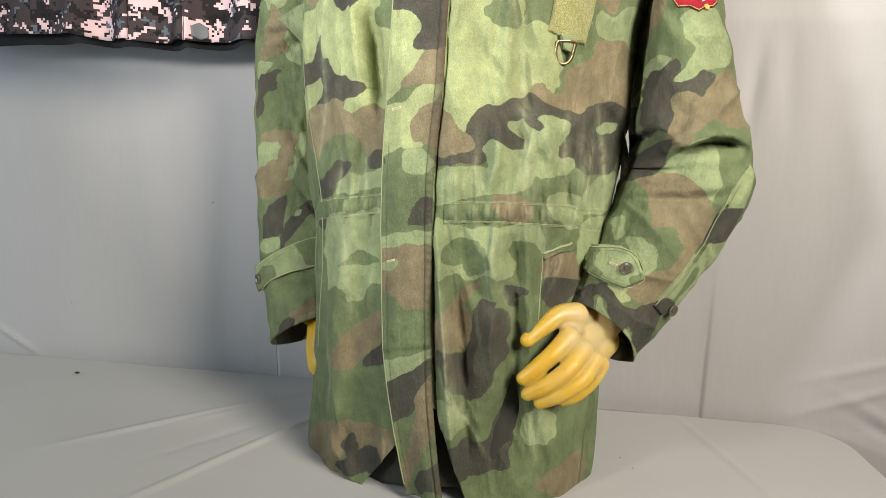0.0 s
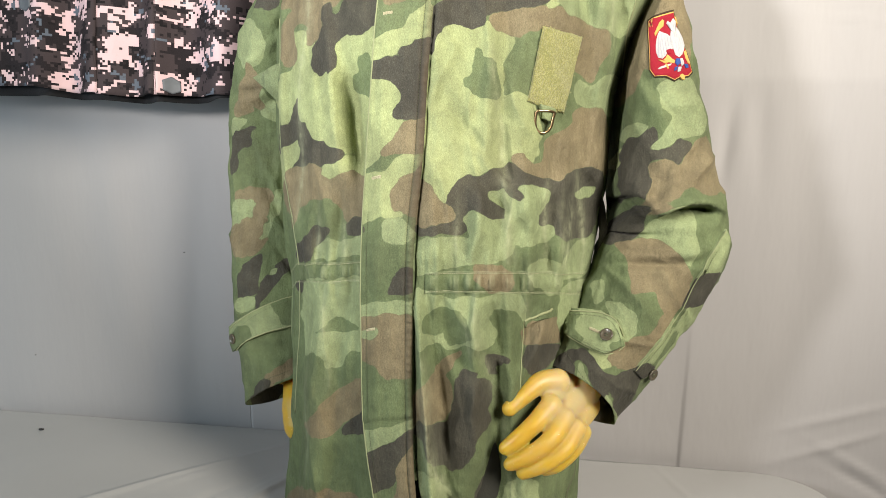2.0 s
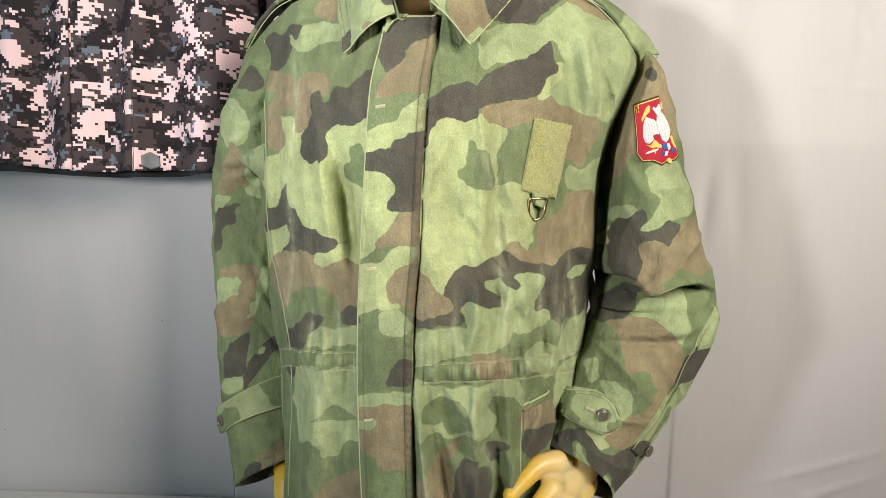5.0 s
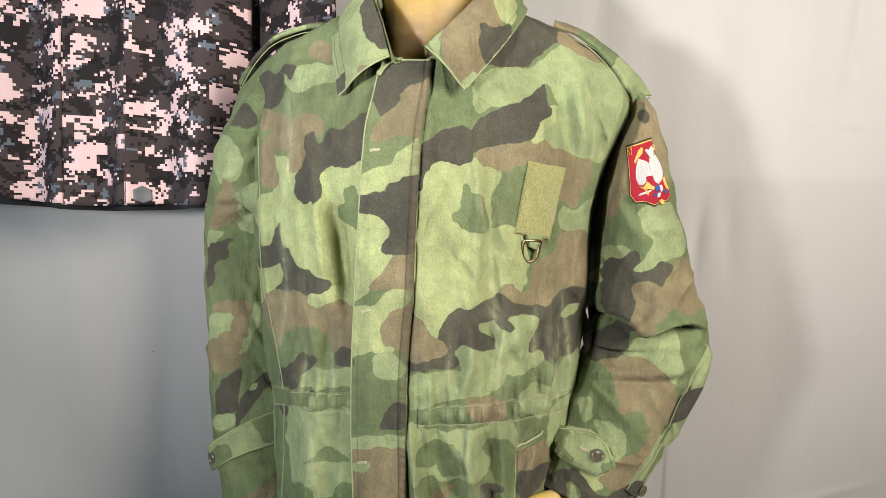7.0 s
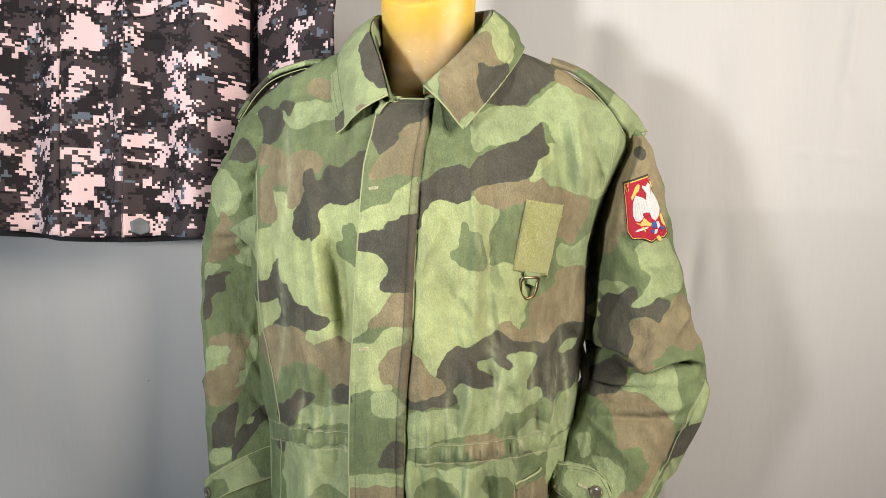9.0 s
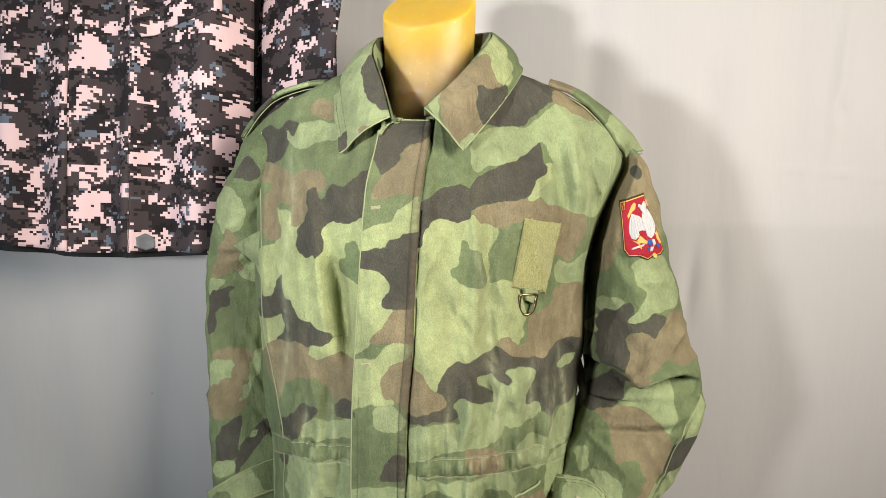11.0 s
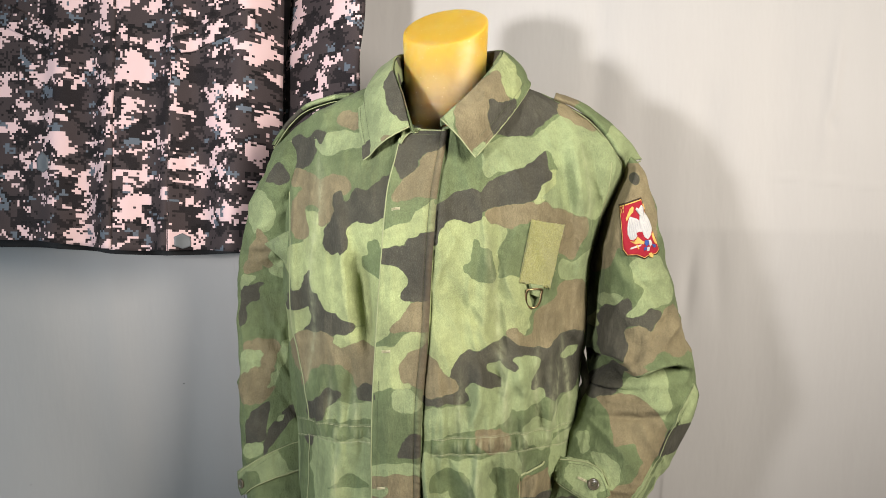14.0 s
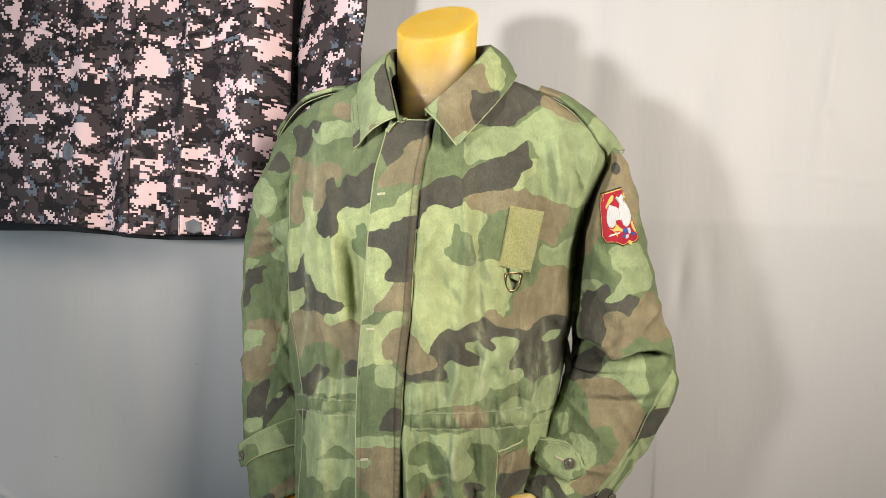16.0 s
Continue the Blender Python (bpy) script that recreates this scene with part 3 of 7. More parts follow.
blot("front", "dark", -2.5, 123.1, 1.4, 123.3, 2.5, 124.6, 1.4, 125.9, 2.3, 128.1, 3.6, 129.8, 6.3, 130.4, 8.6, 131.5, 10.1, 132.1, 12.3, 130.5, 16.6, 130.5, 17.8, 131.8, 22.1, 132.5, 22.1, 127.9, 20.8, 124.0, 18.5, 122.5, 16.6, 122.9, 15.2, 123.1, 13.6, 122.0, 11.0, 122.0, 7.9, 123.5, 6.0, 124.0, 4.9, 122.7, 3.3, 121.8, 1.0, 122.0, -0.7, 121.4, -2.5, 121.7)
blot("front", "mid", 18.7, 129.5, 21.0, 130.1, 20.7, 128.8, 18.9, 128.4)
blot("front", "brown", -2.6, 128.7, -0.6, 128.4, 0.2, 126.9, 2.5, 125.0, 2.6, 123.8, 1.0, 123.2, -2.5, 123.3)
blot("front", "mid", 12.6, 118.6, 15.5, 119.6, 17.4, 118.2, 16.6, 114.8, 13.8, 115.4)
blot("front", "mid", 18.5, 121.7, 21.3, 123.7, 21.0, 119.0, 19.5, 117.4, 16.9, 117.0, 17.2, 119.6)
blot("front", "brown", 5.6, 117.4, 7.2, 118.1, 10.0, 117.5, 10.6, 115.6, 9.2, 114.4, 7.0, 114.8)
blot("front", "mid", -2.5, 120.3, 0.7, 121.5, 4.9, 121.6, 8.7, 122.0, 10.6, 120.8, 8.7, 118.5, 4.1, 117.7, 1.1, 117.0, -2.5, 116.2)
blot("front", "dark", 7.6, 164.0, 9.6, 163.0, 12.7, 163.2, 14.9, 164.6, 17.2, 166.7, 19.4, 167.7, 18.6, 169.3, 15.6, 171.2, 13.3, 172.1, 11.1, 169.0)
blot("front", "brown", 17.9, 167.4, 19.4, 166.5, 22.4, 164.7, 24.4, 165.0, 22.4, 168.0, 19.4, 169.8)
blot("placket", "dark", -8.6, 161.0, -5.4, 163.3, 2.8, 164.2, 2.2, 161.6, -3.0, 159.7, -4.2, 157.4, -5.6, 155.8, -6.6, 156.5)
blot("placket", "brown", -6.1, 155.5, -3.8, 157.6, -2.6, 159.7, 2.6, 161.5, 2.2, 154.8, 1.0, 153.3, -3.2, 153.3, -5.7, 152.7, -7.4, 152.7)
blot("placket", "light", -10.7, 145.3, -7.0, 148.1, -4.4, 148.8, -2.7, 150.9, 1.8, 153.4, 1.7, 147.5, -3.5, 147.0, -5.6, 146.1, -7.9, 145.0)
blot("placket", "dark", -10.7, 144.7, -5.6, 146.0, -4.4, 147.1, 1.5, 148.0, 1.1, 142.8, 0.6, 137.1, -3.1, 137.1, -5.6, 137.6, -6.1, 138.5, -5.2, 139.8, -5.3, 141.1, -6.5, 142.3, -7.9, 142.6, -10.7, 142.7)
blot("placket", "light", -12.1, 142.7, -7.9, 142.7, -6.5, 142.3, -5.2, 141.1, -6.0, 138.3, -3.9, 137.1, -6.0, 135.0, -8.2, 133.1, -12.6, 131.1)
blot("placket", "brown", -7.8, 132.9, -5.6, 135.0, -4.3, 136.8, 0.6, 137.3, 0.4, 133.3, -4.7, 132.8, -6.4, 132.5)
blot("placket", "light", -12.4, 128.5, -6.9, 129.8, -4.7, 131.6, 0.1, 133.8, 0.1, 131.7, -3.4, 130.6, -5.5, 128.2, -5.7, 126.0, -5.0, 124.6, -7.6, 124.6, -12.2, 123.6)
blot("placket", "brown", -5.5, 128.2, -3.8, 129.9, 0.8, 131.1, 0.7, 124.8, -5.0, 124.7, -5.8, 126.0)
blot("placket", "dark", -5.3, 116.6, -3.6, 117.2, 1.0, 115.8, 0.5, 114.1, -4.9, 113.3, -6.3, 113.8)
blot("placket", "mid", -13.2, 110.9, -6.7, 112.3, 0.6, 111.9, 0.6, 109.9, -6.7, 109.0, -13.1, 109.3)
blot("placket", "dark", -12.4, 108.7, -9.4, 108.0, -9.3, 107.0, -12.4, 106.7)
blot("placket", "brown", -11.6, 109.2, -6.8, 110.2, 0.0, 109.5, 0.0, 102.9, -5.2, 101.3, -6.8, 101.3, -8.4, 103.2, -11.6, 104.6)
blot("placket", "mid", -11.6, 107.9, -8.4, 108.5, -7.7, 107.7, -8.5, 106.9, -11.6, 107.1)
blot("placket", "mid", -11.4, 93.2, -6.0, 94.4, 1.0, 96.6, -3.5, 93.8, -6.0, 91.9, -11.0, 89.2)
blot("placket", "dark", -11.0, 89.0, -6.0, 91.8, -3.5, 93.8, 1.0, 95.8, 0.6, 92.7, -3.8, 89.6, -4.6, 87.0, -6.3, 85.1, -10.3, 84.0)
blot("placket", "brown", -4.2, 89.6, 0.6, 92.3, -5.2, 76.0, -7.5, 73.4, -4.6, 84.4)
blot("placket", "dark", -4.1, 77.0, 0.1, 79.1, 1.0, 74.5, -2.3, 74.8, -4.0, 73.8)
blot("sleeve_a", "brown", 26.3, 155.2, 28.1, 158.9, 32.8, 158.7, 34.1, 154.1, 34.3, 149.5, 32.7, 144.0, 28.2, 145.8, 27.6, 145.7, 26.7, 143.0, 24.8, 141.9, 25.2, 145.7)
blot("sleeve_a", "dark", 29.6, 157.3, 30.4, 158.0, 31.2, 157.3, 31.2, 156.4, 30.3, 155.9, 29.6, 156.4)
blot("sleeve_a", "mid", 29.9, 143.8, 34.2, 144.7, 36.3, 141.3, 36.8, 137.6, 33.7, 136.3, 32.0, 135.4, 30.7, 134.1, 29.2, 133.9, 29.0, 134.8, 30.2, 136.3, 31.4, 137.7, 31.6, 139.1, 30.4, 140.4, 29.9, 142.2)
blot("sleeve_a", "mid", 25.3, 136.9, 27.2, 138.5, 28.8, 137.6, 27.4, 136.1, 26.3, 135.8)
blot("sleeve_a", "light", 24.5, 133.1, 25.8, 134.2, 26.9, 134.7, 27.1, 133.8, 26.1, 133.2)
blot("sleeve_a", "dark", 26.2, 135.9, 27.7, 136.6, 29.1, 137.7, 30.0, 136.1, 29.0, 134.6, 31.1, 134.5, 32.8, 135.9, 34.5, 135.9, 35.0, 134.6, 33.7, 133.6, 32.8, 132.5, 31.1, 133.1, 29.8, 133.0, 29.1, 132.0, 29.7, 130.0, 29.4, 127.3, 27.8, 128.0, 26.3, 127.0, 25.1, 131.7)
blot("sleeve_a", "brown", 29.1, 132.0, 31.1, 132.9, 33.0, 132.4, 34.2, 133.7, 36.9, 136.7, 39.9, 131.9, 41.8, 127.0, 35.5, 128.1, 32.6, 127.0, 30.2, 125.6, 29.0, 127.2, 29.7, 130.0)
blot("sleeve_a", "green", 32.2, 127.6, 34.5, 129.3, 37.6, 128.5, 41.0, 128.8, 42.3, 125.9, 32.6, 126.8)
blot("sleeve_a", "dark", 23.6, 122.2, 26.0, 125.1, 29.7, 126.8, 29.0, 122.9, 26.8, 121.5, 24.3, 120.7)
blot("sleeve_a", "mid", 28.5, 122.1, 30.3, 124.5, 32.6, 126.8, 35.6, 126.1, 36.3, 123.4, 36.6, 120.6, 35.6, 118.0, 34.3, 119.7, 32.6, 120.9, 31.0, 121.7)
blot("sleeve_a", "brown", 25.6, 121.0, 28.5, 121.7, 31.0, 121.5, 32.6, 120.8, 34.4, 119.2, 35.7, 116.9, 35.4, 112.9, 33.2, 110.2, 31.4, 113.3, 30.5, 114.6, 27.7, 114.3, 27.4, 116.7, 26.7, 119.2)
blot("sleeve_a", "brown", 24.5, 106.1, 27.3, 107.7, 30.8, 108.4, 32.0, 110.8, 34.9, 111.8, 34.0, 107.5, 30.3, 104.8, 28.5, 103.4, 25.3, 104.2)
blot("sleeve_a", "mid", 22.3, 114.8, 23.8, 115.5, 23.9, 113.5, 22.6, 111.8)
blot("sleeve_a", "mid", 24.1, 112.6, 26.1, 112.6, 28.0, 111.3, 28.2, 108.9, 26.9, 107.4, 25.3, 107.8, 24.8, 110.6)
blot("sleeve_a", "light", 22.8, 105.9, 24.9, 106.7, 25.1, 105.1, 23.7, 104.3)
blot("sleeve_a", "dark", 16.8, 103.0, 19.6, 105.8, 21.8, 105.5, 23.3, 103.8, 24.5, 102.8, 29.1, 103.2, 29.2, 100.1, 27.5, 93.4, 24.6, 100.6, 25.5, 95.2, 22.2, 101.4, 21.7, 103.4, 19.9, 103.8, 19.5, 97.9)
blot("sleeve_a", "mid", 16.2, 98.1, 19.5, 98.5, 20.3, 103.5, 21.4, 103.0, 24.1, 95.7, 24.2, 99.8, 26.4, 96.1, 26.3, 92.0, 22.8, 94.8)
blot("sleeve_b", "dark", -28.3, 159.2, -26.6, 157.8, -25.8, 155.7, -28.9, 155.5, -30.3, 156.3)
blot("collar", "mid", -16, 155, -2, 155, -2, 178, -16, 178)
blot("collar", "dark", -9.6, 172.7, -7.3, 174.3, -5.6, 171.4, -4.6, 167.8, -4.4, 165.4, -6.0, 164.9, -7.9, 166.0, -9.2, 169.0)
blot("collar", "brown", -8.9, 162.0, -7.4, 162.5, -6.0, 163.4, -5.3, 162.9, -7.1, 161.5, -8.6, 160.7)
blot("collar", "dark", -12.4, 161.3, -11.3, 161.8, -11.0, 160.5, -11.3, 159.0, -12.5, 158.7, -13.0, 159.9)
blot("collar", "brown", 2.0, 167.0, 4.4, 169.8, 6.7, 172.3, 8.2, 173.2, 8.6, 171.4, 9.4, 169.8, 9.7, 168.0, 8.2, 168.0, 7.3, 168.3, 6.8, 167.4, 6.7, 165.9, 7.4, 163.6, 6.8, 161.8, 5.6, 160.3, 4.4, 159.6, 2.6, 162.4)
blot("collar", "dark", 6.8, 167.4, 7.3, 168.3, 8.2, 168.0, 9.7, 168.3, 11.0, 168.9, 11.0, 167.1, 9.2, 163.8, 7.7, 162.7, 6.9, 164.1)
blot("collar", "light", 7.6, 173.8, 8.2, 176.5, 9.7, 175.3, 11.1, 171.6, 10.9, 169.6, 9.8, 170.0, 8.5, 171.9)
blot("collar", "mid", 4.5, 160.6, 5.9, 161.5, 6.3, 160.9, 5.8, 159.4, 4.9, 158.9)
blot("collar", "mid", -0.8, 168.6, 1.0, 169.8, 3.2, 171.2, 3.6, 170.0, 2.0, 167.4, 1.6, 164.0, 3.0, 161.0, 1.8, 161.4)
blot("placket", "mid", -6.7, 123.9, -3.7, 123.5, -2.4, 121.3, -4.9, 120.1, -7.5, 121.3)
blot("front", "mid", 18.8, 158.9, 22.6, 159.5, 24.3, 158.2, 24.0, 154.6, 21.2, 153.4, 19.6, 155.3)
blot("sleeve_b", "mid", -36.7, 154.1, -31.0, 154.3, -28.5, 150.0, -30.1, 147.1, -32.2, 147.1)
blot("front", "mid", -20.2, 115.0, -15.0, 115.5, -9.7, 115.3, -9.9, 105.7, -12.1, 105.0, -13.7, 102.9, -15.2, 102.6, -16.3, 104.3, -17.6, 105.1, -20.0, 104.8)
blot("front", "green", -17.8, 107.7, -15.9, 108.6, -14.8, 109.9, -13.7, 110.1, -12.2, 109.3, -10.8, 108.8, -11.2, 108.1, -13.0, 107.7, -14.4, 108.1, -15.9, 108.0)
blot("front", "brown", -19.5, 94.1, -17.2, 95.8, -16.0, 97.5, -14.5, 99.0, -12.1, 100.0, -9.4, 101.3, -9.3, 96.4, -12.0, 95.2, -13.7, 94.0, -15.0, 92.8, -17.2, 92.8, -18.6, 93.3)
blot("front", "dark", -13.7, 93.2, -11.6, 95.2, -9.0, 96.8, -7.5, 94.1, -9.9, 92.9, -12.9, 92.2)
blot("front", "brown", -22.6, 82.0, -18.5, 84.4, -14.9, 84.4, -11.7, 83.5, -9.7, 83.2, -8.0, 82.1, -9.0, 77.1, -11.5, 79.9, -14.7, 80.7, -15.9, 79.0, -14.5, 77.3, -24.4, 72.0)
blot("front", "dark", -16.1, 81.4, -14.4, 82.8, -13.6, 81.1, -14.7, 79.5, -15.7, 80.2)
blot("front", "dark", -14.7, 79.7, -11.5, 80.5, -8.8, 76.8, -9.0, 74.7, -11.3, 76.6, -14.5, 76.6, -17.7, 77.2)
blot("front", "mid", -2.7, 113.9, 1.1, 113.1, 5.1, 113.4, 12.0, 114.2, 12.3, 107.0, 9.5, 107.3, 6.9, 106.1, 4.9, 106.6, 2.4, 105.5, 0.3, 106.3, -2.2, 105.8)
blot("front", "green", -1.3, 110.0, 1.1, 111.6, 3.6, 111.1, 5.3, 108.9, 4.9, 107.3, 2.4, 106.1, 1.1, 107.5, -0.1, 107.1, -1.5, 108.0)
blot("front", "green", 7.5, 110.4, 9.4, 112.1, 12.1, 111.2, 12.1, 107.0, 10.4, 105.8, 8.3, 107.2, 8.9, 108.8)
blot("front", "brown", 0.1, 102.1, 1.2, 103.4, 2.9, 104.9, 3.8, 105.2, 2.8, 103.7, 1.4, 101.7)
blot("front", "brown", -2.8, 98.5, -0.5, 101.1, 1.2, 101.8, 2.6, 100.5, 2.7, 98.0, 1.5, 95.2, -0.2, 95.0, -2.6, 93.4)
blot("front", "dark", 3.5, 101.9, 5.0, 103.2, 6.6, 102.9, 6.3, 102.4, 7.8, 102.0, 8.2, 99.0, 8.0, 95.1, 7.3, 94.4, 6.6, 92.9, 5.9, 90.7, 4.3, 88.6, 1.8, 88.4, -0.0, 90.6, -1.0, 92.3, -2.5, 93.1, -1.6, 95.2, 1.5, 94.7, 2.7, 97.1, 3.1, 98.9)
blot("front", "dark", 7.2, 105.3, 8.4, 105.8, 10.7, 105.2, 9.7, 104.1, 8.9, 103.4, 8.9, 102.1, 7.7, 103.1)
blot("front", "mid", -2.6, 86.6, -0.0, 88.0, 1.8, 86.4, 3.0, 84.6, 1.3, 83.3, -3.6, 77.9)
blot("front", "dark", -3.7, 76.0, 1.3, 81.7, 4.5, 82.0, 6.3, 83.8, 7.1, 87.0, 8.2, 87.9, 9.4, 87.3, 9.4, 84.5, 9.2, 83.3, 8.9, 80.9, 8.0, 78.4, -3.6, 73.4)
blot("front", "mid", 10.4, 86.2, 12.2, 88.8, 14.2, 89.0, 15.4, 86.2, 13.6, 83.8, 11.0, 83.6)
blot("front", "brown", 15.6, 80.8, 18.9, 82.7, 18.6, 77.2, 13.0, 76.8)
blot("front", "brown", 12.6, 109.6, 17.1, 111.4, 17.2, 108.1, 12.7, 107.4)
blot("front", "dark", 12.7, 107.0, 17.3, 107.6, 17.0, 105.7, 14.8, 103.5, 13.1, 103.4)
blot("front", "mid", 17.0, 115.4, 21.6, 116.7, 21.0, 111.6, 18.6, 105.7, 17.7, 105.7)
blot("sleeve_b", "brown", -31.5, 146.8, -31.0, 147.5, -29.9, 145.6, -28.7, 144.3, -29.7, 143.3, -29.7, 142.2, -30.6, 140.9, -31.6, 141.6, -32.3, 140.8, -35.0, 140.3, -33.6, 143.4)
blot("sleeve_b", "mid", -29.0, 144.1, -28.5, 143.3, -28.2, 142.2, -27.4, 140.9, -27.7, 139.1, -29.5, 140.0, -30.6, 140.7, -29.7, 141.6, -29.5, 142.8)
blot("sleeve_b", "mid", -35.5, 139.9, -32.5, 139.5, -33.5, 138.6, -35.9, 137.2)
blot("sleeve_b", "dark", -35.9, 137.1, -33.5, 138.2, -31.6, 138.5, -31.0, 138.1, -32.0, 136.9, -32.3, 135.2, -34.4, 134.7, -33.8, 133.0, -34.7, 131.0, -36.3, 131.2)
blot("sleeve_b", "brown", -34.7, 127.6, -31.7, 128.9, -29.5, 128.7, -28.3, 128.1, -28.7, 125.3, -29.3, 123.5, -30.0, 121.3, -29.2, 120.8, -30.1, 119.1, -32.0, 118.1, -35.9, 117.8, -35.7, 122.4, -34.4, 123.1)
blot("sleeve_b", "mid", -35.4, 126.6, -32.0, 126.9, -30.9, 126.5, -31.2, 125.1, -31.7, 124.0, -32.6, 124.2, -34.4, 123.1, -36.0, 122.7)
blot("sleeve_b", "mid", -28.4, 126.8, -27.0, 129.2, -26.6, 127.7, -27.8, 124.8, -28.2, 123.3, -29.2, 120.9, -29.9, 120.9, -29.3, 123.5, -28.8, 123.4, -28.4, 125.7)
blot("sleeve_b", "dark", -34.9, 110.7, -34.0, 115.1, -32.7, 116.9, -29.7, 118.6, -29.3, 117.7, -30.3, 114.6, -30.4, 112.0, -32.3, 111.2)
blot("sleeve_b", "dark", -30.4, 111.6, -29.9, 114.1, -28.2, 115.4, -27.8, 116.7, -26.1, 117.5, -24.7, 116.7, -26.2, 115.2, -27.3, 113.6, -28.6, 111.9, -30.4, 109.2, -30.9, 110.1)
blot("sleeve_b", "mid", -28.6, 115.9, -27.4, 116.2, -27.6, 114.9, -28.4, 114.7)
blot("sleeve_b", "mid", -35.1, 110.2, -32.3, 111.1, -30.6, 111.1, -31.4, 109.1, -34.5, 108.3)
blot("sleeve_b", "brown", -28.6, 98.4, -26.3, 100.1, -23.9, 101.3, -23.6, 99.9, -26.3, 97.9, -28.1, 97.0)
blot("sleeve_b", "dark", -30.7, 95.9, -29.8, 97.7, -28.3, 98.3, -27.9, 97.1, -33.0, 91.8)
blot("front", "mid", 3.9, 124.3, 5.5, 125.4, 7.7, 124.3, 9.1, 124.4, 9.3, 125.6, 8.2, 126.1, 7.3, 126.7, 7.2, 127.7, 8.2, 128.3, 9.1, 128.6, 9.6, 127.4, 10.4, 127.0, 11.2, 126.8, 11.7, 127.2, 11.8, 127.9, 11.2, 128.5, 11.5, 129.0, 12.6, 129.1, 14.1, 128.9, 15.2, 128.5, 15.1, 127.3, 14.1, 126.2, 13.7, 125.3, 14.1, 124.1, 15.9, 123.9, 15.4, 122.5, 14.6, 121.6, 11.1, 121.1, 6.6, 121.4, 4.6, 122.2)



# ---- the field jacket: body ----
# height, middle across, half width, middle depth, half depth in front, half depth behind
BODY = []
BODY += [
    (0.728, -0.014, 0.212, 1.085, 0.092, 0.14), (0.8, -0.016, 0.224, 1.087, 0.094, 0.14), (0.9, -0.012, 0.222, 1.088, 0.094, 0.14), (0.98, -0.011, 0.22, 1.09, 0.094, 0.135), (1.08, -0.012, 0.222, 1.095, 0.096, 0.13),
    (1.15, -0.014, 0.224, 1.095, 0.108, 0.13), (1.2, -0.016, 0.232, 1.095, 0.112, 0.13), (1.3, -0.018, 0.248, 1.1, 0.112, 0.135), (1.4, -0.016, 0.254, 1.105, 0.116, 0.14), (1.5, -0.003, 0.269, 1.11, 0.125, 0.14),
    (1.56, 0.006, 0.292, 1.112, 0.122, 0.135), (1.6, 0.004, 0.297, 1.115, 0.112, 0.13),
]
BODY += [
    (1.64, 0.0, 0.272, 1.118, 0.102, 0.12), (1.675, 0.0, 0.232, 1.12, 0.092, 0.105), (1.705, -0.003, 0.182, 1.122, 0.08, 0.09), (1.725, -0.004, 0.138, 1.125, 0.07, 0.08), (1.74, -0.005, 0.098, 1.128, 0.064, 0.07),
]
# folds of the front: from (x, z) to (x, z), width, height
FOLDS = []
FOLDS += [
    (-0.14, 1.46, -0.112, 1.3, 0.015, -0.005), (-0.165, 1.44, -0.14, 1.3, 0.016, 0.0035), (-0.12, 1.44, -0.122, 1.18, 0.017, -0.0038), (-0.118, 1.13, -0.116, 0.82, 0.014, -0.0028), (0.15, 1.36, 0.15, 1.17, 0.012, -0.003),
    (0.104, 1.29, 0.11, 1.17, 0.01, -0.0032), (0.06, 1.24, 0.05, 1.17, 0.008, 0.004), (0.028, 1.23, 0.022, 1.17, 0.009, -0.004), (-0.185, 1.24, -0.188, 1.17, 0.008, 0.004), (-0.15, 1.24, -0.152, 1.17, 0.007, 0.004),
    (0.055, 1.33, 0.115, 1.27, 0.008, 0.003), (0.045, 1.3, 0.1, 1.25, 0.007, -0.003),
]
FOLDS += [
    (0.02, 1.6, 0.055, 1.52, 0.01, 0.003), (0.16, 1.11, 0.118, 1.02, 0.01, 0.005), (0.04, 1.1, 0.1, 1.04, 0.01, 0.004), (0.03, 1.06, 0.09, 0.99, 0.01, -0.004), (-0.232, 1.58, -0.226, 1.18, 0.007, 0.007),
    (-0.255, 1.52, -0.25, 1.28, 0.006, 0.005), (-0.205, 1.6, -0.2, 1.42, 0.012, 0.004), (-0.16, 1.5, -0.118, 1.26, 0.014, 0.006), (-0.13, 1.42, -0.112, 1.2, 0.014, -0.0032), (0.088, 1.52, 0.085, 1.3, 0.012, -0.004),
    (0.07, 1.5, 0.068, 1.32, 0.01, 0.003), (0.124, 1.3, 0.129, 1.17, 0.011, 0.0045),
]
FOLDS += [
    (0.172, 1.34, 0.168, 1.17, 0.012, 0.0045), (0.192, 1.32, 0.188, 1.18, 0.01, -0.004), (0.2, 1.62, 0.222, 1.44, 0.014, 0.0040), (0.226, 1.61, 0.246, 1.46, 0.013, -0.0040), (0.185, 1.58, 0.2, 1.47, 0.011, -0.004),
    (0.218, 1.46, 0.212, 1.3, 0.01, 0.005), (0.05, 1.27, 0.075, 1.2, 0.012, 0.004), (-0.022, 1.12, 0.012, 0.8, 0.006, 0.008), (0.002, 1.06, 0.035, 0.76, 0.016, -0.006), (0.058, 1.13, 0.062, 0.92, 0.012, 0.006),
    (0.085, 1.13, 0.092, 0.86, 0.011, -0.005), (0.105, 1.1, 0.115, 0.92, 0.01, 0.005),
]
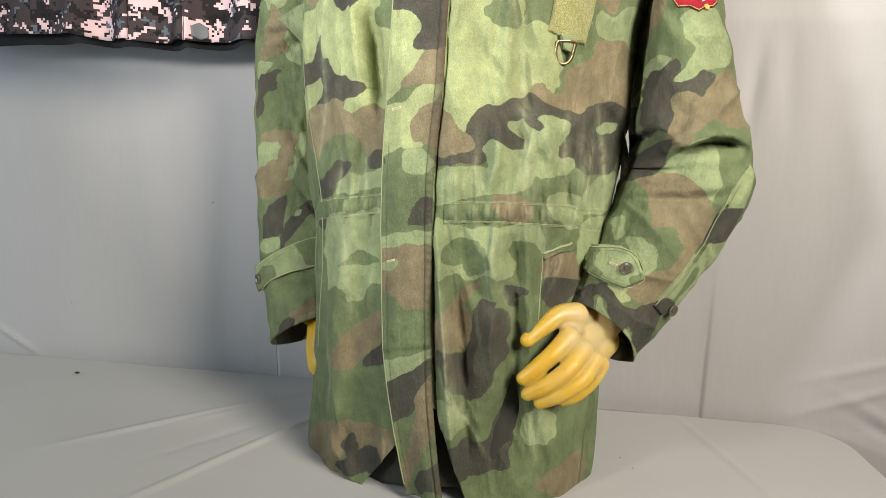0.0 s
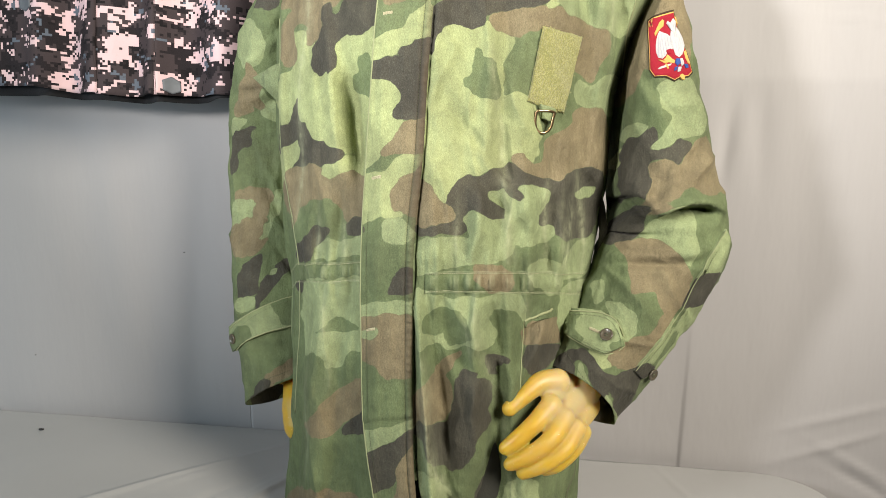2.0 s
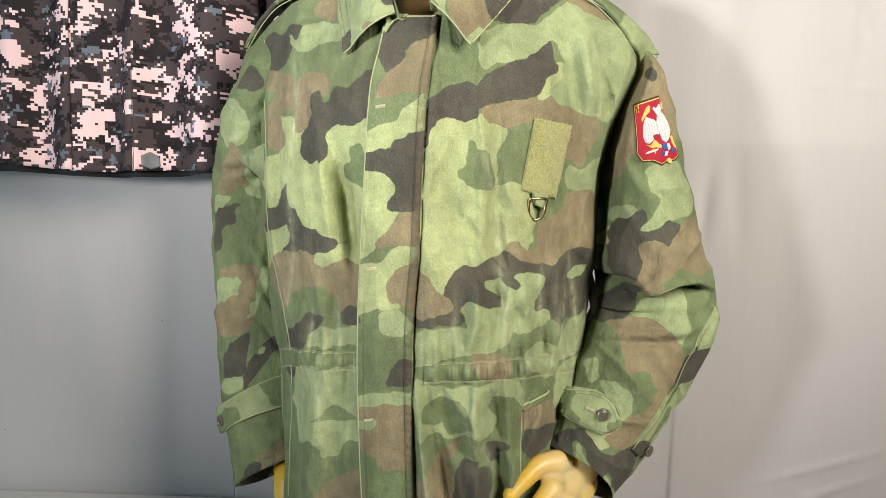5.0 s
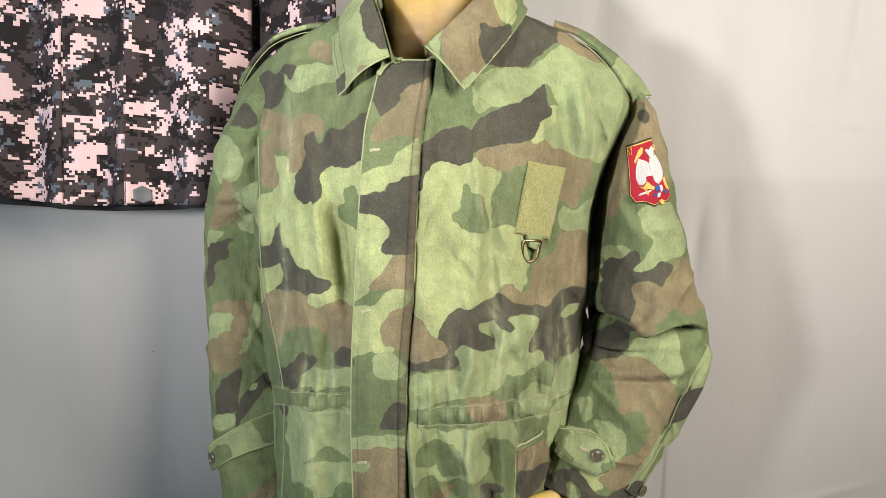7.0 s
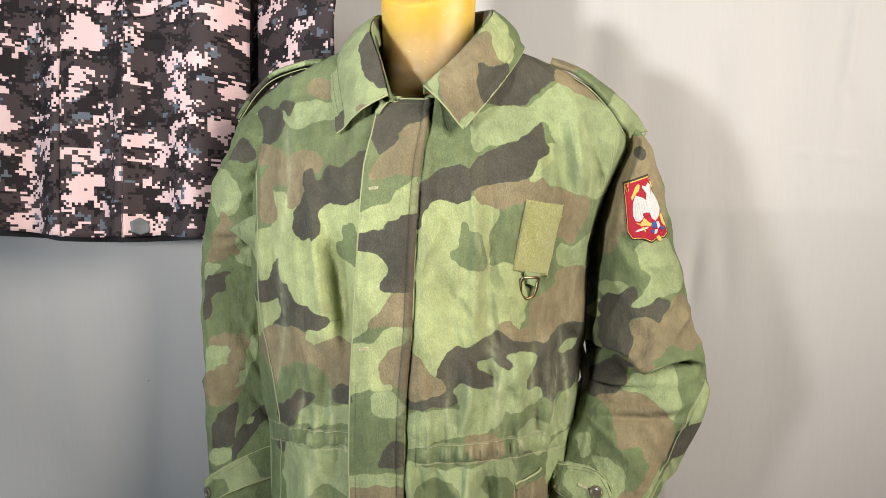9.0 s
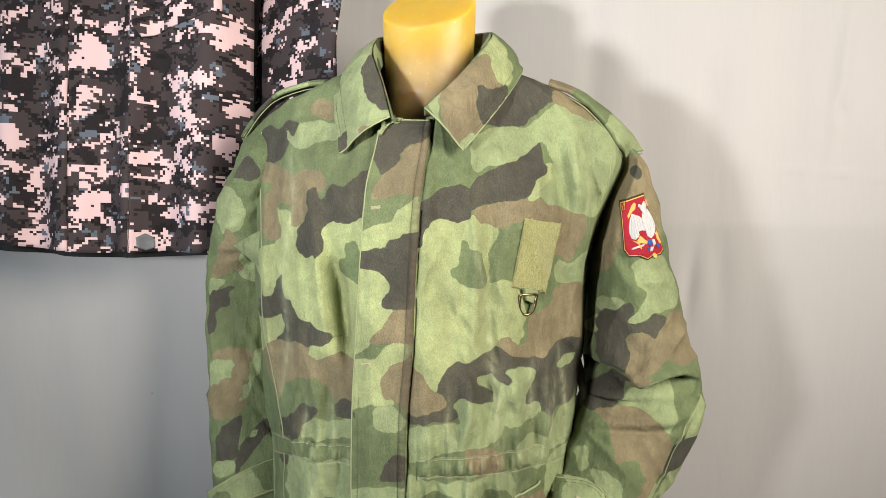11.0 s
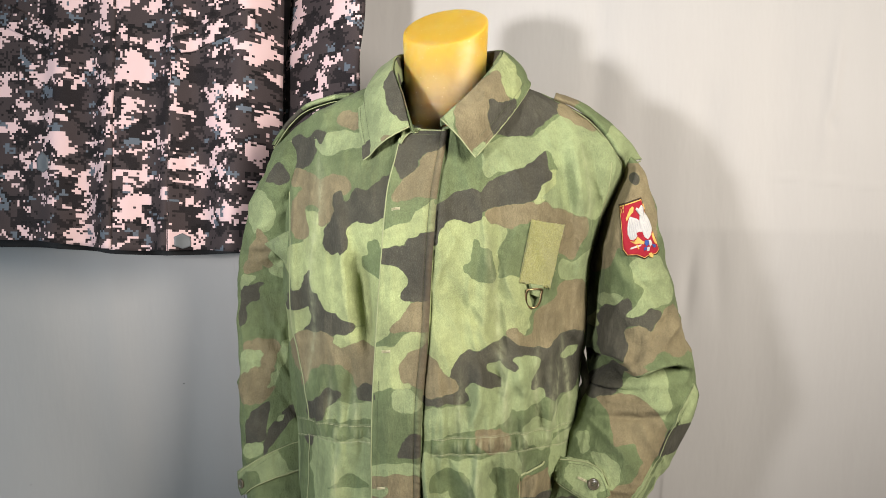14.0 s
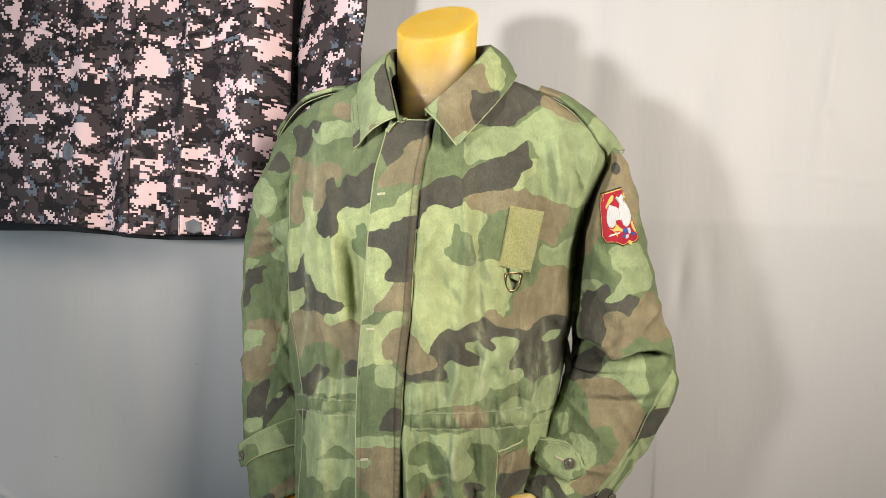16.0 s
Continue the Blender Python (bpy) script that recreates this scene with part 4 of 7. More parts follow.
FOLDS += [
    (0.13, 0.9, 0.17, 0.76, 0.018, 0.008), (0.09, 0.88, 0.06, 0.76, 0.02, -0.008), (-0.17, 1.12, -0.175, 0.8, 0.02, 0.005), (-0.140, 1.12, -0.145, 0.84, 0.012, -0.0024), (-0.205, 1.1, -0.21, 0.78, 0.012, -0.004),
    (-0.19, 0.83, -0.14, 0.76, 0.012, 0.006), (-0.21, 1.66, -0.13, 1.55, 0.02, 0.004), (0.13, 1.66, 0.19, 1.55, 0.018, -0.004), (0.1, 1.24, 0.2, 1.33, 0.01, 0.003),
]
# short tension folds that fan out from the waist and the fly
pull_rng = random.Random(21)
for x0, x1, z0, z1, slope, count in ((0.01, 0.20, 1.21, 1.44, 0.7, 16), (-0.21, -0.11, 1.20, 1.50, 0.2, 8), (0.02, 0.19, 0.80, 1.12, -0.35, 10), (-0.21, -0.11, 0.80, 1.12, -0.15, 8)):
    for k in range(count):
        x, z, ln = pull_rng.uniform(x0, x1), pull_rng.uniform(z0, z1), pull_rng.uniform(0.03, 0.08)
        FOLDS.append((x, z, x + slope * ln * pull_rng.uniform(0.3, 1.5), z - ln, pull_rng.uniform(0.008, 0.014), pull_rng.choice((-1, 1)) * pull_rng.uniform(0.0022, 0.0042)))
# gathers that run out above and below the drawn waist
gather_rng = random.Random(14)
for k in range(34):
    x = -0.225 + 0.43 * (k + gather_rng.uniform(0.1, 0.9)) / 34
    if -0.108 < x < -0.015:
        continue
    lean_x, size = gather_rng.uniform(-0.012, 0.012), gather_rng.choice((-1, 1)) * gather_rng.uniform(0.0018, 0.0034)
    FOLDS.append((x + lean_x, 1.19 + gather_rng.uniform(0.03, 0.09), x, 1.186, 0.011, size))
    FOLDS.append((x, 1.146, x - lean_x, 1.13 - gather_rng.uniform(0.03, 0.12), 0.012, -size))
# pressed creases, rubbed along their tops
CREASES = [
    (-0.191, 1.594, -0.203, 1.249, 0.0042, 0.0022), (0.075, 1.471, 0.083, 1.328, 0.0042, 0.0022), (0.083, 1.328, 0.106, 1.207, 0.0042, 0.0022), (-0.019, 1.050, 0.019, 0.837, 0.0042, 0.0022), (0.076, 1.055, 0.103, 0.927, 0.0042, 0.0022), (0.041, 1.118, 0.048, 1.054, 0.0042, 0.0022), (0.168, 1.196, 0.171, 1.266, 0.0042, 0.0022), (0.216, 1.612, 0.226, 1.474, 0.0042, 0.0022), (-0.155, 1.149, -0.156, 1.008, 0.0042, 0.0022), (-0.187, 1.006, -0.192, 0.869, 0.0042, 0.0022), (0.111, 0.870, 0.126, 0.805, 0.0042, 0.0022), (0.098, 1.262, 0.104, 1.186, 0.0036, 0.0030), (0.148, 1.285, 0.152, 1.186, 0.0036, 0.0032), (0.176, 1.262, 0.178, 1.186, 0.0036, 0.0030), (0.190, 1.305, 0.196, 1.190, 0.0036, 0.0030), (0.128, 1.135, 0.133, 1.112, 0.0036, 0.0030), (0.058, 1.135, 0.066, 1.060, 0.0036, 0.0028), (0.030, 1.236, 0.034, 1.182, 0.0036, 0.0028), (-0.130, 1.232, -0.128, 1.182, 0.0036, 0.0028), (-0.172, 1.240, -0.170, 1.182, 0.0036, 0.0028), (-0.017, 0.935, 0.044, 0.814, 0.0042, 0.0022),
]
FLY_L = [(1.640, -0.067), (1.600, -0.073), (1.550, -0.083), (1.47, -0.090), (1.400, -0.095), (1.268, -0.102), (1.20, -0.1035), (1.087, -0.105), (1.02, -0.103), (0.946, -0.098), (0.88, -0.088), (0.828, -0.079), (0.733, -0.057)]
FLY_R = [(1.640, 0.006), (1.600, 0.001), (1.550, -0.006), (1.47, -0.012), (1.400, -0.016), (1.315, -0.019), (1.228, -0.026), (1.089, -0.029), (1.02, -0.028), (0.946, -0.025), (0.88, -0.021), (0.828, -0.015), (0.733, -0.001)]


def squareness(z):
    """How boxy the body's outline is from above: flat in front, rounder at the shoulders."""
    return 2.4 + 0.8 * np.clip((1.60 - np.asarray(z, float)) / 0.12, 0, 1)



def body_front(x, z):
    """The depth of the jacket's front at a place across and up."""
    x, z = np.atleast_1d(np.asarray(x, float)), np.atleast_1d(np.asarray(z, float))
    cx, a, cy, bf, bb = row_blend(BODY, z).T
    s, n = np.clip(np.abs((x - cx) / a), 0, 0.999), squareness(z)
    return cy - bf * (1 - s**n) ** (1 / n)


def crease_height(x, z):
    h = np.zeros_like(x)
    for x0, z0, x1, z1, wd, ht in CREASES:
        ln = math.hypot(x1 - x0, z1 - z0)
        dx, dz = (x1 - x0) / ln, (z1 - z0) / ln
        s, u = (x - x0) * dx + (z - z0) * dz, -(x - x0) * dz + (z - z0) * dx + 0.004 * np.sin(z * 31 + x0 * 90)
        h += ht * np.exp(-np.abs(u) / wd) / (1 + np.exp(-s / 0.015)) / (1 + np.exp((s - ln) / 0.015))
    return h


def fold_height(x, z):
    h = np.zeros_like(x)
    for x0, z0, x1, z1, wd, ht in FOLDS:
        d = np.array([x1 - x0, z1 - z0])
        ln = np.hypot(*d)
        d = d / ln
        s, u = (x - x0) * d[0] + (z - z0) * d[1], -(x - x0) * d[1] + (z - z0) * d[0]
        ends = 1 / (1 + np.exp(-s / 0.02)) / (1 + np.exp((s - ln) / 0.02))
        h += 3.0 * ht * np.exp(-((u / max(wd, 0.008)) ** 2)) * ends
    return h + crease_height(x, z)


def gathers(x):
    """Uneven pleats along a drawn cord, 0 to 1."""
    a = np.abs(np.sin(x * 118 + 1.6 * np.sin(x * 43 + 0.5)))
    b = np.abs(np.sin(x * 203 + 1.1 * np.sin(x * 71)))
    return 0.62 * a * (0.7 + 0.3 * np.sin(x * 29)) + 0.38 * b


def ruffle(x, z):
    """Gathers above and below the drawn waist."""
    band = np.exp(-(((z - 1.165) / 0.035) ** 2))
    return 0.0095 * band * (gathers(x) - 0.5)


def jacket_body(jacket):
    zs = np.r_[np.arange(0.728, 1.735, 0.0036), 1.74]
    # columns: even across the front and closer towards the sides, then round the back
    share = np.linspace(-1, 1, 330)
    share = np.sign(share) * (1 - (1 - np.abs(share)) ** 1.35)
    back = np.linspace(0.04 * np.pi, 0.96 * np.pi, 60)
    c = np.r_[np.sign(share) * np.abs(share) ** 1.6, np.cos(back)]
    s = np.r_[-np.sqrt(np.clip(1 - np.abs(share) ** 3.2, 0, 1)), np.sin(back)]
    nu = len(c)
    rows = row_blend(BODY, zs)
    n = squareness(zs)[:, None]
    across = np.hstack([np.repeat(share[None, :], len(zs), 0), np.sign(np.cos(back))[None, :] * np.abs(np.cos(back))[None, :] ** (2 / n)])
    depth = np.hstack([-np.clip(1 - np.abs(share)[None, :] ** n, 0, 1) ** (1 / n), np.sin(back)[None, :] ** (2 / n)])
    X = rows[:, 0:1] + rows[:, 1:2] * across
    Y = rows[:, 2:3] + np.where(s < 0, rows[:, 3:4], rows[:, 4:5]) * depth
    Z = np.repeat(zs[:, None], nu, 1)
    w = np.clip(-s, 0, 1)[None, :] ** 0.5
    Y = Y - fold_height(X, Z) * w - ruffle(X, Z) * w
    gap = X - row_blend(sorted(FLY_R), Z.reshape(-1))[:, 0].reshape(X.shape) - 0.0020
    Y = Y + 0.0060 * np.exp(-((gap / 0.0015) ** 2)) * (s < 0)[None, :] * (Z < 1.64)
    p = np.stack([X, Y, Z], -1).reshape(-1, 3)
    n1 = wrinkle(p, (14, 14, 9), 1.0).reshape(Y.shape) * 0.0080 + wrinkle(p, (40, 30, 20), 5.0).reshape(Y.shape) * 0.0040
    crease = np.clip(1 - 2.6 * np.abs(wrinkle(p, (19, 10, 7), 12.0)), 0, 1) ** 2 + 0.7 * np.clip(1 - 2.6 * np.abs(wrinkle(p + 0.3 * p[:, (2, 1, 0)], (24, 10, 10), 17.0)), 0, 1) ** 2
    n1 = n1 + 0.0044 * crease.reshape(Y.shape)
    Y = Y - n1 * np.where(s < 0, 1, -1)[None, :]
    # the cloth under the fly lies back
    fly_l, fly_r = (row_blend(sorted(r), Z.reshape(-1))[:, 0].reshape(X.shape) for r in (FLY_L, FLY_R))
    inset = np.minimum(X - fly_l, fly_r - X)
    Y = Y + 0.012 * np.clip((inset - 0.004) / 0.006, 0, 1) * (s < 0)[None, :] * (Z > 0.87)
    p = np.stack([X, Y, Z], -1).reshape(-1, 3)
    # the skirt stands open below the last button
    def cut(x, z):
        left = -0.132 + (z - 0.746) * 0.90
        right = 0.027 - (z - 0.741) * 0.36
        return (x > left) & (x < right) & (z < 0.865)
    gone = (cut(X, Z) & (s < 0)[None, :]).reshape(-1)
    # the open neckline
    gone |= ((Z > 1.636 + 0.35 * np.abs(X + 0.022)) & (np.abs(X) < 0.11) & (Y < 1.16)).reshape(-1)
    # uneven hem
    hem = 0.728 + 0.006 * (1 + np.sin(X * 14 + 0.6)) * 0.5
    p[:, 2] = np.maximum(p[:, 2], hem.reshape(-1))
    faces = [f for f in grid_faces(nu, len(zs), True) if not all(gone[i] for i in f)]
    skirt = gone & (p[:, 2] < 0.9)
    z = p[skirt, 2]
    left, right = -0.132 + (z - 0.746) * 0.90, 0.027 - (z - 0.741) * 0.36
    p[skirt, 0] = np.where(p[skirt, 0] < (left + right) / 2, left, right)
    ob = mesh_object("jacket_body", p, faces, TWILL, jacket, "body of faded woodland camouflage cloth")
    lft = np.tile(s < -0.12, len(zs))
    print_cloth(ob, "front", 3.0, lft)
    wear = crease_height(X, Z) / 0.0022 * (s < 0)[None, :]
    ob.data.attributes.new("wear", "FLOAT", "POINT").data.foreach_set("value", wear.reshape(-1).astype(np.float32))
    mod = ob.modifiers.new("cloth", "SOLIDIFY")
    mod.thickness, mod.offset = 0.0014, -1.0
    return ob


def tube(name, centres, radii, jacket, piece, seed, around=84, along=190, squash=1.0, folds=(), label="", crook=None, lean=(0.0, 0.0)):
    """A sleeve: rings along a bent line, with folds given as (share along, angle, length, slant, width, height)."""
    c = curve_through(centres, along)
    r = np.interp(np.linspace(0, 1, along), np.linspace(0, 1, len(radii)), radii)
    r = np.convolve(np.pad(r, 6, "edge"), np.ones(13) / 13, "valid")
    tang = np.gradient(c, axis=0)
    tang /= np.linalg.norm(tang, axis=1)[:, None]
    # ease the turn of the rings at a sharp bend
    k = np.ones(15) / 15
    tang = np.stack([np.convolve(np.pad(tang[:, i], 7, "edge"), k, "valid") for i in range(3)], 1)
    tang /= np.linalg.norm(tang, axis=1)[:, None]
    front = np.array([0, -1.0, 0])
    f = front - tang * (tang @ front)[:, None]
    f /= np.linalg.norm(f, axis=1)[:, None]
    side = np.cross(tang, f)
    ang = np.linspace(-np.pi, np.pi, around, endpoint=False)
    V = np.linspace(0, 1, along)[:, None]
    A = ang[None, :]
    h = np.zeros((along, around))
    for v0, a0, ln, slant, wd, ht in folds:
        da = (A - radians(a0) + np.pi) % (2 * np.pi) - np.pi
        u = (V - v0) - slant * da
        h += ht * np.exp(-((u / wd) ** 2) - (da / ln) ** 2)
    p = c[:, None] + (r[:, None, None] + h[..., None]) * (np.cos(A)[..., None] * f[:, None] * squash + np.sin(A)[..., None] * side[:, None])
    # the cuff's rim stands askew
    late = np.clip((V - 0.80) / 0.20, 0, 1)
    late = late * late * (3 - 2 * late)
    p[..., 2] += late * (lean[0] * (p[..., 0] - c[:, None, 0]) + lean[1] * (p[..., 1] - c[:, None, 1]))
    if crook is not None:
        line = np.array(crook)
        x, z = p[..., 0], p[..., 2]
        u = z - np.interp(x, line[:, 0], line[:, 1])
        deep = np.interp(x, line[:, 0], line[:, 2])
        faces_on = np.clip((np.cos(A) + 0.05) / 0.35, 0, 1)
        near = ((V > 0.35) & (V < 0.75))
        over = 0.40 * deep * np.exp(-((u / 0.028) ** 2))
        under = -1.1 * deep * np.exp(-np.abs(u) / 0.027)
        step = 1 / (1 + np.exp(-np.clip(u / 0.0012, -40, 40)))
        p[..., 1] -= (over * step + under * (1 - step)) * faces_on * near
    q = p.reshape(-1, 3)
    n = wrinkle(q, (16, 16, 13), seed) * 0.0080 + wrinkle(q, (38, 38, 30), seed + 4) * 0.0022
    out = (np.cos(A)[..., None] * f[:, None] + np.sin(A)[..., None] * side[:, None]).reshape(-1, 3)
    n = n + 0.0040 * np.clip(1 - 2.6 * np.abs(wrinkle(q, (15, 10, 15), seed + 12.0)), 0, 1) ** 2 + 0.0018 * np.clip(1 - 2.6 * np.abs(wrinkle(q + 0.5 * q[:, (2, 1, 0)], (22, 12, 12), seed + 19.0)), 0, 1) ** 2
    q = q + out * n[:, None]
    ob = mesh_object(name, q, grid_faces(around, along, True), TWILL, jacket, label)
    facing = np.tile(np.cos(ang) > -0.15, along)
    print_cloth(ob, piece, seed, facing)
    mod = ob.modifiers.new("cloth", "SOLIDIFY")
    mod.thickness, mod.offset = 0.0014, -1.0
    return ob


jacket = thing("field_jacket", "faded green woodland camouflage field jacket buttoned on a mannequin", "jacket")
body = jacket_body(jacket)
ARM_A = [(0.215, 1.125, 1.625), (0.258, 1.118, 1.58), (0.284, 1.118, 1.51), (0.301, 1.125, 1.40), (0.320, 1.140, 1.30), (0.334, 1.152, 1.225), (0.312, 1.148, 1.155), (0.278, 1.133, 1.092), (0.247, 1.115, 1.033), (0.208, 1.093, 0.978)]
RAD_A = [0.045, 0.054, 0.065, 0.073, 0.083, 0.095, 0.089, 0.080, 0.073, 0.067]
FOLD_A = []
FOLD_A += [
    (0.27, 66, 0.55, 0.0, 0.16, -0.034), (0.498, 10, 1.1, -0.004, 0.03, 0.01), (0.56, 62, 0.6, 0.03, 0.016, -0.016), (0.605, 15, 0.6, 0.05, 0.014, 0.008), (0.47, 45, 0.6, 0.05, 0.012, -0.01),
    (0.395, 55, 0.5, 0.07, 0.012, 0.008), (0.37, 40, 0.5, 0.09, 0.01, -0.007), (0.62, 10, 0.7, 0.07, 0.011, 0.006), (0.645, 10, 0.7, 0.07, 0.01, -0.006), (0.74, 20, 0.8, -0.05, 0.01, 0.005),
    (0.33, 0, 0.7, -0.1, 0.016, 0.006), (0.3, 5, 0.7, -0.1, 0.014, -0.006),
]
FOLD_A += [
    (0.2, 35, 0.35, 0.22, 0.03, 0.009), (0.24, 20, 0.35, 0.25, 0.03, -0.007), (0.42, -30, 0.5, 0.04, 0.012, 0.006), (0.85, 0, 0.9, 0.05, 0.009, 0.004),
]
# the bend of the elbow: across, height of the crease, depth
CROOK_A = [(0.225, 1.288, 0.068), (0.250, 1.282, 0.074), (0.275, 1.278, 0.072), (0.292, 1.264, 0.060), (0.307, 1.250, 0.040), (0.325, 1.260, 0.044), (0.345, 1.268, 0.048), (0.376, 1.268, 0.036), (0.395, 1.262, 0.012), (0.42, 1.25, 0.0)]
sleeve_a = tube("sleeve", ARM_A, RAD_A, jacket, "sleeve_a", 11.0, around=110, along=270, folds=FOLD_A, crook=CROOK_A, lean=(0.0, -0.25), label="bent sleeve with a deep crease at the elbow")
ARM_B = [(-0.205, 1.13, 1.63), (-0.250, 1.135, 1.585), (-0.285, 1.15, 1.50), (-0.302, 1.165, 1.40), (-0.307, 1.17, 1.27), (-0.303, 1.17, 1.16), (-0.293, 1.165, 1.05), (-0.272, 1.155, 0.945)]
RAD_B = [0.045, 0.063, 0.068, 0.070, 0.069, 0.068, 0.067, 0.065]
FOLD_B = []
FOLD_B += [
    (0.25, -55, 0.55, 0.0, 0.07, -0.03), (0.335, -20, 0.9, 0.03, 0.01, 0.011), (0.42, -22, 0.7, 0.0, 0.05, -0.022), (0.54, -62, 0.45, 0.0, 0.05, -0.03), (0.58, -15, 0.35, 0.3, 0.03, 0.01),
    (0.36, -15, 0.7, 0.06, 0.014, 0.009), (0.385, -15, 0.7, 0.06, 0.012, -0.009), (0.46, -30, 0.8, -0.1, 0.016, 0.008), (0.56, -30, 0.8, -0.16, 0.014, 0.012), (0.6, -30, 0.8, -0.16, 0.014, -0.012),
    (0.66, -40, 0.7, -0.16, 0.013, 0.01), (0.7, -35, 0.7, -0.14, 0.013, -0.01),
]
FOLD_B += [
    (0.28, 5, 0.5, 0.15, 0.025, 0.008), (0.22, -10, 0.4, 0.2, 0.025, -0.008), (0.8, -10, 0.8, -0.08, 0.01, 0.005),
]
sleeve_b = tube("sleeve", ARM_B, RAD_B, jacket, "sleeve_b", 23.0, around=100, along=220, folds=FOLD_B, lean=(0.30, -0.30), label="hanging sleeve with soft folds")

from mathutils.bvhtree import BVHTree


def skin(*obs):
    """A searchable hull of the given meshes, without their modifiers."""
    verts, faces = [], []
    for ob in obs:
        base = len(verts)
        verts += [v.co.copy() for v in ob.data.vertices]
        faces += [tuple(base + i for i in f.vertices) for f in ob.data.polygons]
    return BVHTree.FromPolygons(verts, faces)


def settle(tree, x, z, fallback=1.05):
    """The nearest cloth seen from the front at (x, z): its place and outward normal."""
    hit, normal, _, _ = tree.ray_cast(Vector((x, 0.3, z)), Vector((0, 1, 0)))
    if hit is None:
        near = tree.find_nearest(Vector((x, fallback, z)))
        hit, normal = near[0], near[1]
        hit = Vector((x, hit.y, z))
    if normal.y > 0:
        normal = -normal
    return hit, normal


def flat_normal(tree, x, z, reach=0.012):
    n = Vector((0, 0, 0))
    for dx, dz in ((0, 0), (reach, 0), (-reach, 0), (0, reach), (0, -reach)):
        n += settle(tree, x + dx, z + dz)[1]
    return n.normalized()


def dense(outline, step=0.003):
    p = [Vector(q) for q in outline]
    out = []
    for a, b in zip(p, p[1:] + p[:1]):
        n = max(1, int((b - a).length / step))
        out += [a + (b - a) * (k / n) for k in range(n)]
    return out


def stiff_depth(outline, tree):
    """The even depth of a stiff piece over rumpled cloth: a smooth bowl through the cloth behind it, and its outward normal."""
    p = np.array(outline, float)
    mid, size = p.mean(0), np.ptp(p, 0).max()
    near = [q for f in (0.2, 0.45, 0.7, 0.95) for q in mid + (p - mid) * f]
    rows = lambda q: np.array([1, q[0] - mid[0], q[1] - mid[1], (q[0] - mid[0]) ** 2, (q[1] - mid[1]) ** 2, (q[0] - mid[0]) * (q[1] - mid[1])])
    a = np.array([rows(q) for q in near])
    y = np.array([settle(tree, q[0], q[1])[0].y for q in near])
    k = np.linalg.lstsq(a, y, rcond=None)[0]

    def at(x, z):
        n = Vector((k[1] + 2 * k[3] * (x - mid[0]) + k[5] * (z - mid[1]), -1.0, k[2] + 2 * k[4] * (z - mid[1]) + k[5] * (x - mid[0])))
        return Vector((x, float(rows((x, z)) @ k), z)), n.normalized()

    return at


def laid_patch(name, outline, tree, material, parent, thick=0.0025, lift=0.001, rings=9, label="", piece=None, seed=2.0, curl=0.0, stiff=False):
    """A flat piece of cloth laid on the cloth behind it: rings from its middle to its rim, a rounded rim and a turned-in edge."""
    rim = dense([(x, z) for x, z in outline])
    mid = sum(rim, Vector((0, 0))) / len(rim)
    n = len(rim)
    levels = [(k / rings, thick) for k in range(1, rings)] + [(0.985, thick), (1.0, thick * 0.6), (1.0, -0.002)]
    verts, faces = [], []
    even = stiff_depth(outline, tree) if stiff else None
    for f, h in levels:
        for q in rim:
            x, z = mid + (q - mid) * f
            hit, normal = even(x, z) if stiff else settle(tree, x, z)
            if stiff:
                # the last ring turns in to the cloth behind
                under = settle(tree, x, z)[0]
                hit = under if h < 0 and abs(under.y - hit.y) < 0.02 else hit
            else:
                normal = (normal + 1.5 * flat_normal(tree, x, z)).normalized()
            verts.append(hit + normal * (lift + h + curl * max(0.0, f - 0.6)))
    hit, normal = even(mid.x, mid.y) if stiff else settle(tree, mid.x, mid.y)
    verts.append(hit + normal * (lift + thick))
    for k in range(len(levels) - 1):
        faces += [(k * n + i, k * n + (i + 1) % n, (k + 1) * n + (i + 1) % n, (k + 1) * n + i) for i in range(n)]
    faces += [(len(verts) - 1, (i + 1) % n, i) for i in range(n)]
    ob = mesh_object(name, verts, faces, material, parent, label)
    if piece is not None:
        print_cloth(ob, piece, seed)
    return ob


def laid_cord(name, line, tree, radius, material, parent, lift=0.0, count=60, label="", sides=6, ends=True):
    """A raised seam or cord along a line on the cloth."""
    c = curve_through([(x, z, 0) for x, z in line], count)
    centre = []
    for x, z, _ in c:
        hit, normal = settle(tree, x, z)
        centre.append(hit + normal * (lift + radius * 0.4))
    return cord(name, centre, radius, material, parent, label, sides)


def cord(name, centre, radius, material, parent, label="", sides=8):
    centre = [Vector(p) for p in centre]
    verts, faces = [], []
    for k, p in enumerate(centre):
        t = (centre[min(k + 1, len(centre) - 1)] - centre[max(k - 1, 0)]).normalized()
        a = t.cross(Vector((0.05, 1, 0.1))).normalized()
        b = t.cross(a)
        r = radius[k] if isinstance(radius, (list, tuple, np.ndarray)) else radius
        verts += [p + (a * math.cos(2 * math.pi * i / sides) + b * math.sin(2 * math.pi * i / sides)) * r for i in range(sides)]
    n = len(centre)
    faces = [(k * sides + i, k * sides + (i + 1) % sides, (k + 1) * sides + (i + 1) % sides, (k + 1) * sides + i) for k in range(n - 1) for i in range(sides)]
    faces += [tuple(range(sides))[::-1], tuple((n - 1) * sides + i for i in range(sides))]
    return mesh_object(name, verts, faces, material, parent, label)


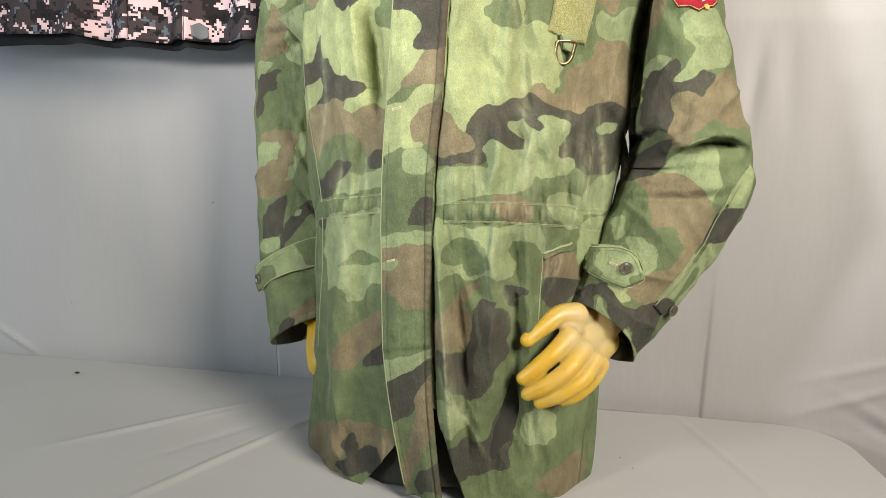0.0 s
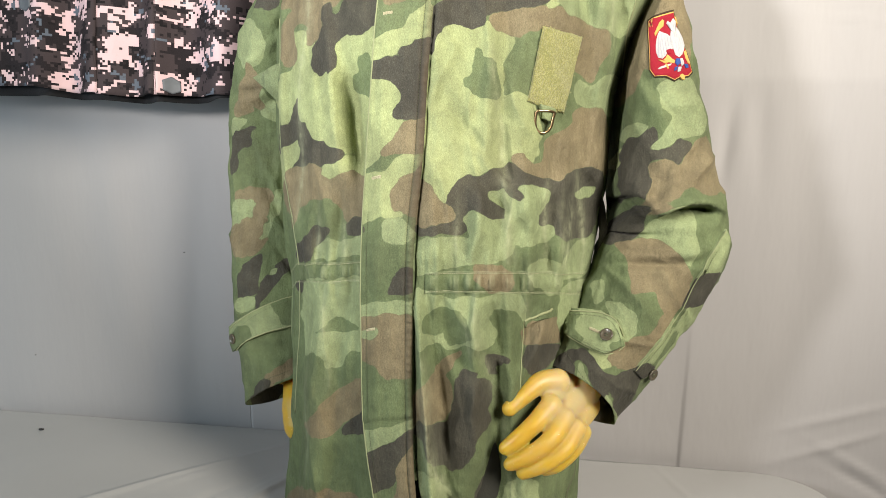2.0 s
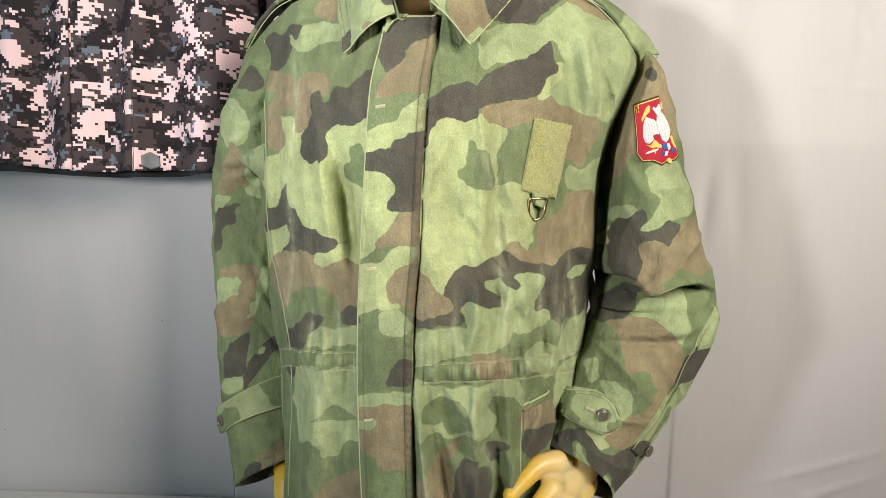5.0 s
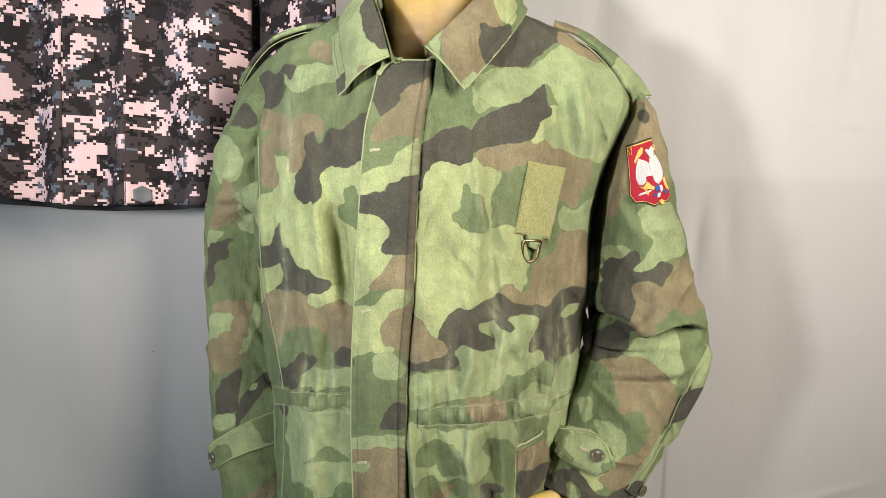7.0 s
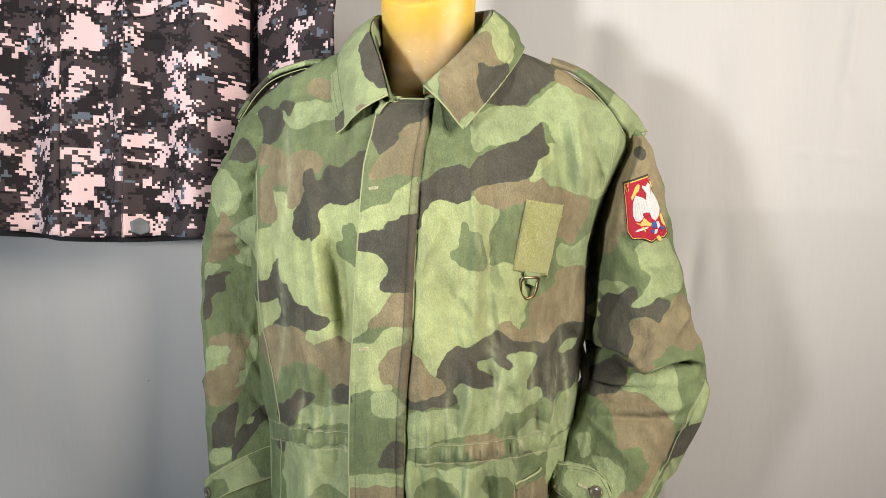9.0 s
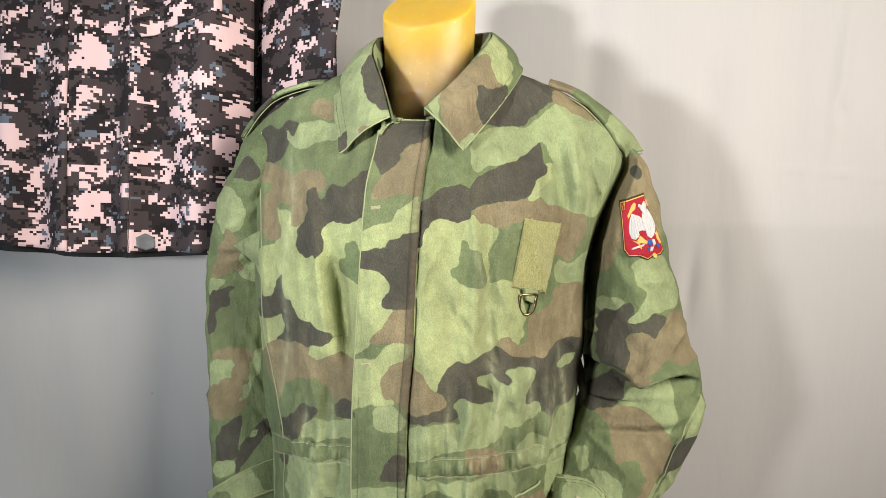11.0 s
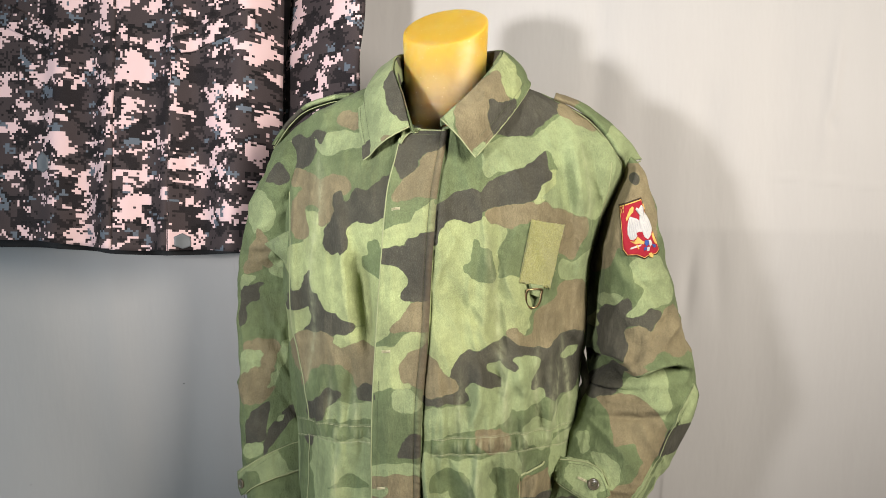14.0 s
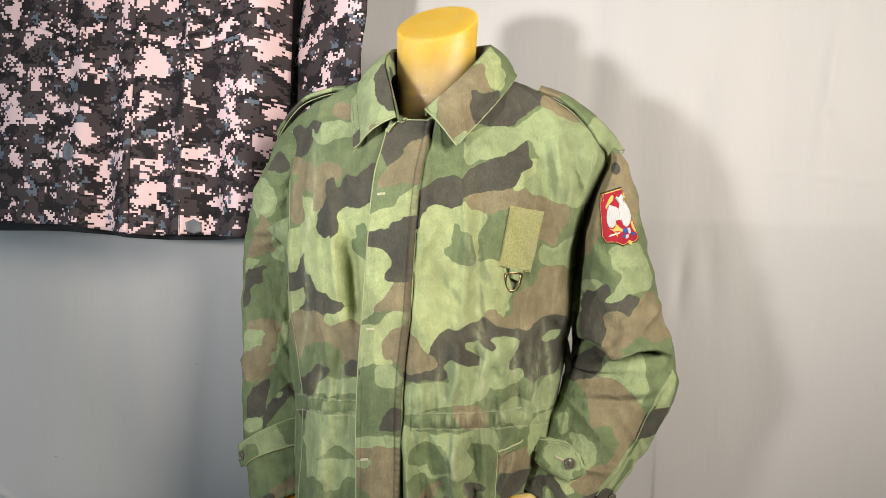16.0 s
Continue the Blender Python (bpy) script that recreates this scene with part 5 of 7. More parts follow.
def stitches(line, tree, parent, material=None, pitch=0.0034, lift=0.0003, size=0.00034):
    """A row of sewn stitches: short raised threads, each slightly askew."""
    pts = curve_through([(x, z, 0) for x, z in line], 400)
    run = np.r_[0, np.cumsum(np.linalg.norm(np.diff(pts, axis=0), axis=1))]
    verts, faces = [], []
    rng = random.Random(int(abs(pts[0][0]) * 1e5))
    s = 0.0
    while s + pitch * 0.7 < run[-1]:
        ends = []
        for d in (0.0, pitch * 0.66):
            x, z = np.interp(s + d, run, pts[:, 0]), np.interp(s + d, run, pts[:, 1])
            hit, normal = settle(tree, x + rng.uniform(-1, 1) * 0.0002, z)
            ends.append(hit + normal * lift)
        t = (ends[1] - ends[0]).normalized()
        a = t.cross(Vector((0, 1, 0))).normalized() * size
        up = Vector((0, -1, 0)) * size
        mid = (ends[0] + ends[1]) / 2 + up * 1.2
        b = len(verts)
        verts += [ends[0] - a, ends[0] + a, mid - a, mid + a, ends[1] - a, ends[1] + a, mid + up]
        faces += [(b, b + 1, b + 3, b + 2), (b + 2, b + 3, b + 5, b + 4), (b, b + 2, b + 6), (b + 2, b + 4, b + 6), (b + 1, b + 6, b + 3), (b + 3, b + 6, b + 5)]
        s += pitch
    return mesh_object("stitching", verts, faces, material or THREAD, parent)


def sewn_button(x, z, tree, parent, size=0.0085, lift=0.003, name="button"):
    """A four-holed button with a raised rim and crossed threads."""
    hit, normal = settle(tree, x, z)
    normal = flat_normal(tree, x, z)
    bm = bmesh.new()
    prof = [(0.0, 0.0016), (0.55, 0.0016), (0.68, 0.0022), (0.80, 0.0030), (0.93, 0.0028), (1.0, 0.0018), (0.95, 0.0), (0.0, 0.0)]
    rings = []
    for r, h in prof[1:-1]:
        rings.append([bm.verts.new((size * r * math.cos(k * math.pi / 14), size * r * math.sin(k * math.pi / 14), h)) for k in range(28)])
    for a, b in zip(rings, rings[1:]):
        for k in range(28):
            bm.faces.new((a[k], a[(k + 1) % 28], b[(k + 1) % 28], b[k]))
    bm.faces.new(rings[0]), bm.faces.new(rings[-1])
    ob = part(name, bm, BUTTON, parent, "dark brown four-holed button")
    m = Matrix.Translation(hit + normal * lift) @ normal.to_track_quat("Z", "Y").to_matrix().to_4x4()
    ob.data.transform(m)
    holes = bmesh.new()
    for k in range(4):
        a = math.pi / 4 + k * math.pi / 2
        bmesh.ops.create_cone(holes, cap_ends=True, segments=10, radius1=size * 0.10, radius2=size * 0.10, depth=0.0006, matrix=Matrix.Translation((size * 0.24 * math.cos(a), size * 0.24 * math.sin(a), 0.0017)))
    part("hole", holes, SPECK, ob).data.transform(m)
    thread = bmesh.new()
    for k in range(2):
        box_bm(-size * 0.24, size * 0.24, -size * 0.05 + (k - 0.5) * size * 0.3, size * 0.05 + (k - 0.5) * size * 0.3, 0.0016, 0.0024, 0.0, thread)
    part("thread", thread, THREAD_DARK, ob).data.transform(m)
    return ob


def buttonhole(x, z, tree, parent, length=0.016, slant=0.0, lift=0.0015):
    """A worked slit: two thick lips of pale thread, with bars at the ends."""
    verts, faces = [], []
    rng = random.Random(int(x * 1e4))
    n = 20
    for side in (-1, 1):
        for k in range(n):
            s = (k / (n - 1) - 0.5) * length
            cx, cz = x + s, z + s * slant + side * (0.0007 + 0.0004 * rng.random())
            hit, normal = settle(tree, cx, cz)
            base = hit + normal * lift
            w, h = length / n * 0.8, 0.0010 + rng.random() * 0.0005
            b = len(verts)
            verts += [base + Vector((-w / 2, 0.001, -h)), base + Vector((w / 2, 0.001, -h)), base + Vector((w / 2, 0.001, h)), base + Vector((-w / 2, 0.001, h)), base + Vector((0, -0.0008, 0))]
            faces += [(b, b + 1, b + 4), (b + 1, b + 2, b + 4), (b + 2, b + 3, b + 4), (b + 3, b, b + 4)]
    return mesh_object("buttonhole", verts, faces, THREAD_PALE, parent, "worked buttonhole in pale thread")


# ---- the field jacket: fly front, collar, waist ----
BODY_SKIN = skin(body)


def fly_front():
    zs = np.arange(1.640, 0.7329, -0.003)
    left = row_blend(sorted(FLY_L), zs)[:, 0]
    right = row_blend(sorted(FLY_R), zs)[:, 0]
    # the closing edge is a padded welt behind a sewn groove
    us = np.r_[0.0, 0.0, 0.012, 0.03, np.linspace(0.07, 0.81, 19), 0.835, 0.85, 0.86, 0.87, 0.885, 0.905, 0.93, 0.955, 0.975, 0.99, 1.0, 1.0]
    lifts = np.r_[0.0005, 0.0045, 0.0062, 0.0068, np.full(19, 0.0055), 0.0054, 0.0047, 0.0039, 0.0046, 0.0061, 0.0072, 0.0078, 0.0076, 0.0068, 0.0056, 0.0046, 0.0020]
    X = left[:, None] + (right - left)[:, None] * us[None, :]
    Z = np.repeat(zs[:, None], len(us), 1)
    base = body_front(X.reshape(-1), Z.reshape(-1)).reshape(X.shape) - 0.4 * fold_height(X, Z)
    verts = []
    for i, z in enumerate(zs):
        free = max(0.0, (0.95 - z) / 0.2)
        gap = 0.004 * math.exp(-(((z - 1.54) / 0.10) ** 2))
        for j, (u, h) in enumerate(zip(us, lifts)):
            x = X[i, j]
            y = base[i, j] - h - 0.0015 - gap * (1 - u) ** 2 + 0.010 * free * math.sin(u * 5.0 + 0.8) - 0.004 * free
            y -= 0.0016 * noise.noise(Vector((x * 50, 0, z * 16))) + 0.0022 * noise.noise(Vector((x * 20, 3, z * 9)))
            if u > 0.865:
                y += 0.0011 * math.sin(z * 520 + 4 * noise.noise(Vector((0, 7, z * 60)))) * min(1.0, (u - 0.865) / 0.04)
            # a seam across the fly above the open skirt
            y += 0.0022 * math.exp(-(((z - 0.948 - 0.10 * (x + 0.089)) / 0.0018) ** 2)) - 0.0016 * math.exp(-(((z - 0.956 - 0.10 * (x + 0.089)) / 0.004) ** 2))
            verts.append((x, y, z))
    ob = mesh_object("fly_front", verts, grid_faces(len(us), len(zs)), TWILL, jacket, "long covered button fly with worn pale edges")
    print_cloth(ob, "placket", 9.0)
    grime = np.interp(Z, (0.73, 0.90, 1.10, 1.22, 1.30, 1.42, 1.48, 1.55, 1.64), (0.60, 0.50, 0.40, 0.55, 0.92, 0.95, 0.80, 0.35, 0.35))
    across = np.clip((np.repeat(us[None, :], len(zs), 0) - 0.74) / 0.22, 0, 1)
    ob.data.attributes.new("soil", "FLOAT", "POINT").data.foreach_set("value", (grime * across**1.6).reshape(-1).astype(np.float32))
    mod = ob.modifiers.new("cloth", "SOLIDIFY")
    mod.thickness, mod.offset = 0.0012, 1.0
    return ob


fly = fly_front()
FLY_SKIN = skin(fly)


def along(rows, u_rows, share, z0, z1, step=0.04):
    """A line down the fly at a share of its width."""
    zs = np.arange(z0, z1, -step)
    a, b = row_blend(sorted(rows), zs)[:, 0], row_blend(sorted(u_rows), zs)[:, 0]
    return list(zip(a + (b - a) * share, zs))


for share in (0.86,):
    stitches(along(FLY_L, FLY_R, share, 1.63, 0.74), FLY_SKIN, fly, THREAD_DARK, 0.0036)
stitches(along(FLY_L, FLY_R, 0.12, 1.25, 0.74), FLY_SKIN, fly, THREAD_DARK, 0.0036)
laid_cord("worn_edge", along(FLY_L, FLY_R, 0.012, 1.63, 0.74), FLY_SKIN, 0.0010, EDGE, fly, 0.0, 160, "pale worn fold edge")
laid_cord("worn_edge", [(-0.060, 1.6375), (-0.030, 1.6385), (0.002, 1.6380)], FLY_SKIN, 0.0012, EDGE, fly, 0.0, 40, "pale worn top edge")
stitches([(-0.062, 1.630), (-0.030, 1.631), (0.0, 1.6305)], FLY_SKIN, fly, THREAD_DARK)
for x, z in ((-0.068, 1.513), (-0.081, 1.295), (-0.088, 1.082)):
    buttonhole(x - 0.002, z, FLY_SKIN, fly, 0.0125, 0.12, 0.0008)


def waist_casing(x0, x1, z_low, z_high, seed):
    """The tunnel of the drawcord: a raised, gathered band."""
    xs, us = np.arange(x0, x1, 0.0016), np.linspace(0, 1, 21)
    verts = []
    for x in xs:
        zl, zh = np.interp(x, (x0, x1), z_low), np.interp(x, (x0, x1), z_high)
        pull = 0.5 * noise.noise(Vector((x * 135, seed, 0))) + 0.8 * noise.noise(Vector((x * 48, seed, 5))) + 0.3 * noise.noise(Vector((x * 260, seed, 9)))
        for u in us:
            z = zl + (zh - zl) * u + 0.0012 * noise.noise(Vector((x * 60, u * 2, seed)))
            hit = sum((settle(BODY_SKIN, x + d, z)[0] for d in (-0.009, -0.0045, 0.0, 0.0045, 0.009)), Vector()) / 5
            ends = min(1.0, (x - x0) / 0.008 + 0.05, (x1 - x) / 0.008 + 0.05)
            puff = max(0.0, math.sin(math.pi * (u - 0.10) / 0.80)) ** 0.7 if 0.1 < u < 0.9 else 0.0
            lip = math.exp(-(((u - 0.045) / 0.035) ** 2)) + math.exp(-(((u - 0.955) / 0.035) ** 2))
            sway = pull * (0.0080 * puff + 0.0034) + 0.0010 * noise.noise(Vector((x * 230, u * 3, seed))) * puff
            h = 0.0004 + (0.0050 * puff + 0.0008 * lip + sway) * ends
            verts.append((x, min(hit.y - h, settle(BODY_SKIN, x, z)[0].y - 0.0007), z))
    ob = mesh_object("waist_casing", verts, grid_faces(len(us), len(xs)), TWILL, jacket, "gathered drawcord casing at the waist")
    print_cloth(ob, "front", seed)
    depth = np.array([v[1] for v in verts]).reshape(len(xs), len(us))
    ridge = np.clip((np.apply_along_axis(lambda c: np.convolve(np.pad(c, 6, "edge"), np.ones(13) / 13, "valid"), 0, depth) - depth) / 0.0036, 0, 0.6)
    ridge = np.maximum(ridge, 0.7 * (np.abs(us - 0.5) > 0.44)[None, :])
    ob.data.attributes.new("wear", "FLOAT", "POINT").data.foreach_set("value", ridge.reshape(-1).astype(np.float32))
    tree = skin(ob)
    for u in (0.09, 0.91):
        line = [(x, np.interp(x, (x0, x1), z_low) * (1 - u) + np.interp(x, (x0, x1), z_high) * u) for x in np.linspace(x0 + 0.004, x1 - 0.004, 12)]
        stitches(line, tree, ob, THREAD_WORN, 0.0030, 0.0005, 0.00045)
    return ob


waist_casing(-0.229, -0.098, (1.149, 1.152), (1.180, 1.181), 4.0)
waist_casing(-0.012, 0.207, (1.135, 1.150), (1.165, 1.183), 7.0)


def collar():
    fold = [(-0.052, 0.992, 1.640), (-0.066, 1.010, 1.690), (-0.088, 1.062, 1.752), (-0.078, 1.135, 1.792), (-0.004, 1.178, 1.800), (0.074, 1.135, 1.796), (0.088, 1.062, 1.768), (0.050, 1.010, 1.708), (-0.004, 0.990, 1.652)]
    edge = [(-0.121, 0.992, 1.586), (-0.134, 1.022, 1.650), (-0.142, 1.075, 1.706), (-0.118, 1.165, 1.738), (-0.004, 1.235, 1.730), (0.115, 1.165, 1.742), (0.134, 1.075, 1.722), (0.104, 1.018, 1.664), (0.050, 0.974, 1.591)]
    n, m = 220, 34
    f, e = curve_through(fold, n), curve_through(edge, n)
    verts = []
    for k in range(n):
        for j in range(m):
            v = j / (m - 1)
            p = f[k] * (1 - v) + e[k] * v
            out = np.array([p[0] * 0.6, p[1] - 1.13, 0.02])
            out /= np.linalg.norm(out)
            bulge = 0.011 * math.sin(math.pi * min(1, v * 1.15)) * (0.4 + 0.6 * abs(k / n - 0.5) * 2)
            wob = 0.002 * noise.noise(Vector(p) * 30) + 0.0012 * noise.noise(Vector(p) * 80)
            p = p + out * (bulge + wob + 0.002)
            verts.append(p)
    ob = mesh_object("collar", verts, grid_faces(m, n), TWILL, jacket, "open pointed collar with stitched edges")
    print_cloth(ob, "collar", 31.0)
    mod = ob.modifiers.new("cloth", "SOLIDIFY")
    mod.thickness, mod.offset = 0.003, 0.0
    # the stand inside, and the edges
    base = [(p[0] * 0.9, p[1] * 0.96 + 1.128 * 0.04, p[2] - 0.010 - 0.035 * math.sin(math.pi * k / (len(fold) - 1))) for k, p in enumerate(fold)]
    b = curve_through(base, 90)
    ff = curve_through(fold, 90)
    verts = [b[k] * (1 - j / 9) + ff[k] * (j / 9) for k in range(90) for j in range(10)]
    stand = mesh_object("collar_stand", verts, grid_faces(10, 90), TWILL, jacket, "inner collar stand")
    print_cloth(stand, "", 41.0)
    stand.modifiers.new("cloth", "SOLIDIFY").thickness = 0.0025
    return ob


col = collar()
COLLAR_SKIN = skin(col)
rim = [Vector(v.co) for v in col.data.vertices]
m = 34
cord("worn_edge", [rim[k * m + m - 1] + Vector((0, -0.0006, 0)) for k in range(0, 60, 2)], 0.0012, EDGE, col, "pale worn collar edge", 6)
cord("worn_edge", [rim[k * m + m - 1] + Vector((0, -0.0006, 0)) for k in range(160, 220, 2)], 0.0012, EDGE, col, "pale worn collar edge", 6)
cord("worn_edge", [rim[j] + Vector((0, -0.0008, 0)) for j in range(0, m)], 0.0012, EDGE, col, "pale worn collar edge", 6)
cord("worn_edge", [rim[219 * m + j] + Vector((0, -0.0008, 0)) for j in range(0, m)], 0.0012, EDGE, col, "pale worn collar edge", 6)
for k0, k1 in ((6, 50), (172, 214)):
    for inset in (2, 7):
        stitches([(rim[k * m + m - 1 - inset].x, rim[k * m + m - 1 - inset].z) for k in range(k0, k1, 4)], COLLAR_SKIN, col, THREAD_DARK, 0.0036, 0.0021)


blot("corner", "mid", -9, 160, -2, 160, -2, 166, -9, 166)
corner = laid_patch("folded_corner", [(-0.0685, 1.6385), (-0.050, 1.6400), (-0.036, 1.6395), (-0.042, 1.6350), (-0.052, 1.6335), (-0.060, 1.6255), (-0.0660, 1.6150), (-0.0705, 1.6140)], FLY_SKIN, TWILL, fly, 0.0034, 0.0008, 6, "crumpled turned-down corner of the fly", "corner", 33.0, curl=0.002)
laid_cord("worn_edge", [(-0.036, 1.6392), (-0.042, 1.6352), (-0.052, 1.6337), (-0.060, 1.6257), (-0.0660, 1.6152)], skin(corner), 0.0010, EDGE, corner, 0.0, 40, "pale worn edge")

# ---- epaulettes ----
def epaulette(front_line, back_line, label, seed, piece):
    """A stiff shoulder strap: two layers with a raised, stitched edge."""
    n, m = 70, 16
    a, b = curve_through(front_line, n), curve_through(back_line, n)
    verts = []
    for k in range(n):
        for j in range(m):
            v = j / (m - 1)
            p = a[k] * (1 - v) + b[k] * v + np.array([0, -0.004, 0.003 + 0.006 * math.sin(math.pi * v)])
            verts.append(p + np.array([0, 0, 0.0015 * noise.noise(Vector(p) * 60)]))
    ob = mesh_object("epaulette", verts, grid_faces(m, n), TWILL, jacket, label)
    print_cloth(ob, piece, seed)
    mod = ob.modifiers.new("cloth", "SOLIDIFY")
    mod.thickness, mod.offset = 0.0065, 0.0
    cord("worn_edge", [Vector(p) + Vector((0, -0.001, 0.0034)) for p in a], 0.0008, EDGE, ob, "pale worn edge", 6)
    cord("worn_edge", [Vector(p) + Vector((0, -0.001, -0.0036)) for p in a], 0.0008, EDGE, ob, "pale worn edge", 6)
    cord("worn_edge", [Vector(a[-1]) * (1 - k / 9) + Vector(b[-1]) * (k / 9) + Vector((0, -0.001, 0.001)) for k in range(10)], 0.0012, EDGE, ob, "pale worn edge", 6)
    return ob


blot("strap_a", "green", 15, 150, 40, 150, 40, 180, 15, 180)
blot("strap_a", "mid", 25.8, 164.0, 28.5, 166.0, 33, 163, 33, 156, 27, 156)
blot("strap_a", "brown", 16.0, 173.0, 19.6, 172.5, 21.4, 169.6, 20.0, 168.2, 17.0, 168.5)
blot("strap_b", "green", -15, 150, -40, 150, -40, 180, -15, 180)
blot("strap_b", "mid", -19, 173, -22, 172, -24, 168.5, -20, 168.5)
blot("strap_b", "dark", -24.2, 171, -27, 168.5, -28.2, 165, -25.5, 164.5)
ep = epaulette([(0.176, 1.088, 1.700), (0.204, 1.074, 1.685), (0.227, 1.066, 1.668), (0.246, 1.060, 1.647), (0.262, 1.056, 1.626), (0.279, 1.052, 1.595), (0.284, 1.052, 1.578)],
               [(0.184, 1.128, 1.708), (0.211, 1.122, 1.700), (0.233, 1.116, 1.688), (0.252, 1.110, 1.674), (0.269, 1.105, 1.660), (0.298, 1.098, 1.629), (0.318, 1.092, 1.598)], "faded green shoulder strap with a buttonhole and doubled pale edges", 51.0, "strap_a")
epaulette([(-0.168, 1.100, 1.706), (-0.198, 1.095, 1.702), (-0.238, 1.088, 1.684), (-0.262, 1.085, 1.660), (-0.282, 1.085, 1.630), (-0.290, 1.085, 1.615)],
          [(-0.165, 1.145, 1.712), (-0.198, 1.145, 1.709), (-0.240, 1.140, 1.692), (-0.272, 1.138, 1.664), (-0.296, 1.136, 1.632), (-0.304, 1.135, 1.618)], "green shoulder strap with a pale worn edge", 57.0, "strap_b")
buttonhole(0.287, 1.612, skin(ep), ep, 0.010, -1.4, 0.0025)

# ---- things sewn on the jacket ----
SLEEVE_SKIN = skin(sleeve_a)
SLEEVE_B_SKIN = skin(sleeve_b)
tape = laid_patch("name_tape", [(0.135, 1.498), (0.184, 1.489), (0.182, 1.478), (0.1655, 1.393), (0.148, 1.397), (0.1175, 1.4025)], BODY_SKIN, LOOP, jacket, 0.0028, 0.0012, 14, "yellow-green hook and loop tape with frayed edges")
TAPE_SKIN = skin(tape)
stitches([(0.137, 1.494), (0.128, 1.45), (0.1205, 1.406)], TAPE_SKIN, tape, THREAD, 0.0030)
fray = bmesh.new()
rng = random.Random(5)
for a, b in (((0.1175, 1.4025), (0.1655, 1.393)), ((0.1655, 1.393), (0.182, 1.478)), ((0.135, 1.498), (0.1175, 1.4025)), ((0.135, 1.498), (0.184, 1.489))):
    for k in range(46):
        s = rng.random()
        x, z = a[0] + (b[0] - a[0]) * s, a[1] + (b[1] - a[1]) * s
        hit, normal = settle(BODY_SKIN, x, z)
        p = hit + normal * 0.003
        d = Vector((rng.uniform(-1, 1), rng.uniform(-0.5, 0.2), rng.uniform(-1, 1))).normalized() * rng.uniform(0.0015, 0.0035)
        w = Vector((d.z, 0, -d.x)).normalized() * 0.00035
        fray.faces.new([fray.verts.new(q) for q in (p - w, p + w, p + d)])
part("frayed_thread", fray, LOOP, tape)

# ring on its tab
blot("ring_tab", "mid", 11, 136, 18, 136, 18, 142, 11, 142)
tab = laid_patch("ring_tab", [(0.1335, 1.402), (0.1545, 1.398), (0.1525, 1.3800), (0.1350, 1.3830)], BODY_SKIN, TWILL, jacket, 0.0090, 0.001, 5, "folded cloth tab", "ring_tab", 61.0)
hit, _ = settle(BODY_SKIN, 0.139, 1.375)
ring_line = [(-0.0125, 0.012), (0.0125, 0.012), (0.0135, 0.004), (0.0125, -0.006), (0.008, -0.0135), (0.0, -0.0165), (-0.008, -0.0135), (-0.0125, -0.006), (-0.0135, 0.004), (-0.0125, 0.012)]
d_ring = cord("d_ring", [Vector((0.1405 + x * 0.84 + z * 0.10, hit.y - 0.0115 - z * 0.10, 1.3795 + z)) for x, z, _ in curve_through([(x, z, 0) for x, z in ring_line], 60)], 0.00165, BRASS, tab, "aged brass ring", 10)

# sleeve badge: a shield in plain embroidered shapes
SHIELD = [(0.2765, 1.525), (0.295, 1.532), (0.313, 1.5385), (0.322, 1.510), (0.334, 1.478), (0.345, 1.454), (0.339, 1.447), (0.328, 1.4455), (0.319, 1.4395), (0.306, 1.4445), (0.291, 1.444), (0.284, 1.454), (0.282, 1.475), (0.279, 1.500)]


def shrunk(points, f, dx=0.0, dz=0.0):
    cx, cz = sum(p[0] for p in points) / len(points), sum(p[1] for p in points) / len(points)
    return [(cx + (x - cx) * f + dx, cz + (z - cz) * f + dz) for x, z in points]


badge = laid_patch("shield_badge", SHIELD, SLEEVE_SKIN, RIM, jacket, 0.0009, 0.0012, 9, "red shield badge with gold border and white emblem")
laid_patch("gold_border", shrunk(SHIELD, 0.955), SLEEVE_SKIN, GOLD, badge, 0.0011, 0.0013, 9, "gold border")
laid_patch("red_field", shrunk(SHIELD, 0.928), SLEEVE_SKIN, RED, badge, 0.0012, 0.0015, 9, "red field")


def on_badge(name, points, material, extra=0.0):
    """points in shares of the shield: across 0..1, up 0..1."""
    points = shrunk(points, 0.96)
    out = []
    for u, v in points:
        a = Vector((0.2785 + 0.0105 * (1 - v), 1.5235 - 0.078 * (1 - v)))
        b = Vector((0.3135 + 0.0315 * (1 - v), 1.5375 - 0.084 * (1 - v)))
        p = a + (b - a) * u
        out.append((p.x, p.y))
    return laid_patch(name, out, SLEEVE_SKIN, material, badge, 0.0007, 0.0024 + 0.6 * extra, 4)


GREY_THREAD = plain("grey_thread", (0.40, 0.40, 0.42, 1), 0.9)
on_badge("white_shape", [(0.30, 0.75), (0.42, 0.71), (0.55, 0.67), (0.63, 0.61), (0.66, 0.45), (0.58, 0.38), (0.46, 0.37), (0.37, 0.30), (0.27, 0.26), (0.17, 0.29), (0.12, 0.40), (0.14, 0.53), (0.20, 0.66)], WHITE)
on_badge("white_shape", [(0.58, 0.84), (0.65, 0.88), (0.73, 0.84), (0.80, 0.87), (0.88, 0.90), (0.94, 0.84), (0.89, 0.77), (0.94, 0.69), (0.98, 0.56), (0.96, 0.42), (0.89, 0.34), (0.80, 0.27), (0.70, 0.23), (0.62, 0.28), (0.60, 0.40), (0.60, 0.60), (0.70, 0.73), (0.66, 0.80)], WHITE, 0.0004)
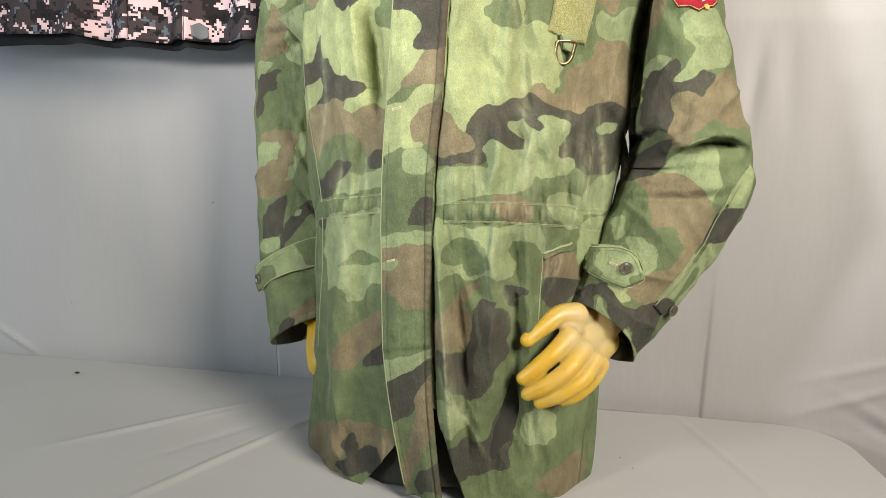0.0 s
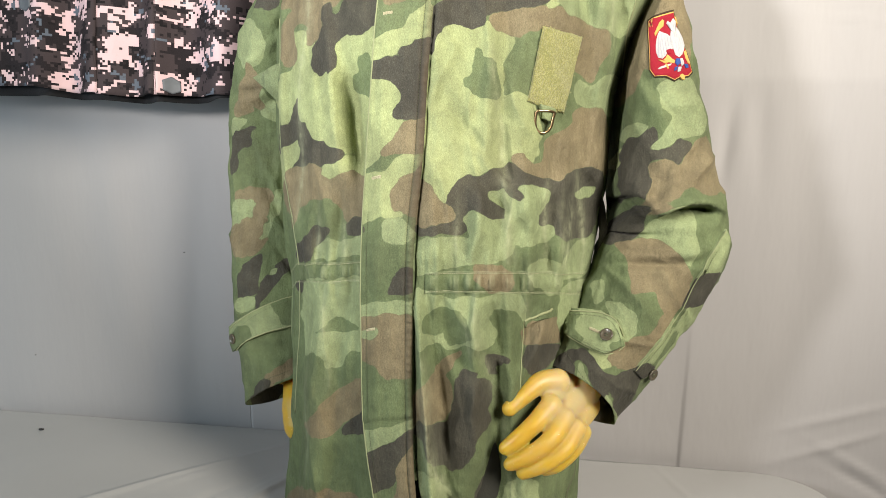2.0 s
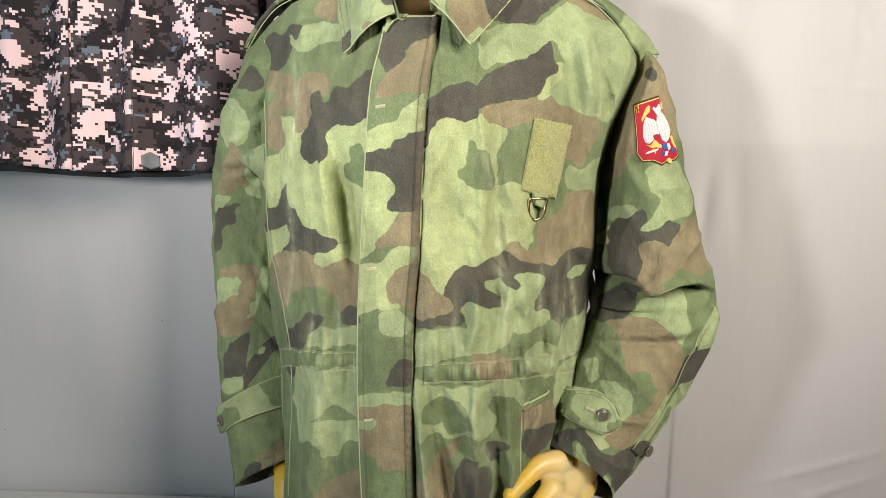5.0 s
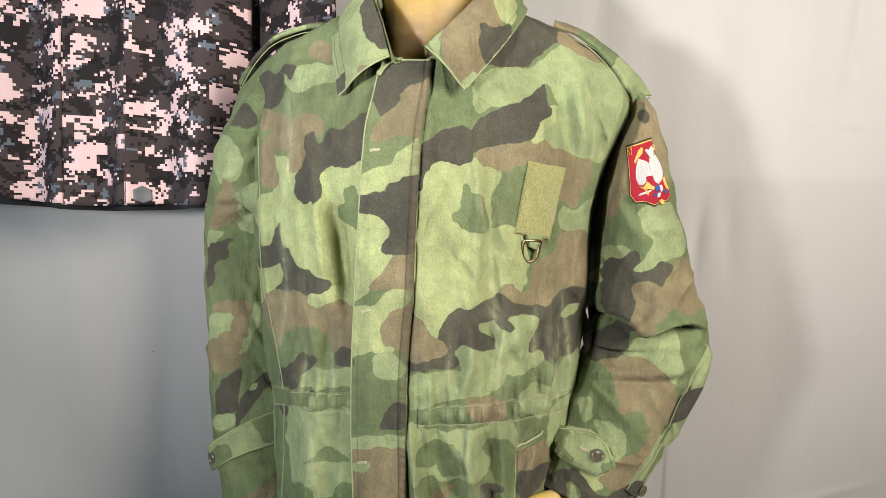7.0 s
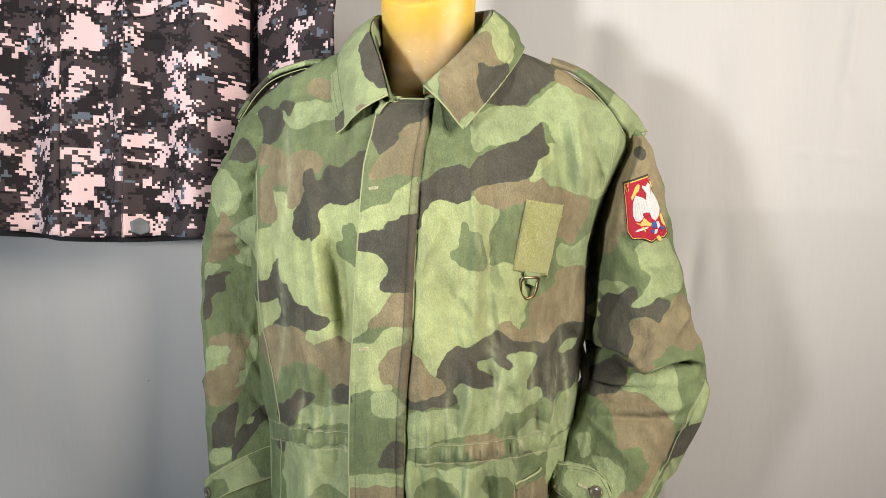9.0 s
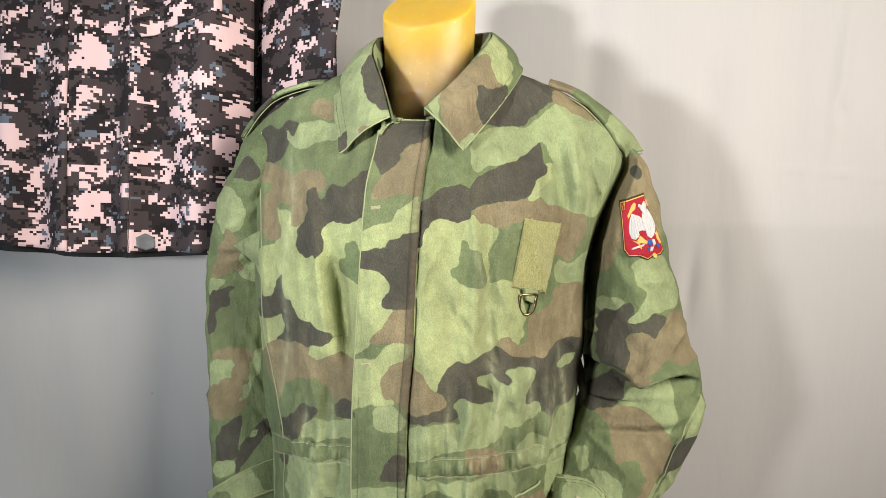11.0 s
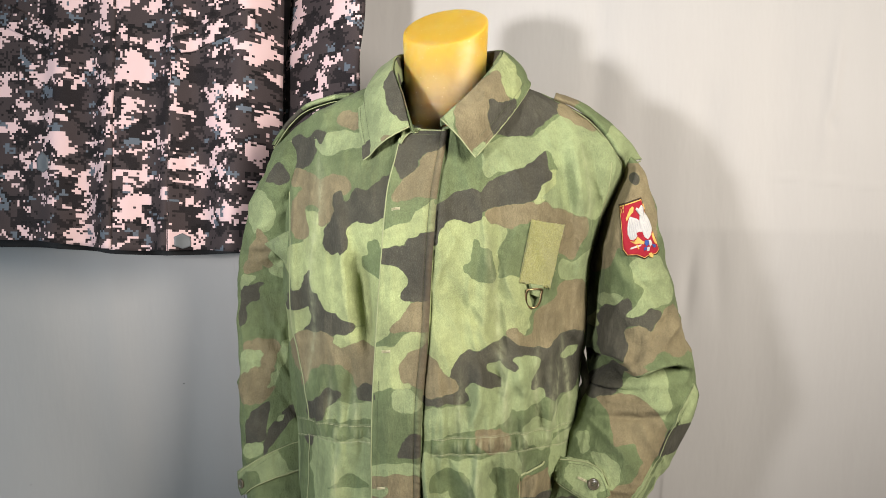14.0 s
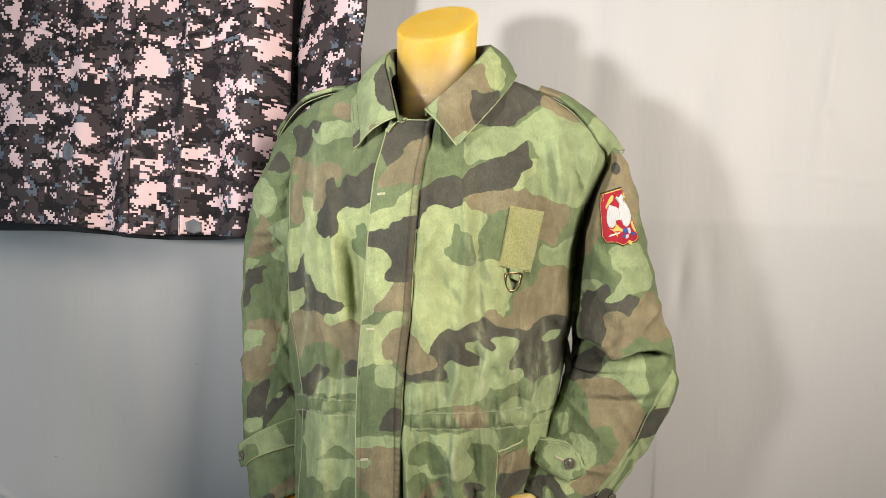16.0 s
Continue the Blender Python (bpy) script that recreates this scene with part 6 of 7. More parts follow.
for u, v, ln in ((0.20, 0.44, 0.13), (0.27, 0.44, 0.16), (0.34, 0.47, 0.15), (0.42, 0.51, 0.11), (0.50, 0.54, 0.09), (0.58, 0.53, 0.07), (0.24, 0.60, 0.08), (0.33, 0.63, 0.06), (0.72, 0.34, 0.06), (0.77, 0.44, 0.06), (0.70, 0.46, 0.07), (0.84, 0.50, 0.07), (0.91, 0.52, 0.09), (0.80, 0.60, 0.04), (0.74, 0.62, 0.05), (0.80, 0.78, 0.03)):
    on_badge("feather_line", [(u + 0.01, v + ln), (u + 0.026, v + ln), (u + 0.006, v - ln), (u - 0.008, v - ln)], GREY_THREAD, 0.0008)
on_badge("gold_shape", [(0.50, 0.92), (0.55, 0.89), (0.48, 0.80), (0.36, 0.77), (0.24, 0.72), (0.15, 0.66), (0.14, 0.72), (0.24, 0.80), (0.36, 0.88)], GOLD, 0.0005)
on_badge("gold_shape", [(0.93, 0.90), (0.97, 0.90), (0.97, 0.78), (0.94, 0.80)], GOLD, 0.0005)
on_badge("gold_shape", [(0.15, 0.27), (0.25, 0.23), (0.36, 0.28), (0.41, 0.33), (0.46, 0.3), (0.52, 0.24), (0.59, 0.21), (0.55, 0.16), (0.42, 0.19), (0.3, 0.19)], GOLD, 0.0006)
on_badge("gold_shape", [(0.86, 0.33), (0.93, 0.35), (0.92, 0.26), (0.95, 0.17), (0.95, 0.13), (0.89, 0.15), (0.85, 0.23)], GOLD, 0.0006)
on_badge("red_shape", [(0.41, 0.4), (0.52, 0.41), (0.61, 0.38), (0.57, 0.33), (0.46, 0.33), (0.4, 0.36)], RED, 0.0008)
on_badge("blue_shape", [(0.61, 0.24), (0.71, 0.23), (0.7, 0.16), (0.6, 0.12), (0.56, 0.17)], BLUE, 0.0008)
on_badge("white_shape", [(0.71, 0.23), (0.78, 0.23), (0.79, 0.15), (0.71, 0.11), (0.7, 0.16)], WHITE, 0.0008)
on_badge("blue_shape", [(0.53, 0.11), (0.61, 0.12), (0.58, 0.06), (0.5, 0.05)], BLUE, 0.0008)
on_badge("blue_shape", [(0.78, 0.15), (0.88, 0.14), (0.89, 0.09), (0.81, 0.08)], BLUE, 0.0008)
on_badge("white_shape", [(0.62, 0.11), (0.71, 0.11), (0.66, 0.04), (0.58, 0.03)], WHITE, 0.0008)
on_badge("gold_shape", [(0.12, 0.11), (0.17, 0.10), (0.45, 0.14), (0.49, 0.17), (0.43, 0.17), (0.18, 0.14)], WHITE, 0.0006)
on_badge("gold_shape", [(0.31, 0.18), (0.36, 0.18), (0.39, 0.1), (0.36, 0.08)], GOLD, 0.0010)
on_badge("gold_shape", [(0.62, -0.02), (0.70, 0.0), (0.75, -0.05), (0.71, -0.11), (0.65, -0.09)], GOLD, 0.0006)

# pocket at the hip
welt = laid_patch("pocket_welt", [(0.1245, 1.106), (0.160, 1.1275), (0.1635, 1.127), (0.1635, 1.120), (0.1275, 1.0985), (0.1245, 1.0985)], BODY_SKIN, TWILL, jacket, 0.004, 0.001, 6, "slanted pocket mouth with worn pale edge", "front", 71.0)
laid_cord("worn_edge", [(0.125, 1.1055), (0.143, 1.1165), (0.161, 1.127)], skin(welt), 0.0017, EDGE, welt, 0.0, 24, "pale frayed edge")
laid_cord("pocket_seam", [(0.1235, 1.104), (0.1225, 1.06), (0.1215, 1.01)], BODY_SKIN, 0.0007, EDGE, jacket, 0.0, 40, "vertical pocket seam")
stitches([(0.1265, 1.098), (0.1255, 1.06), (0.1245, 1.01)], BODY_SKIN, jacket, THREAD_DARK)
laid_cord("side_seam", [(0.197, 0.93), (0.201, 0.893), (0.191, 0.862), (0.188, 0.82), (0.184, 0.765)], BODY_SKIN, 0.0010, THREAD_DARK, jacket, 0.0, 50, "dark side seam")

# cuff tabs, cuffs and elbow pieces
# small pieces: mostly mid green, with a few darker blots
for name, ground in (("tab_a", (17, 104, 28, 104, 28, 112, 17, 112)), ("tab_b", (-38, 99, -22, 99, -22, 113, -38, 113))):
    blot(name, "mid", *ground)
blot("tab_a", "green", 18, 110.5, 20.5, 111, 20, 108.5, 21, 107, 18.5, 107)
blot("tab_a", "green", 24.5, 107, 27.5, 108, 27, 105, 25, 105.8)
blot("tab_b", "green", -37, 103, -33, 106.5, -31, 105.5, -32, 102, -36, 100)
blot("tab_b", "green", -28, 111, -23.5, 112.5, -23.5, 108, -26, 107, -27, 109)
tab_a = laid_patch("cuff_tab", [(0.188, 1.107), (0.214, 1.110), (0.237, 1.110), (0.257, 1.100), (0.267, 1.068), (0.241, 1.055), (0.214, 1.062), (0.186, 1.073)], SLEEVE_SKIN, TWILL, jacket, 0.0042, 0.0012, 10, "pointed cuff tab fastened with a button", "tab_a", 73.0, curl=0.003, stiff=True)
TAB_SKIN = skin(tab_a)
laid_cord("worn_edge", [(0.188, 1.1063), (0.214, 1.1093), (0.237, 1.1093), (0.2563, 1.0995), (0.2662, 1.0685), (0.241, 1.0558), (0.214, 1.0628), (0.187, 1.0738)], TAB_SKIN, 0.0011, EDGE, tab_a, 0.0, 120, "pale worn edge")
stitches([(0.191, 1.102), (0.214, 1.1048), (0.235, 1.1045), (0.2515, 1.0965), (0.2605, 1.0708), (0.241, 1.0610), (0.214, 1.0680), (0.192, 1.0768)], TAB_SKIN, tab_a, THREAD_DARK, 0.0034)
sewn_button(0.242, 1.0815, TAB_SKIN, tab_a, 0.0095, 0.002)
buttonhole(0.226, 1.0855, TAB_SKIN, tab_a, 0.013, -0.25)
tab_b = laid_patch("cuff_tab", [(-0.362, 1.052), (-0.345, 1.066), (-0.310, 1.090), (-0.275, 1.108), (-0.240, 1.118), (-0.238, 1.068), (-0.285, 1.056), (-0.325, 1.036), (-0.352, 1.012), (-0.360, 1.022)], SLEEVE_B_SKIN, TWILL, jacket, 0.0045, 0.0012, 10, "cuff tab wrapped round the sleeve", "tab_b", 79.0, curl=0.003, stiff=True)
TAB_B_SKIN = skin(tab_b)
laid_cord("worn_edge", [(-0.240, 1.0695), (-0.285, 1.0572), (-0.325, 1.037), (-0.3515, 1.0135)], TAB_B_SKIN, 0.0012, EDGE, tab_b, 0.0, 60, "pale worn edge")
laid_cord("worn_edge", [(-0.361, 1.051), (-0.345, 1.065), (-0.310, 1.089), (-0.275, 1.107), (-0.242, 1.1165)], TAB_B_SKIN, 0.0010, EDGE, tab_b, 0.0, 60, "pale worn edge")
stitches([(-0.338, 1.058), (-0.310, 1.080), (-0.275, 1.100), (-0.245, 1.109)], TAB_B_SKIN, tab_b, THREAD_DARK)
sewn_button(-0.352, 1.036, TAB_B_SKIN, tab_b, 0.0085, 0.001)

blot("elbow", "mid", 26, 100, 44, 100, 44, 126, 26, 126)
blot("elbow", "light", 29.5, 102.5, 32, 104, 33.5, 106.5, 33, 107.5, 31.5, 106, 29.5, 104)
blot("elbow", "light", 34.5, 108, 36.5, 109.5, 38, 112, 37.5, 114, 36, 112, 34.5, 110)
blot("elbow", "green", 31, 103, 33, 104.5, 34.5, 106.5, 35, 108.5, 33.5, 107.5, 32.5, 105.5)
blot("elbow", "green", 33.4, 109, 34.8, 110.2, 35.8, 112.4, 34.8, 112.6)
blot("elbow", "dark", 35.0, 112.6, 37.4, 112.2, 41, 113.0, 41.8, 116.6, 39.4, 117.2, 37.0, 116.8)
blot("elbow", "light", 36.6, 118.0, 39.4, 118.4, 42.4, 119.4, 42.4, 123.6, 40.0, 123.8, 38.0, 121.0)
blot("elbow", "dark", 28.4, 101.6, 30.4, 101.6, 31.6, 103.0, 30.0, 104.2, 28.6, 103.4)
elbow = laid_patch("elbow_piece", [(0.408, 1.236), (0.388, 1.209), (0.364, 1.160), (0.347, 1.120), (0.331, 1.094), (0.315, 1.071), (0.282, 1.032), (0.296, 1.016), (0.318, 1.022), (0.345, 1.056), (0.378, 1.101), (0.402, 1.165), (0.413, 1.205), (0.414, 1.225)], SLEEVE_SKIN, TWILL, jacket, 0.0030, 0.0012, 8, "reinforcing piece sewn along the elbow", "elbow", 83.0)
ELBOW_SKIN = skin(elbow)
SEAM = [(0.406, 1.234), (0.388, 1.209), (0.364, 1.160), (0.347, 1.120), (0.331, 1.094), (0.315, 1.071), (0.283, 1.033)]
laid_cord("worn_edge", [(x + 0.0022, z - 0.0015) for x, z in SEAM], ELBOW_SKIN, 0.0006, EDGE, elbow, 0.0, 80, "pale worn edge")
stitches([(x + 0.006, z - 0.005) for x, z in SEAM[1:]], ELBOW_SKIN, elbow, THREAD_DARK)
sewn_button(0.311, 1.022, ELBOW_SKIN, elbow, 0.0090, 0.003)


def cuff_band(tree, line, name="cuff_seam"):
    return stitches(line, tree, jacket, THREAD_DARK, 0.0038)


seam_a = cuff_band(SLEEVE_SKIN, [(0.187, 1.050), (0.208, 1.024), (0.233, 0.997), (0.259, 0.968)])
seam_b = cuff_band(SLEEVE_B_SKIN, [(-0.325, 0.960), (-0.310, 0.968), (-0.275, 0.985), (-0.245, 0.996)])

# dark sheet added behind the open skirt, standing in for the shade inside
inner = []
for z in np.linspace(0.736, 0.93, 24):
    inner += [(x, 1.018 + 0.006 * math.sin(x * 40 + z * 9) + 0.05 * (x + 0.04) ** 2, z) for x in np.linspace(-0.19, 0.10, 40)]
gap_sheet = mesh_object("inner_flap", inner, grid_faces(40, 24), GAP_SHADE, jacket, "dark sheet for the shade inside the open skirt")
gap_sheet.modifiers.new("cloth", "SOLIDIFY").thickness = 0.0015

# armhole seams
laid_cord("armhole_seam", [(0.262, 1.590), (0.256, 1.545), (0.246, 1.50), (0.240, 1.45)], BODY_SKIN, 0.0008, EDGE, jacket, 0.0, 50, "pale armhole seam")
laid_cord("armhole_seam", [(-0.262, 1.585), (-0.258, 1.52), (-0.252, 1.44), (-0.248, 1.36)], BODY_SKIN, 0.0004, THREAD, jacket, 0.0, 60, "olive armhole seam")

laid_cord("side_edge", [(-0.252, 1.622), (-0.2475, 1.595), (-0.244, 1.565), (-0.2385, 1.463), (-0.2345, 1.376), (-0.2205, 1.281), (-0.2065, 1.209), (-0.2075, 1.153), (-0.2115, 1.088), (-0.2155, 1.031), (-0.218, 0.95)], BODY_SKIN, 0.0009, EDGE, jacket, 0.0, 120, "pale pressed edge down the side")

# the tip of the pleat under the arm
tip = bmesh.new()
ring = [(-0.240, 1.060, 1.482), (-0.268, 1.062, 1.470), (-0.297, 1.056, 1.452), (-0.279, 1.062, 1.438), (-0.262, 1.064, 1.420), (-0.240, 1.060, 1.410)]
near = [tip.verts.new(v) for v in ring]
far = [tip.verts.new((x + 0.002, y + 0.005, z)) for x, y, z in ring]
tip.faces.new(near), tip.faces.new(far[::-1])
for k in range(len(ring)):
    tip.faces.new((near[k], far[k], far[(k + 1) % len(ring)], near[(k + 1) % len(ring)]))
bmesh.ops.bevel(tip, geom=tip.edges[:], offset=0.001, segments=2, affect="EDGES")
blot("pleat_tip", "mid", -35, 138, -20, 138, -20, 150, -35, 150)
pleat = print_cloth(part("pleat_tip", tip, TWILL, jacket, "folded tip of the underarm pleat"), "pleat_tip", 87.0)

blot("strip", "dark", 16, 108, 28, 108, 28, 134, 16, 134)


# the doubled edge of the opening at the side, from the armpit to the waist
def side_strip():
    line = curve_through([(0.222, 1.075, 1.300), (0.232, 1.072, 1.262), (0.236, 1.070, 1.232), (0.232, 1.070, 1.200), (0.222, 1.070, 1.168), (0.208, 1.070, 1.130)], 60)
    verts = []
    for k, p in enumerate(line):
        for j in range(7):
            v = j / 6
            verts.append((p[0] - 0.010 + 0.010 * v, p[1] + 0.004 * (1 - v) - 0.0025 * math.sin(math.pi * v) + 0.001 * noise.noise(Vector((k * 0.3, j, 2))), p[2] + 0.002 * v))
    ob = mesh_object("side_strip", verts, grid_faces(7, 60), TWILL, jacket, "doubled cloth edge of the side opening")
    print_cloth(ob, "strip", 91.0)
    ob.modifiers.new("cloth", "SOLIDIFY").thickness = 0.002
    for j in (0, 6):
        cord("worn_edge", [Vector(verts[k * 7 + j]) + Vector((0, -0.001, 0)) for k in range(60)], 0.0009, EDGE, ob, "pale worn edge", 6)
    return ob


strip = side_strip()


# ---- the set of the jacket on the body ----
# round, turned chest: sides and hanging arm go back along camera rays, outlines kept
CAMERA_SPOT = Vector((0.08, 0.06, 1.40))


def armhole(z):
    """The direction, from the camera spot, of the armhole's edge as seen at a height."""
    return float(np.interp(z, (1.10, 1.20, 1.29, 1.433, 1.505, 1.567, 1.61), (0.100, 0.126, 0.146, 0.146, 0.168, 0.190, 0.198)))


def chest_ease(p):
    """How far the cloth of the trunk recedes at a place, as a share of its distance from the camera spot."""
    u = (p.x - CAMERA_SPOT.x) / max(p.y - CAMERA_SPOT.y, 0.1)
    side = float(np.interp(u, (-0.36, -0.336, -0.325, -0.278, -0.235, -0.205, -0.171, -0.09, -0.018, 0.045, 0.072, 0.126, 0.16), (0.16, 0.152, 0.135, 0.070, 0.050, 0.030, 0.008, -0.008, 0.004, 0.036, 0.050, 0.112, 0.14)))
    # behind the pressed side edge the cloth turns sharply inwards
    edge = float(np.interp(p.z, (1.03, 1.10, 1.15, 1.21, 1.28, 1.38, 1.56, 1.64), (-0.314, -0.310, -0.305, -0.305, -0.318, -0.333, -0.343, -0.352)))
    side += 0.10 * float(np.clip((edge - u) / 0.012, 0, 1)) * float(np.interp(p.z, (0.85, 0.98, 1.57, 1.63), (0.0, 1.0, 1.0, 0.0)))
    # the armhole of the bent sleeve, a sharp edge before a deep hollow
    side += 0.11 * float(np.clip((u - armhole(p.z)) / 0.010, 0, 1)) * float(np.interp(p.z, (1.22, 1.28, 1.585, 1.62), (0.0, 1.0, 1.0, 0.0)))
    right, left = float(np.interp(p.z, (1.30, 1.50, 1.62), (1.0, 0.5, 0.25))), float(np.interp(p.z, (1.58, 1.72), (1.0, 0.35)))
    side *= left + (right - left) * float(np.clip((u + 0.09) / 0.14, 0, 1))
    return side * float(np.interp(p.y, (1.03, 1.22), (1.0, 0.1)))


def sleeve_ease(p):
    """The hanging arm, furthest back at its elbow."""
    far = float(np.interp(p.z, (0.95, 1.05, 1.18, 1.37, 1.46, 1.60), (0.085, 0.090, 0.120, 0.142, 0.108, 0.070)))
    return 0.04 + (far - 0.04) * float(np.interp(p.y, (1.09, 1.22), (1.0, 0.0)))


def push_from_camera(ob, ease):
    """Move a piece and what is sewn to it back along the camera's lines of sight, so it looks the same there."""
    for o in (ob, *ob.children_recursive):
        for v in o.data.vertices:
            v.co = CAMERA_SPOT + (v.co - CAMERA_SPOT) * (1 + ease(v.co))


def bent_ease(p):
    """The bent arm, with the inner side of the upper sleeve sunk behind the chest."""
    u = (p.x - CAMERA_SPOT.x) / max(p.y - CAMERA_SPOT.y, 0.1)
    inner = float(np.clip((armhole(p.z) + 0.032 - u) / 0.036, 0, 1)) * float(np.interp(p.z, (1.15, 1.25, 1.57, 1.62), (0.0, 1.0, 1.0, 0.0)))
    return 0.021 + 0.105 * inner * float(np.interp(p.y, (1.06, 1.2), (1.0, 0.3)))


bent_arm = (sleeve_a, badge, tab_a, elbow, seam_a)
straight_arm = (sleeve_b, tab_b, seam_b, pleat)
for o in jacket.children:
    push_from_camera(o, (lambda p: 0.090) if o is strip else bent_ease if o in bent_arm else sleeve_ease if o in straight_arm else chest_ease)


# ---- the mannequin ----
def capsule_chain(bm, points, radii, rings=10, sides=18, squash=1.0):
    """A closed, tapered limb through the points."""
    n = len(points) * 6
    c = curve_through(points, n)
    r = np.interp(np.linspace(0, 1, n), np.linspace(0, 1, len(radii)), radii)
    t0, t1 = c[1] - c[0], c[-1] - c[-2]
    t0, t1 = t0 / np.linalg.norm(t0), t1 / np.linalg.norm(t1)
    centres, rad = [], []
    for k in range(5):
        a = math.pi / 2 * (1 - (k + 0.15) / 5)
        centres.append(c[0] - t0 * r[0] * math.sin(a)), rad.append(r[0] * math.cos(a))
    centres += list(c)
    rad += list(r)
    for k in range(5):
        a = math.pi / 2 * ((k + 0.85) / 5)
        centres.append(c[-1] + t1 * r[-1] * math.sin(a)), rad.append(r[-1] * math.cos(a))
    centres = [Vector(p) for p in centres]
    loops = []
    for k, p in enumerate(centres):
        t = (centres[min(k + 1, len(centres) - 1)] - centres[max(k - 1, 0)]).normalized()
        a = t.cross(Vector((0.1, 1, 0.2))).normalized()
        b = t.cross(a)
        loops.append([bm.verts.new(p + (a * math.cos(2 * math.pi * i / sides) + b * math.sin(2 * math.pi * i / sides) * squash) * rad[k]) for i in range(sides)])
    for u, v in zip(loops, loops[1:]):
        for i in range(sides):
            bm.faces.new((u[i], u[(i + 1) % sides], v[(i + 1) % sides], v[i]))
    bm.faces.new(loops[0]), bm.faces.new(loops[-1])


def mannequin():
    bm = bmesh.new()
    # trunk that stands on the table, inside the jacket
    trunk = [(0.7235, 0.10, 0.05), (0.80, 0.10, 0.055), (0.95, 0.13, 0.07), (1.10, 0.14, 0.08), (1.25, 0.13, 0.065), (1.42, 0.14, 0.065), (1.52, 0.14, 0.070), (1.58, 0.14, 0.075), (1.63, 0.09, 0.062), (1.66, 0.07, 0.06)]
    loops = []
    for z, a, b in trunk:
        loops.append([bm.verts.new((-0.01 + a * math.cos(k * math.pi / 24), 1.135 + b * math.sin(k * math.pi / 24), z)) for k in range(48)])
    # neck, cut off on a slope
    centre, tilt = Vector((-0.007, 1.118, 1.832)), radians(44)
    for s in (0.25, 0.5, 0.75, 0.94):
        low, rad = Vector((-0.008, 1.122, 1.66)), 0.066 + 0.0065 * s
        loop = []
        for k in range(48):
            a = k * math.pi / 24
            top = centre + Vector((0.0735 * math.cos(a), 0.066 * math.sin(a) * math.cos(tilt), 0.066 * math.sin(a) * math.sin(tilt) + 0.0095 * math.cos(a)))
            base = low + Vector((0.067 * math.cos(a), 0.061 * math.sin(a), 0))
            loop.append(bm.verts.new(base.lerp(top, s)))
        loops.append(loop)
    for f, d in ((1.0, 0.0), (0.99, 0.002), (0.965, 0.003), (0.9, 0.0035), (0.5, 0.004)):
        up = Vector((0, -math.sin(tilt), math.cos(tilt)))
        loops.append([bm.verts.new(centre + Vector((0.0735 * math.cos(k * math.pi / 24), 0.066 * math.sin(k * math.pi / 24) * math.cos(tilt), 0.066 * math.sin(k * math.pi / 24) * math.sin(tilt) + 0.0095 * math.cos(k * math.pi / 24))) * f + up * d) for k in range(48)])
    for u, v in zip(loops, loops[1:]):
        for k in range(48):
            bm.faces.new((u[k], u[(k + 1) % 48], v[(k + 1) % 48], v[k]))
    bm.faces.new(loops[0]), bm.faces.new(loops[-1])
    # arms
    capsule_chain(bm, [(0.13, 1.15, 1.54), (0.20, 1.222, 1.52), (0.255, 1.240, 1.49), (0.325, 1.195, 1.43), (0.345, 1.175, 1.25), (0.285, 1.160, 1.09), (0.246, 1.130, 1.025), (0.216, 1.098, 0.985)], [0.04, 0.014, 0.012, 0.013, 0.020, 0.028, 0.030, 0.030])
    capsule_chain(bm, [(-0.14, 1.15, 1.54), (-0.20, 1.215, 1.53), (-0.325, 1.280, 1.453), (-0.353, 1.306, 1.30), (-0.350, 1.305, 1.20), (-0.332, 1.264, 1.061), (-0.296, 1.235, 0.940)], [0.04, 0.016, 0.013, 0.013, 0.013, 0.014, 0.022])
    # the palm and digits of the bent arm
    capsule_chain(bm, [(0.198, 1.095, 1.000), (0.174, 1.056, 0.986), (0.166, 1.034, 0.978)], [0.024, 0.022, 0.015], squash=0.75)
    capsule_chain(bm, [(0.214, 1.097, 0.980), (0.193, 1.054, 0.966), (0.184, 1.032, 0.962)], [0.026, 0.023, 0.016], squash=0.75)
    capsule_chain(bm, [(0.228, 1.102, 0.958), (0.210, 1.060, 0.947), (0.203, 1.036, 0.944)], [0.022, 0.019, 0.014], squash=0.75)
    capsule_chain(bm, [(0.176, 1.058, 1.004), (0.152, 1.045, 1.004), (0.128, 1.030, 0.988), (0.109, 1.014, 0.972)], [0.0195, 0.0160, 0.0142, 0.0112], squash=0.95)
    capsule_chain(bm, [(0.168, 1.028, 0.976), (0.146, 1.010, 0.955), (0.124, 1.002, 0.935), (0.106, 0.999, 0.920)], [0.0162, 0.0138, 0.0128, 0.0104], squash=0.95)
    capsule_chain(bm, [(0.187, 1.024, 0.960), (0.168, 0.998, 0.938), (0.140, 0.990, 0.916), (0.113, 0.994, 0.899)], [0.0160, 0.0132, 0.0120, 0.0098], squash=0.95)
    capsule_chain(bm, [(0.203, 1.026, 0.946), (0.187, 1.001, 0.923), (0.158, 0.992, 0.902), (0.131, 0.996, 0.887)], [0.0150, 0.0122, 0.0112, 0.0094], squash=0.95)
    capsule_chain(bm, [(0.214, 1.036, 0.938), (0.202, 1.020, 0.917), (0.180, 1.010, 0.897), (0.163, 1.008, 0.889)], [0.0134, 0.0110, 0.0100, 0.0086], squash=0.95)
    # the other arm's palm and digits hang straight
    capsule_chain(bm, [(-0.284, 1.222, 0.935), (-0.262, 1.190, 0.905), (-0.249, 1.168, 0.875)], [0.020, 0.032, 0.032], squash=0.8)
    for k in range(4):
        x, y = -0.256 + 0.015 * k, 1.163 + 0.010 * k
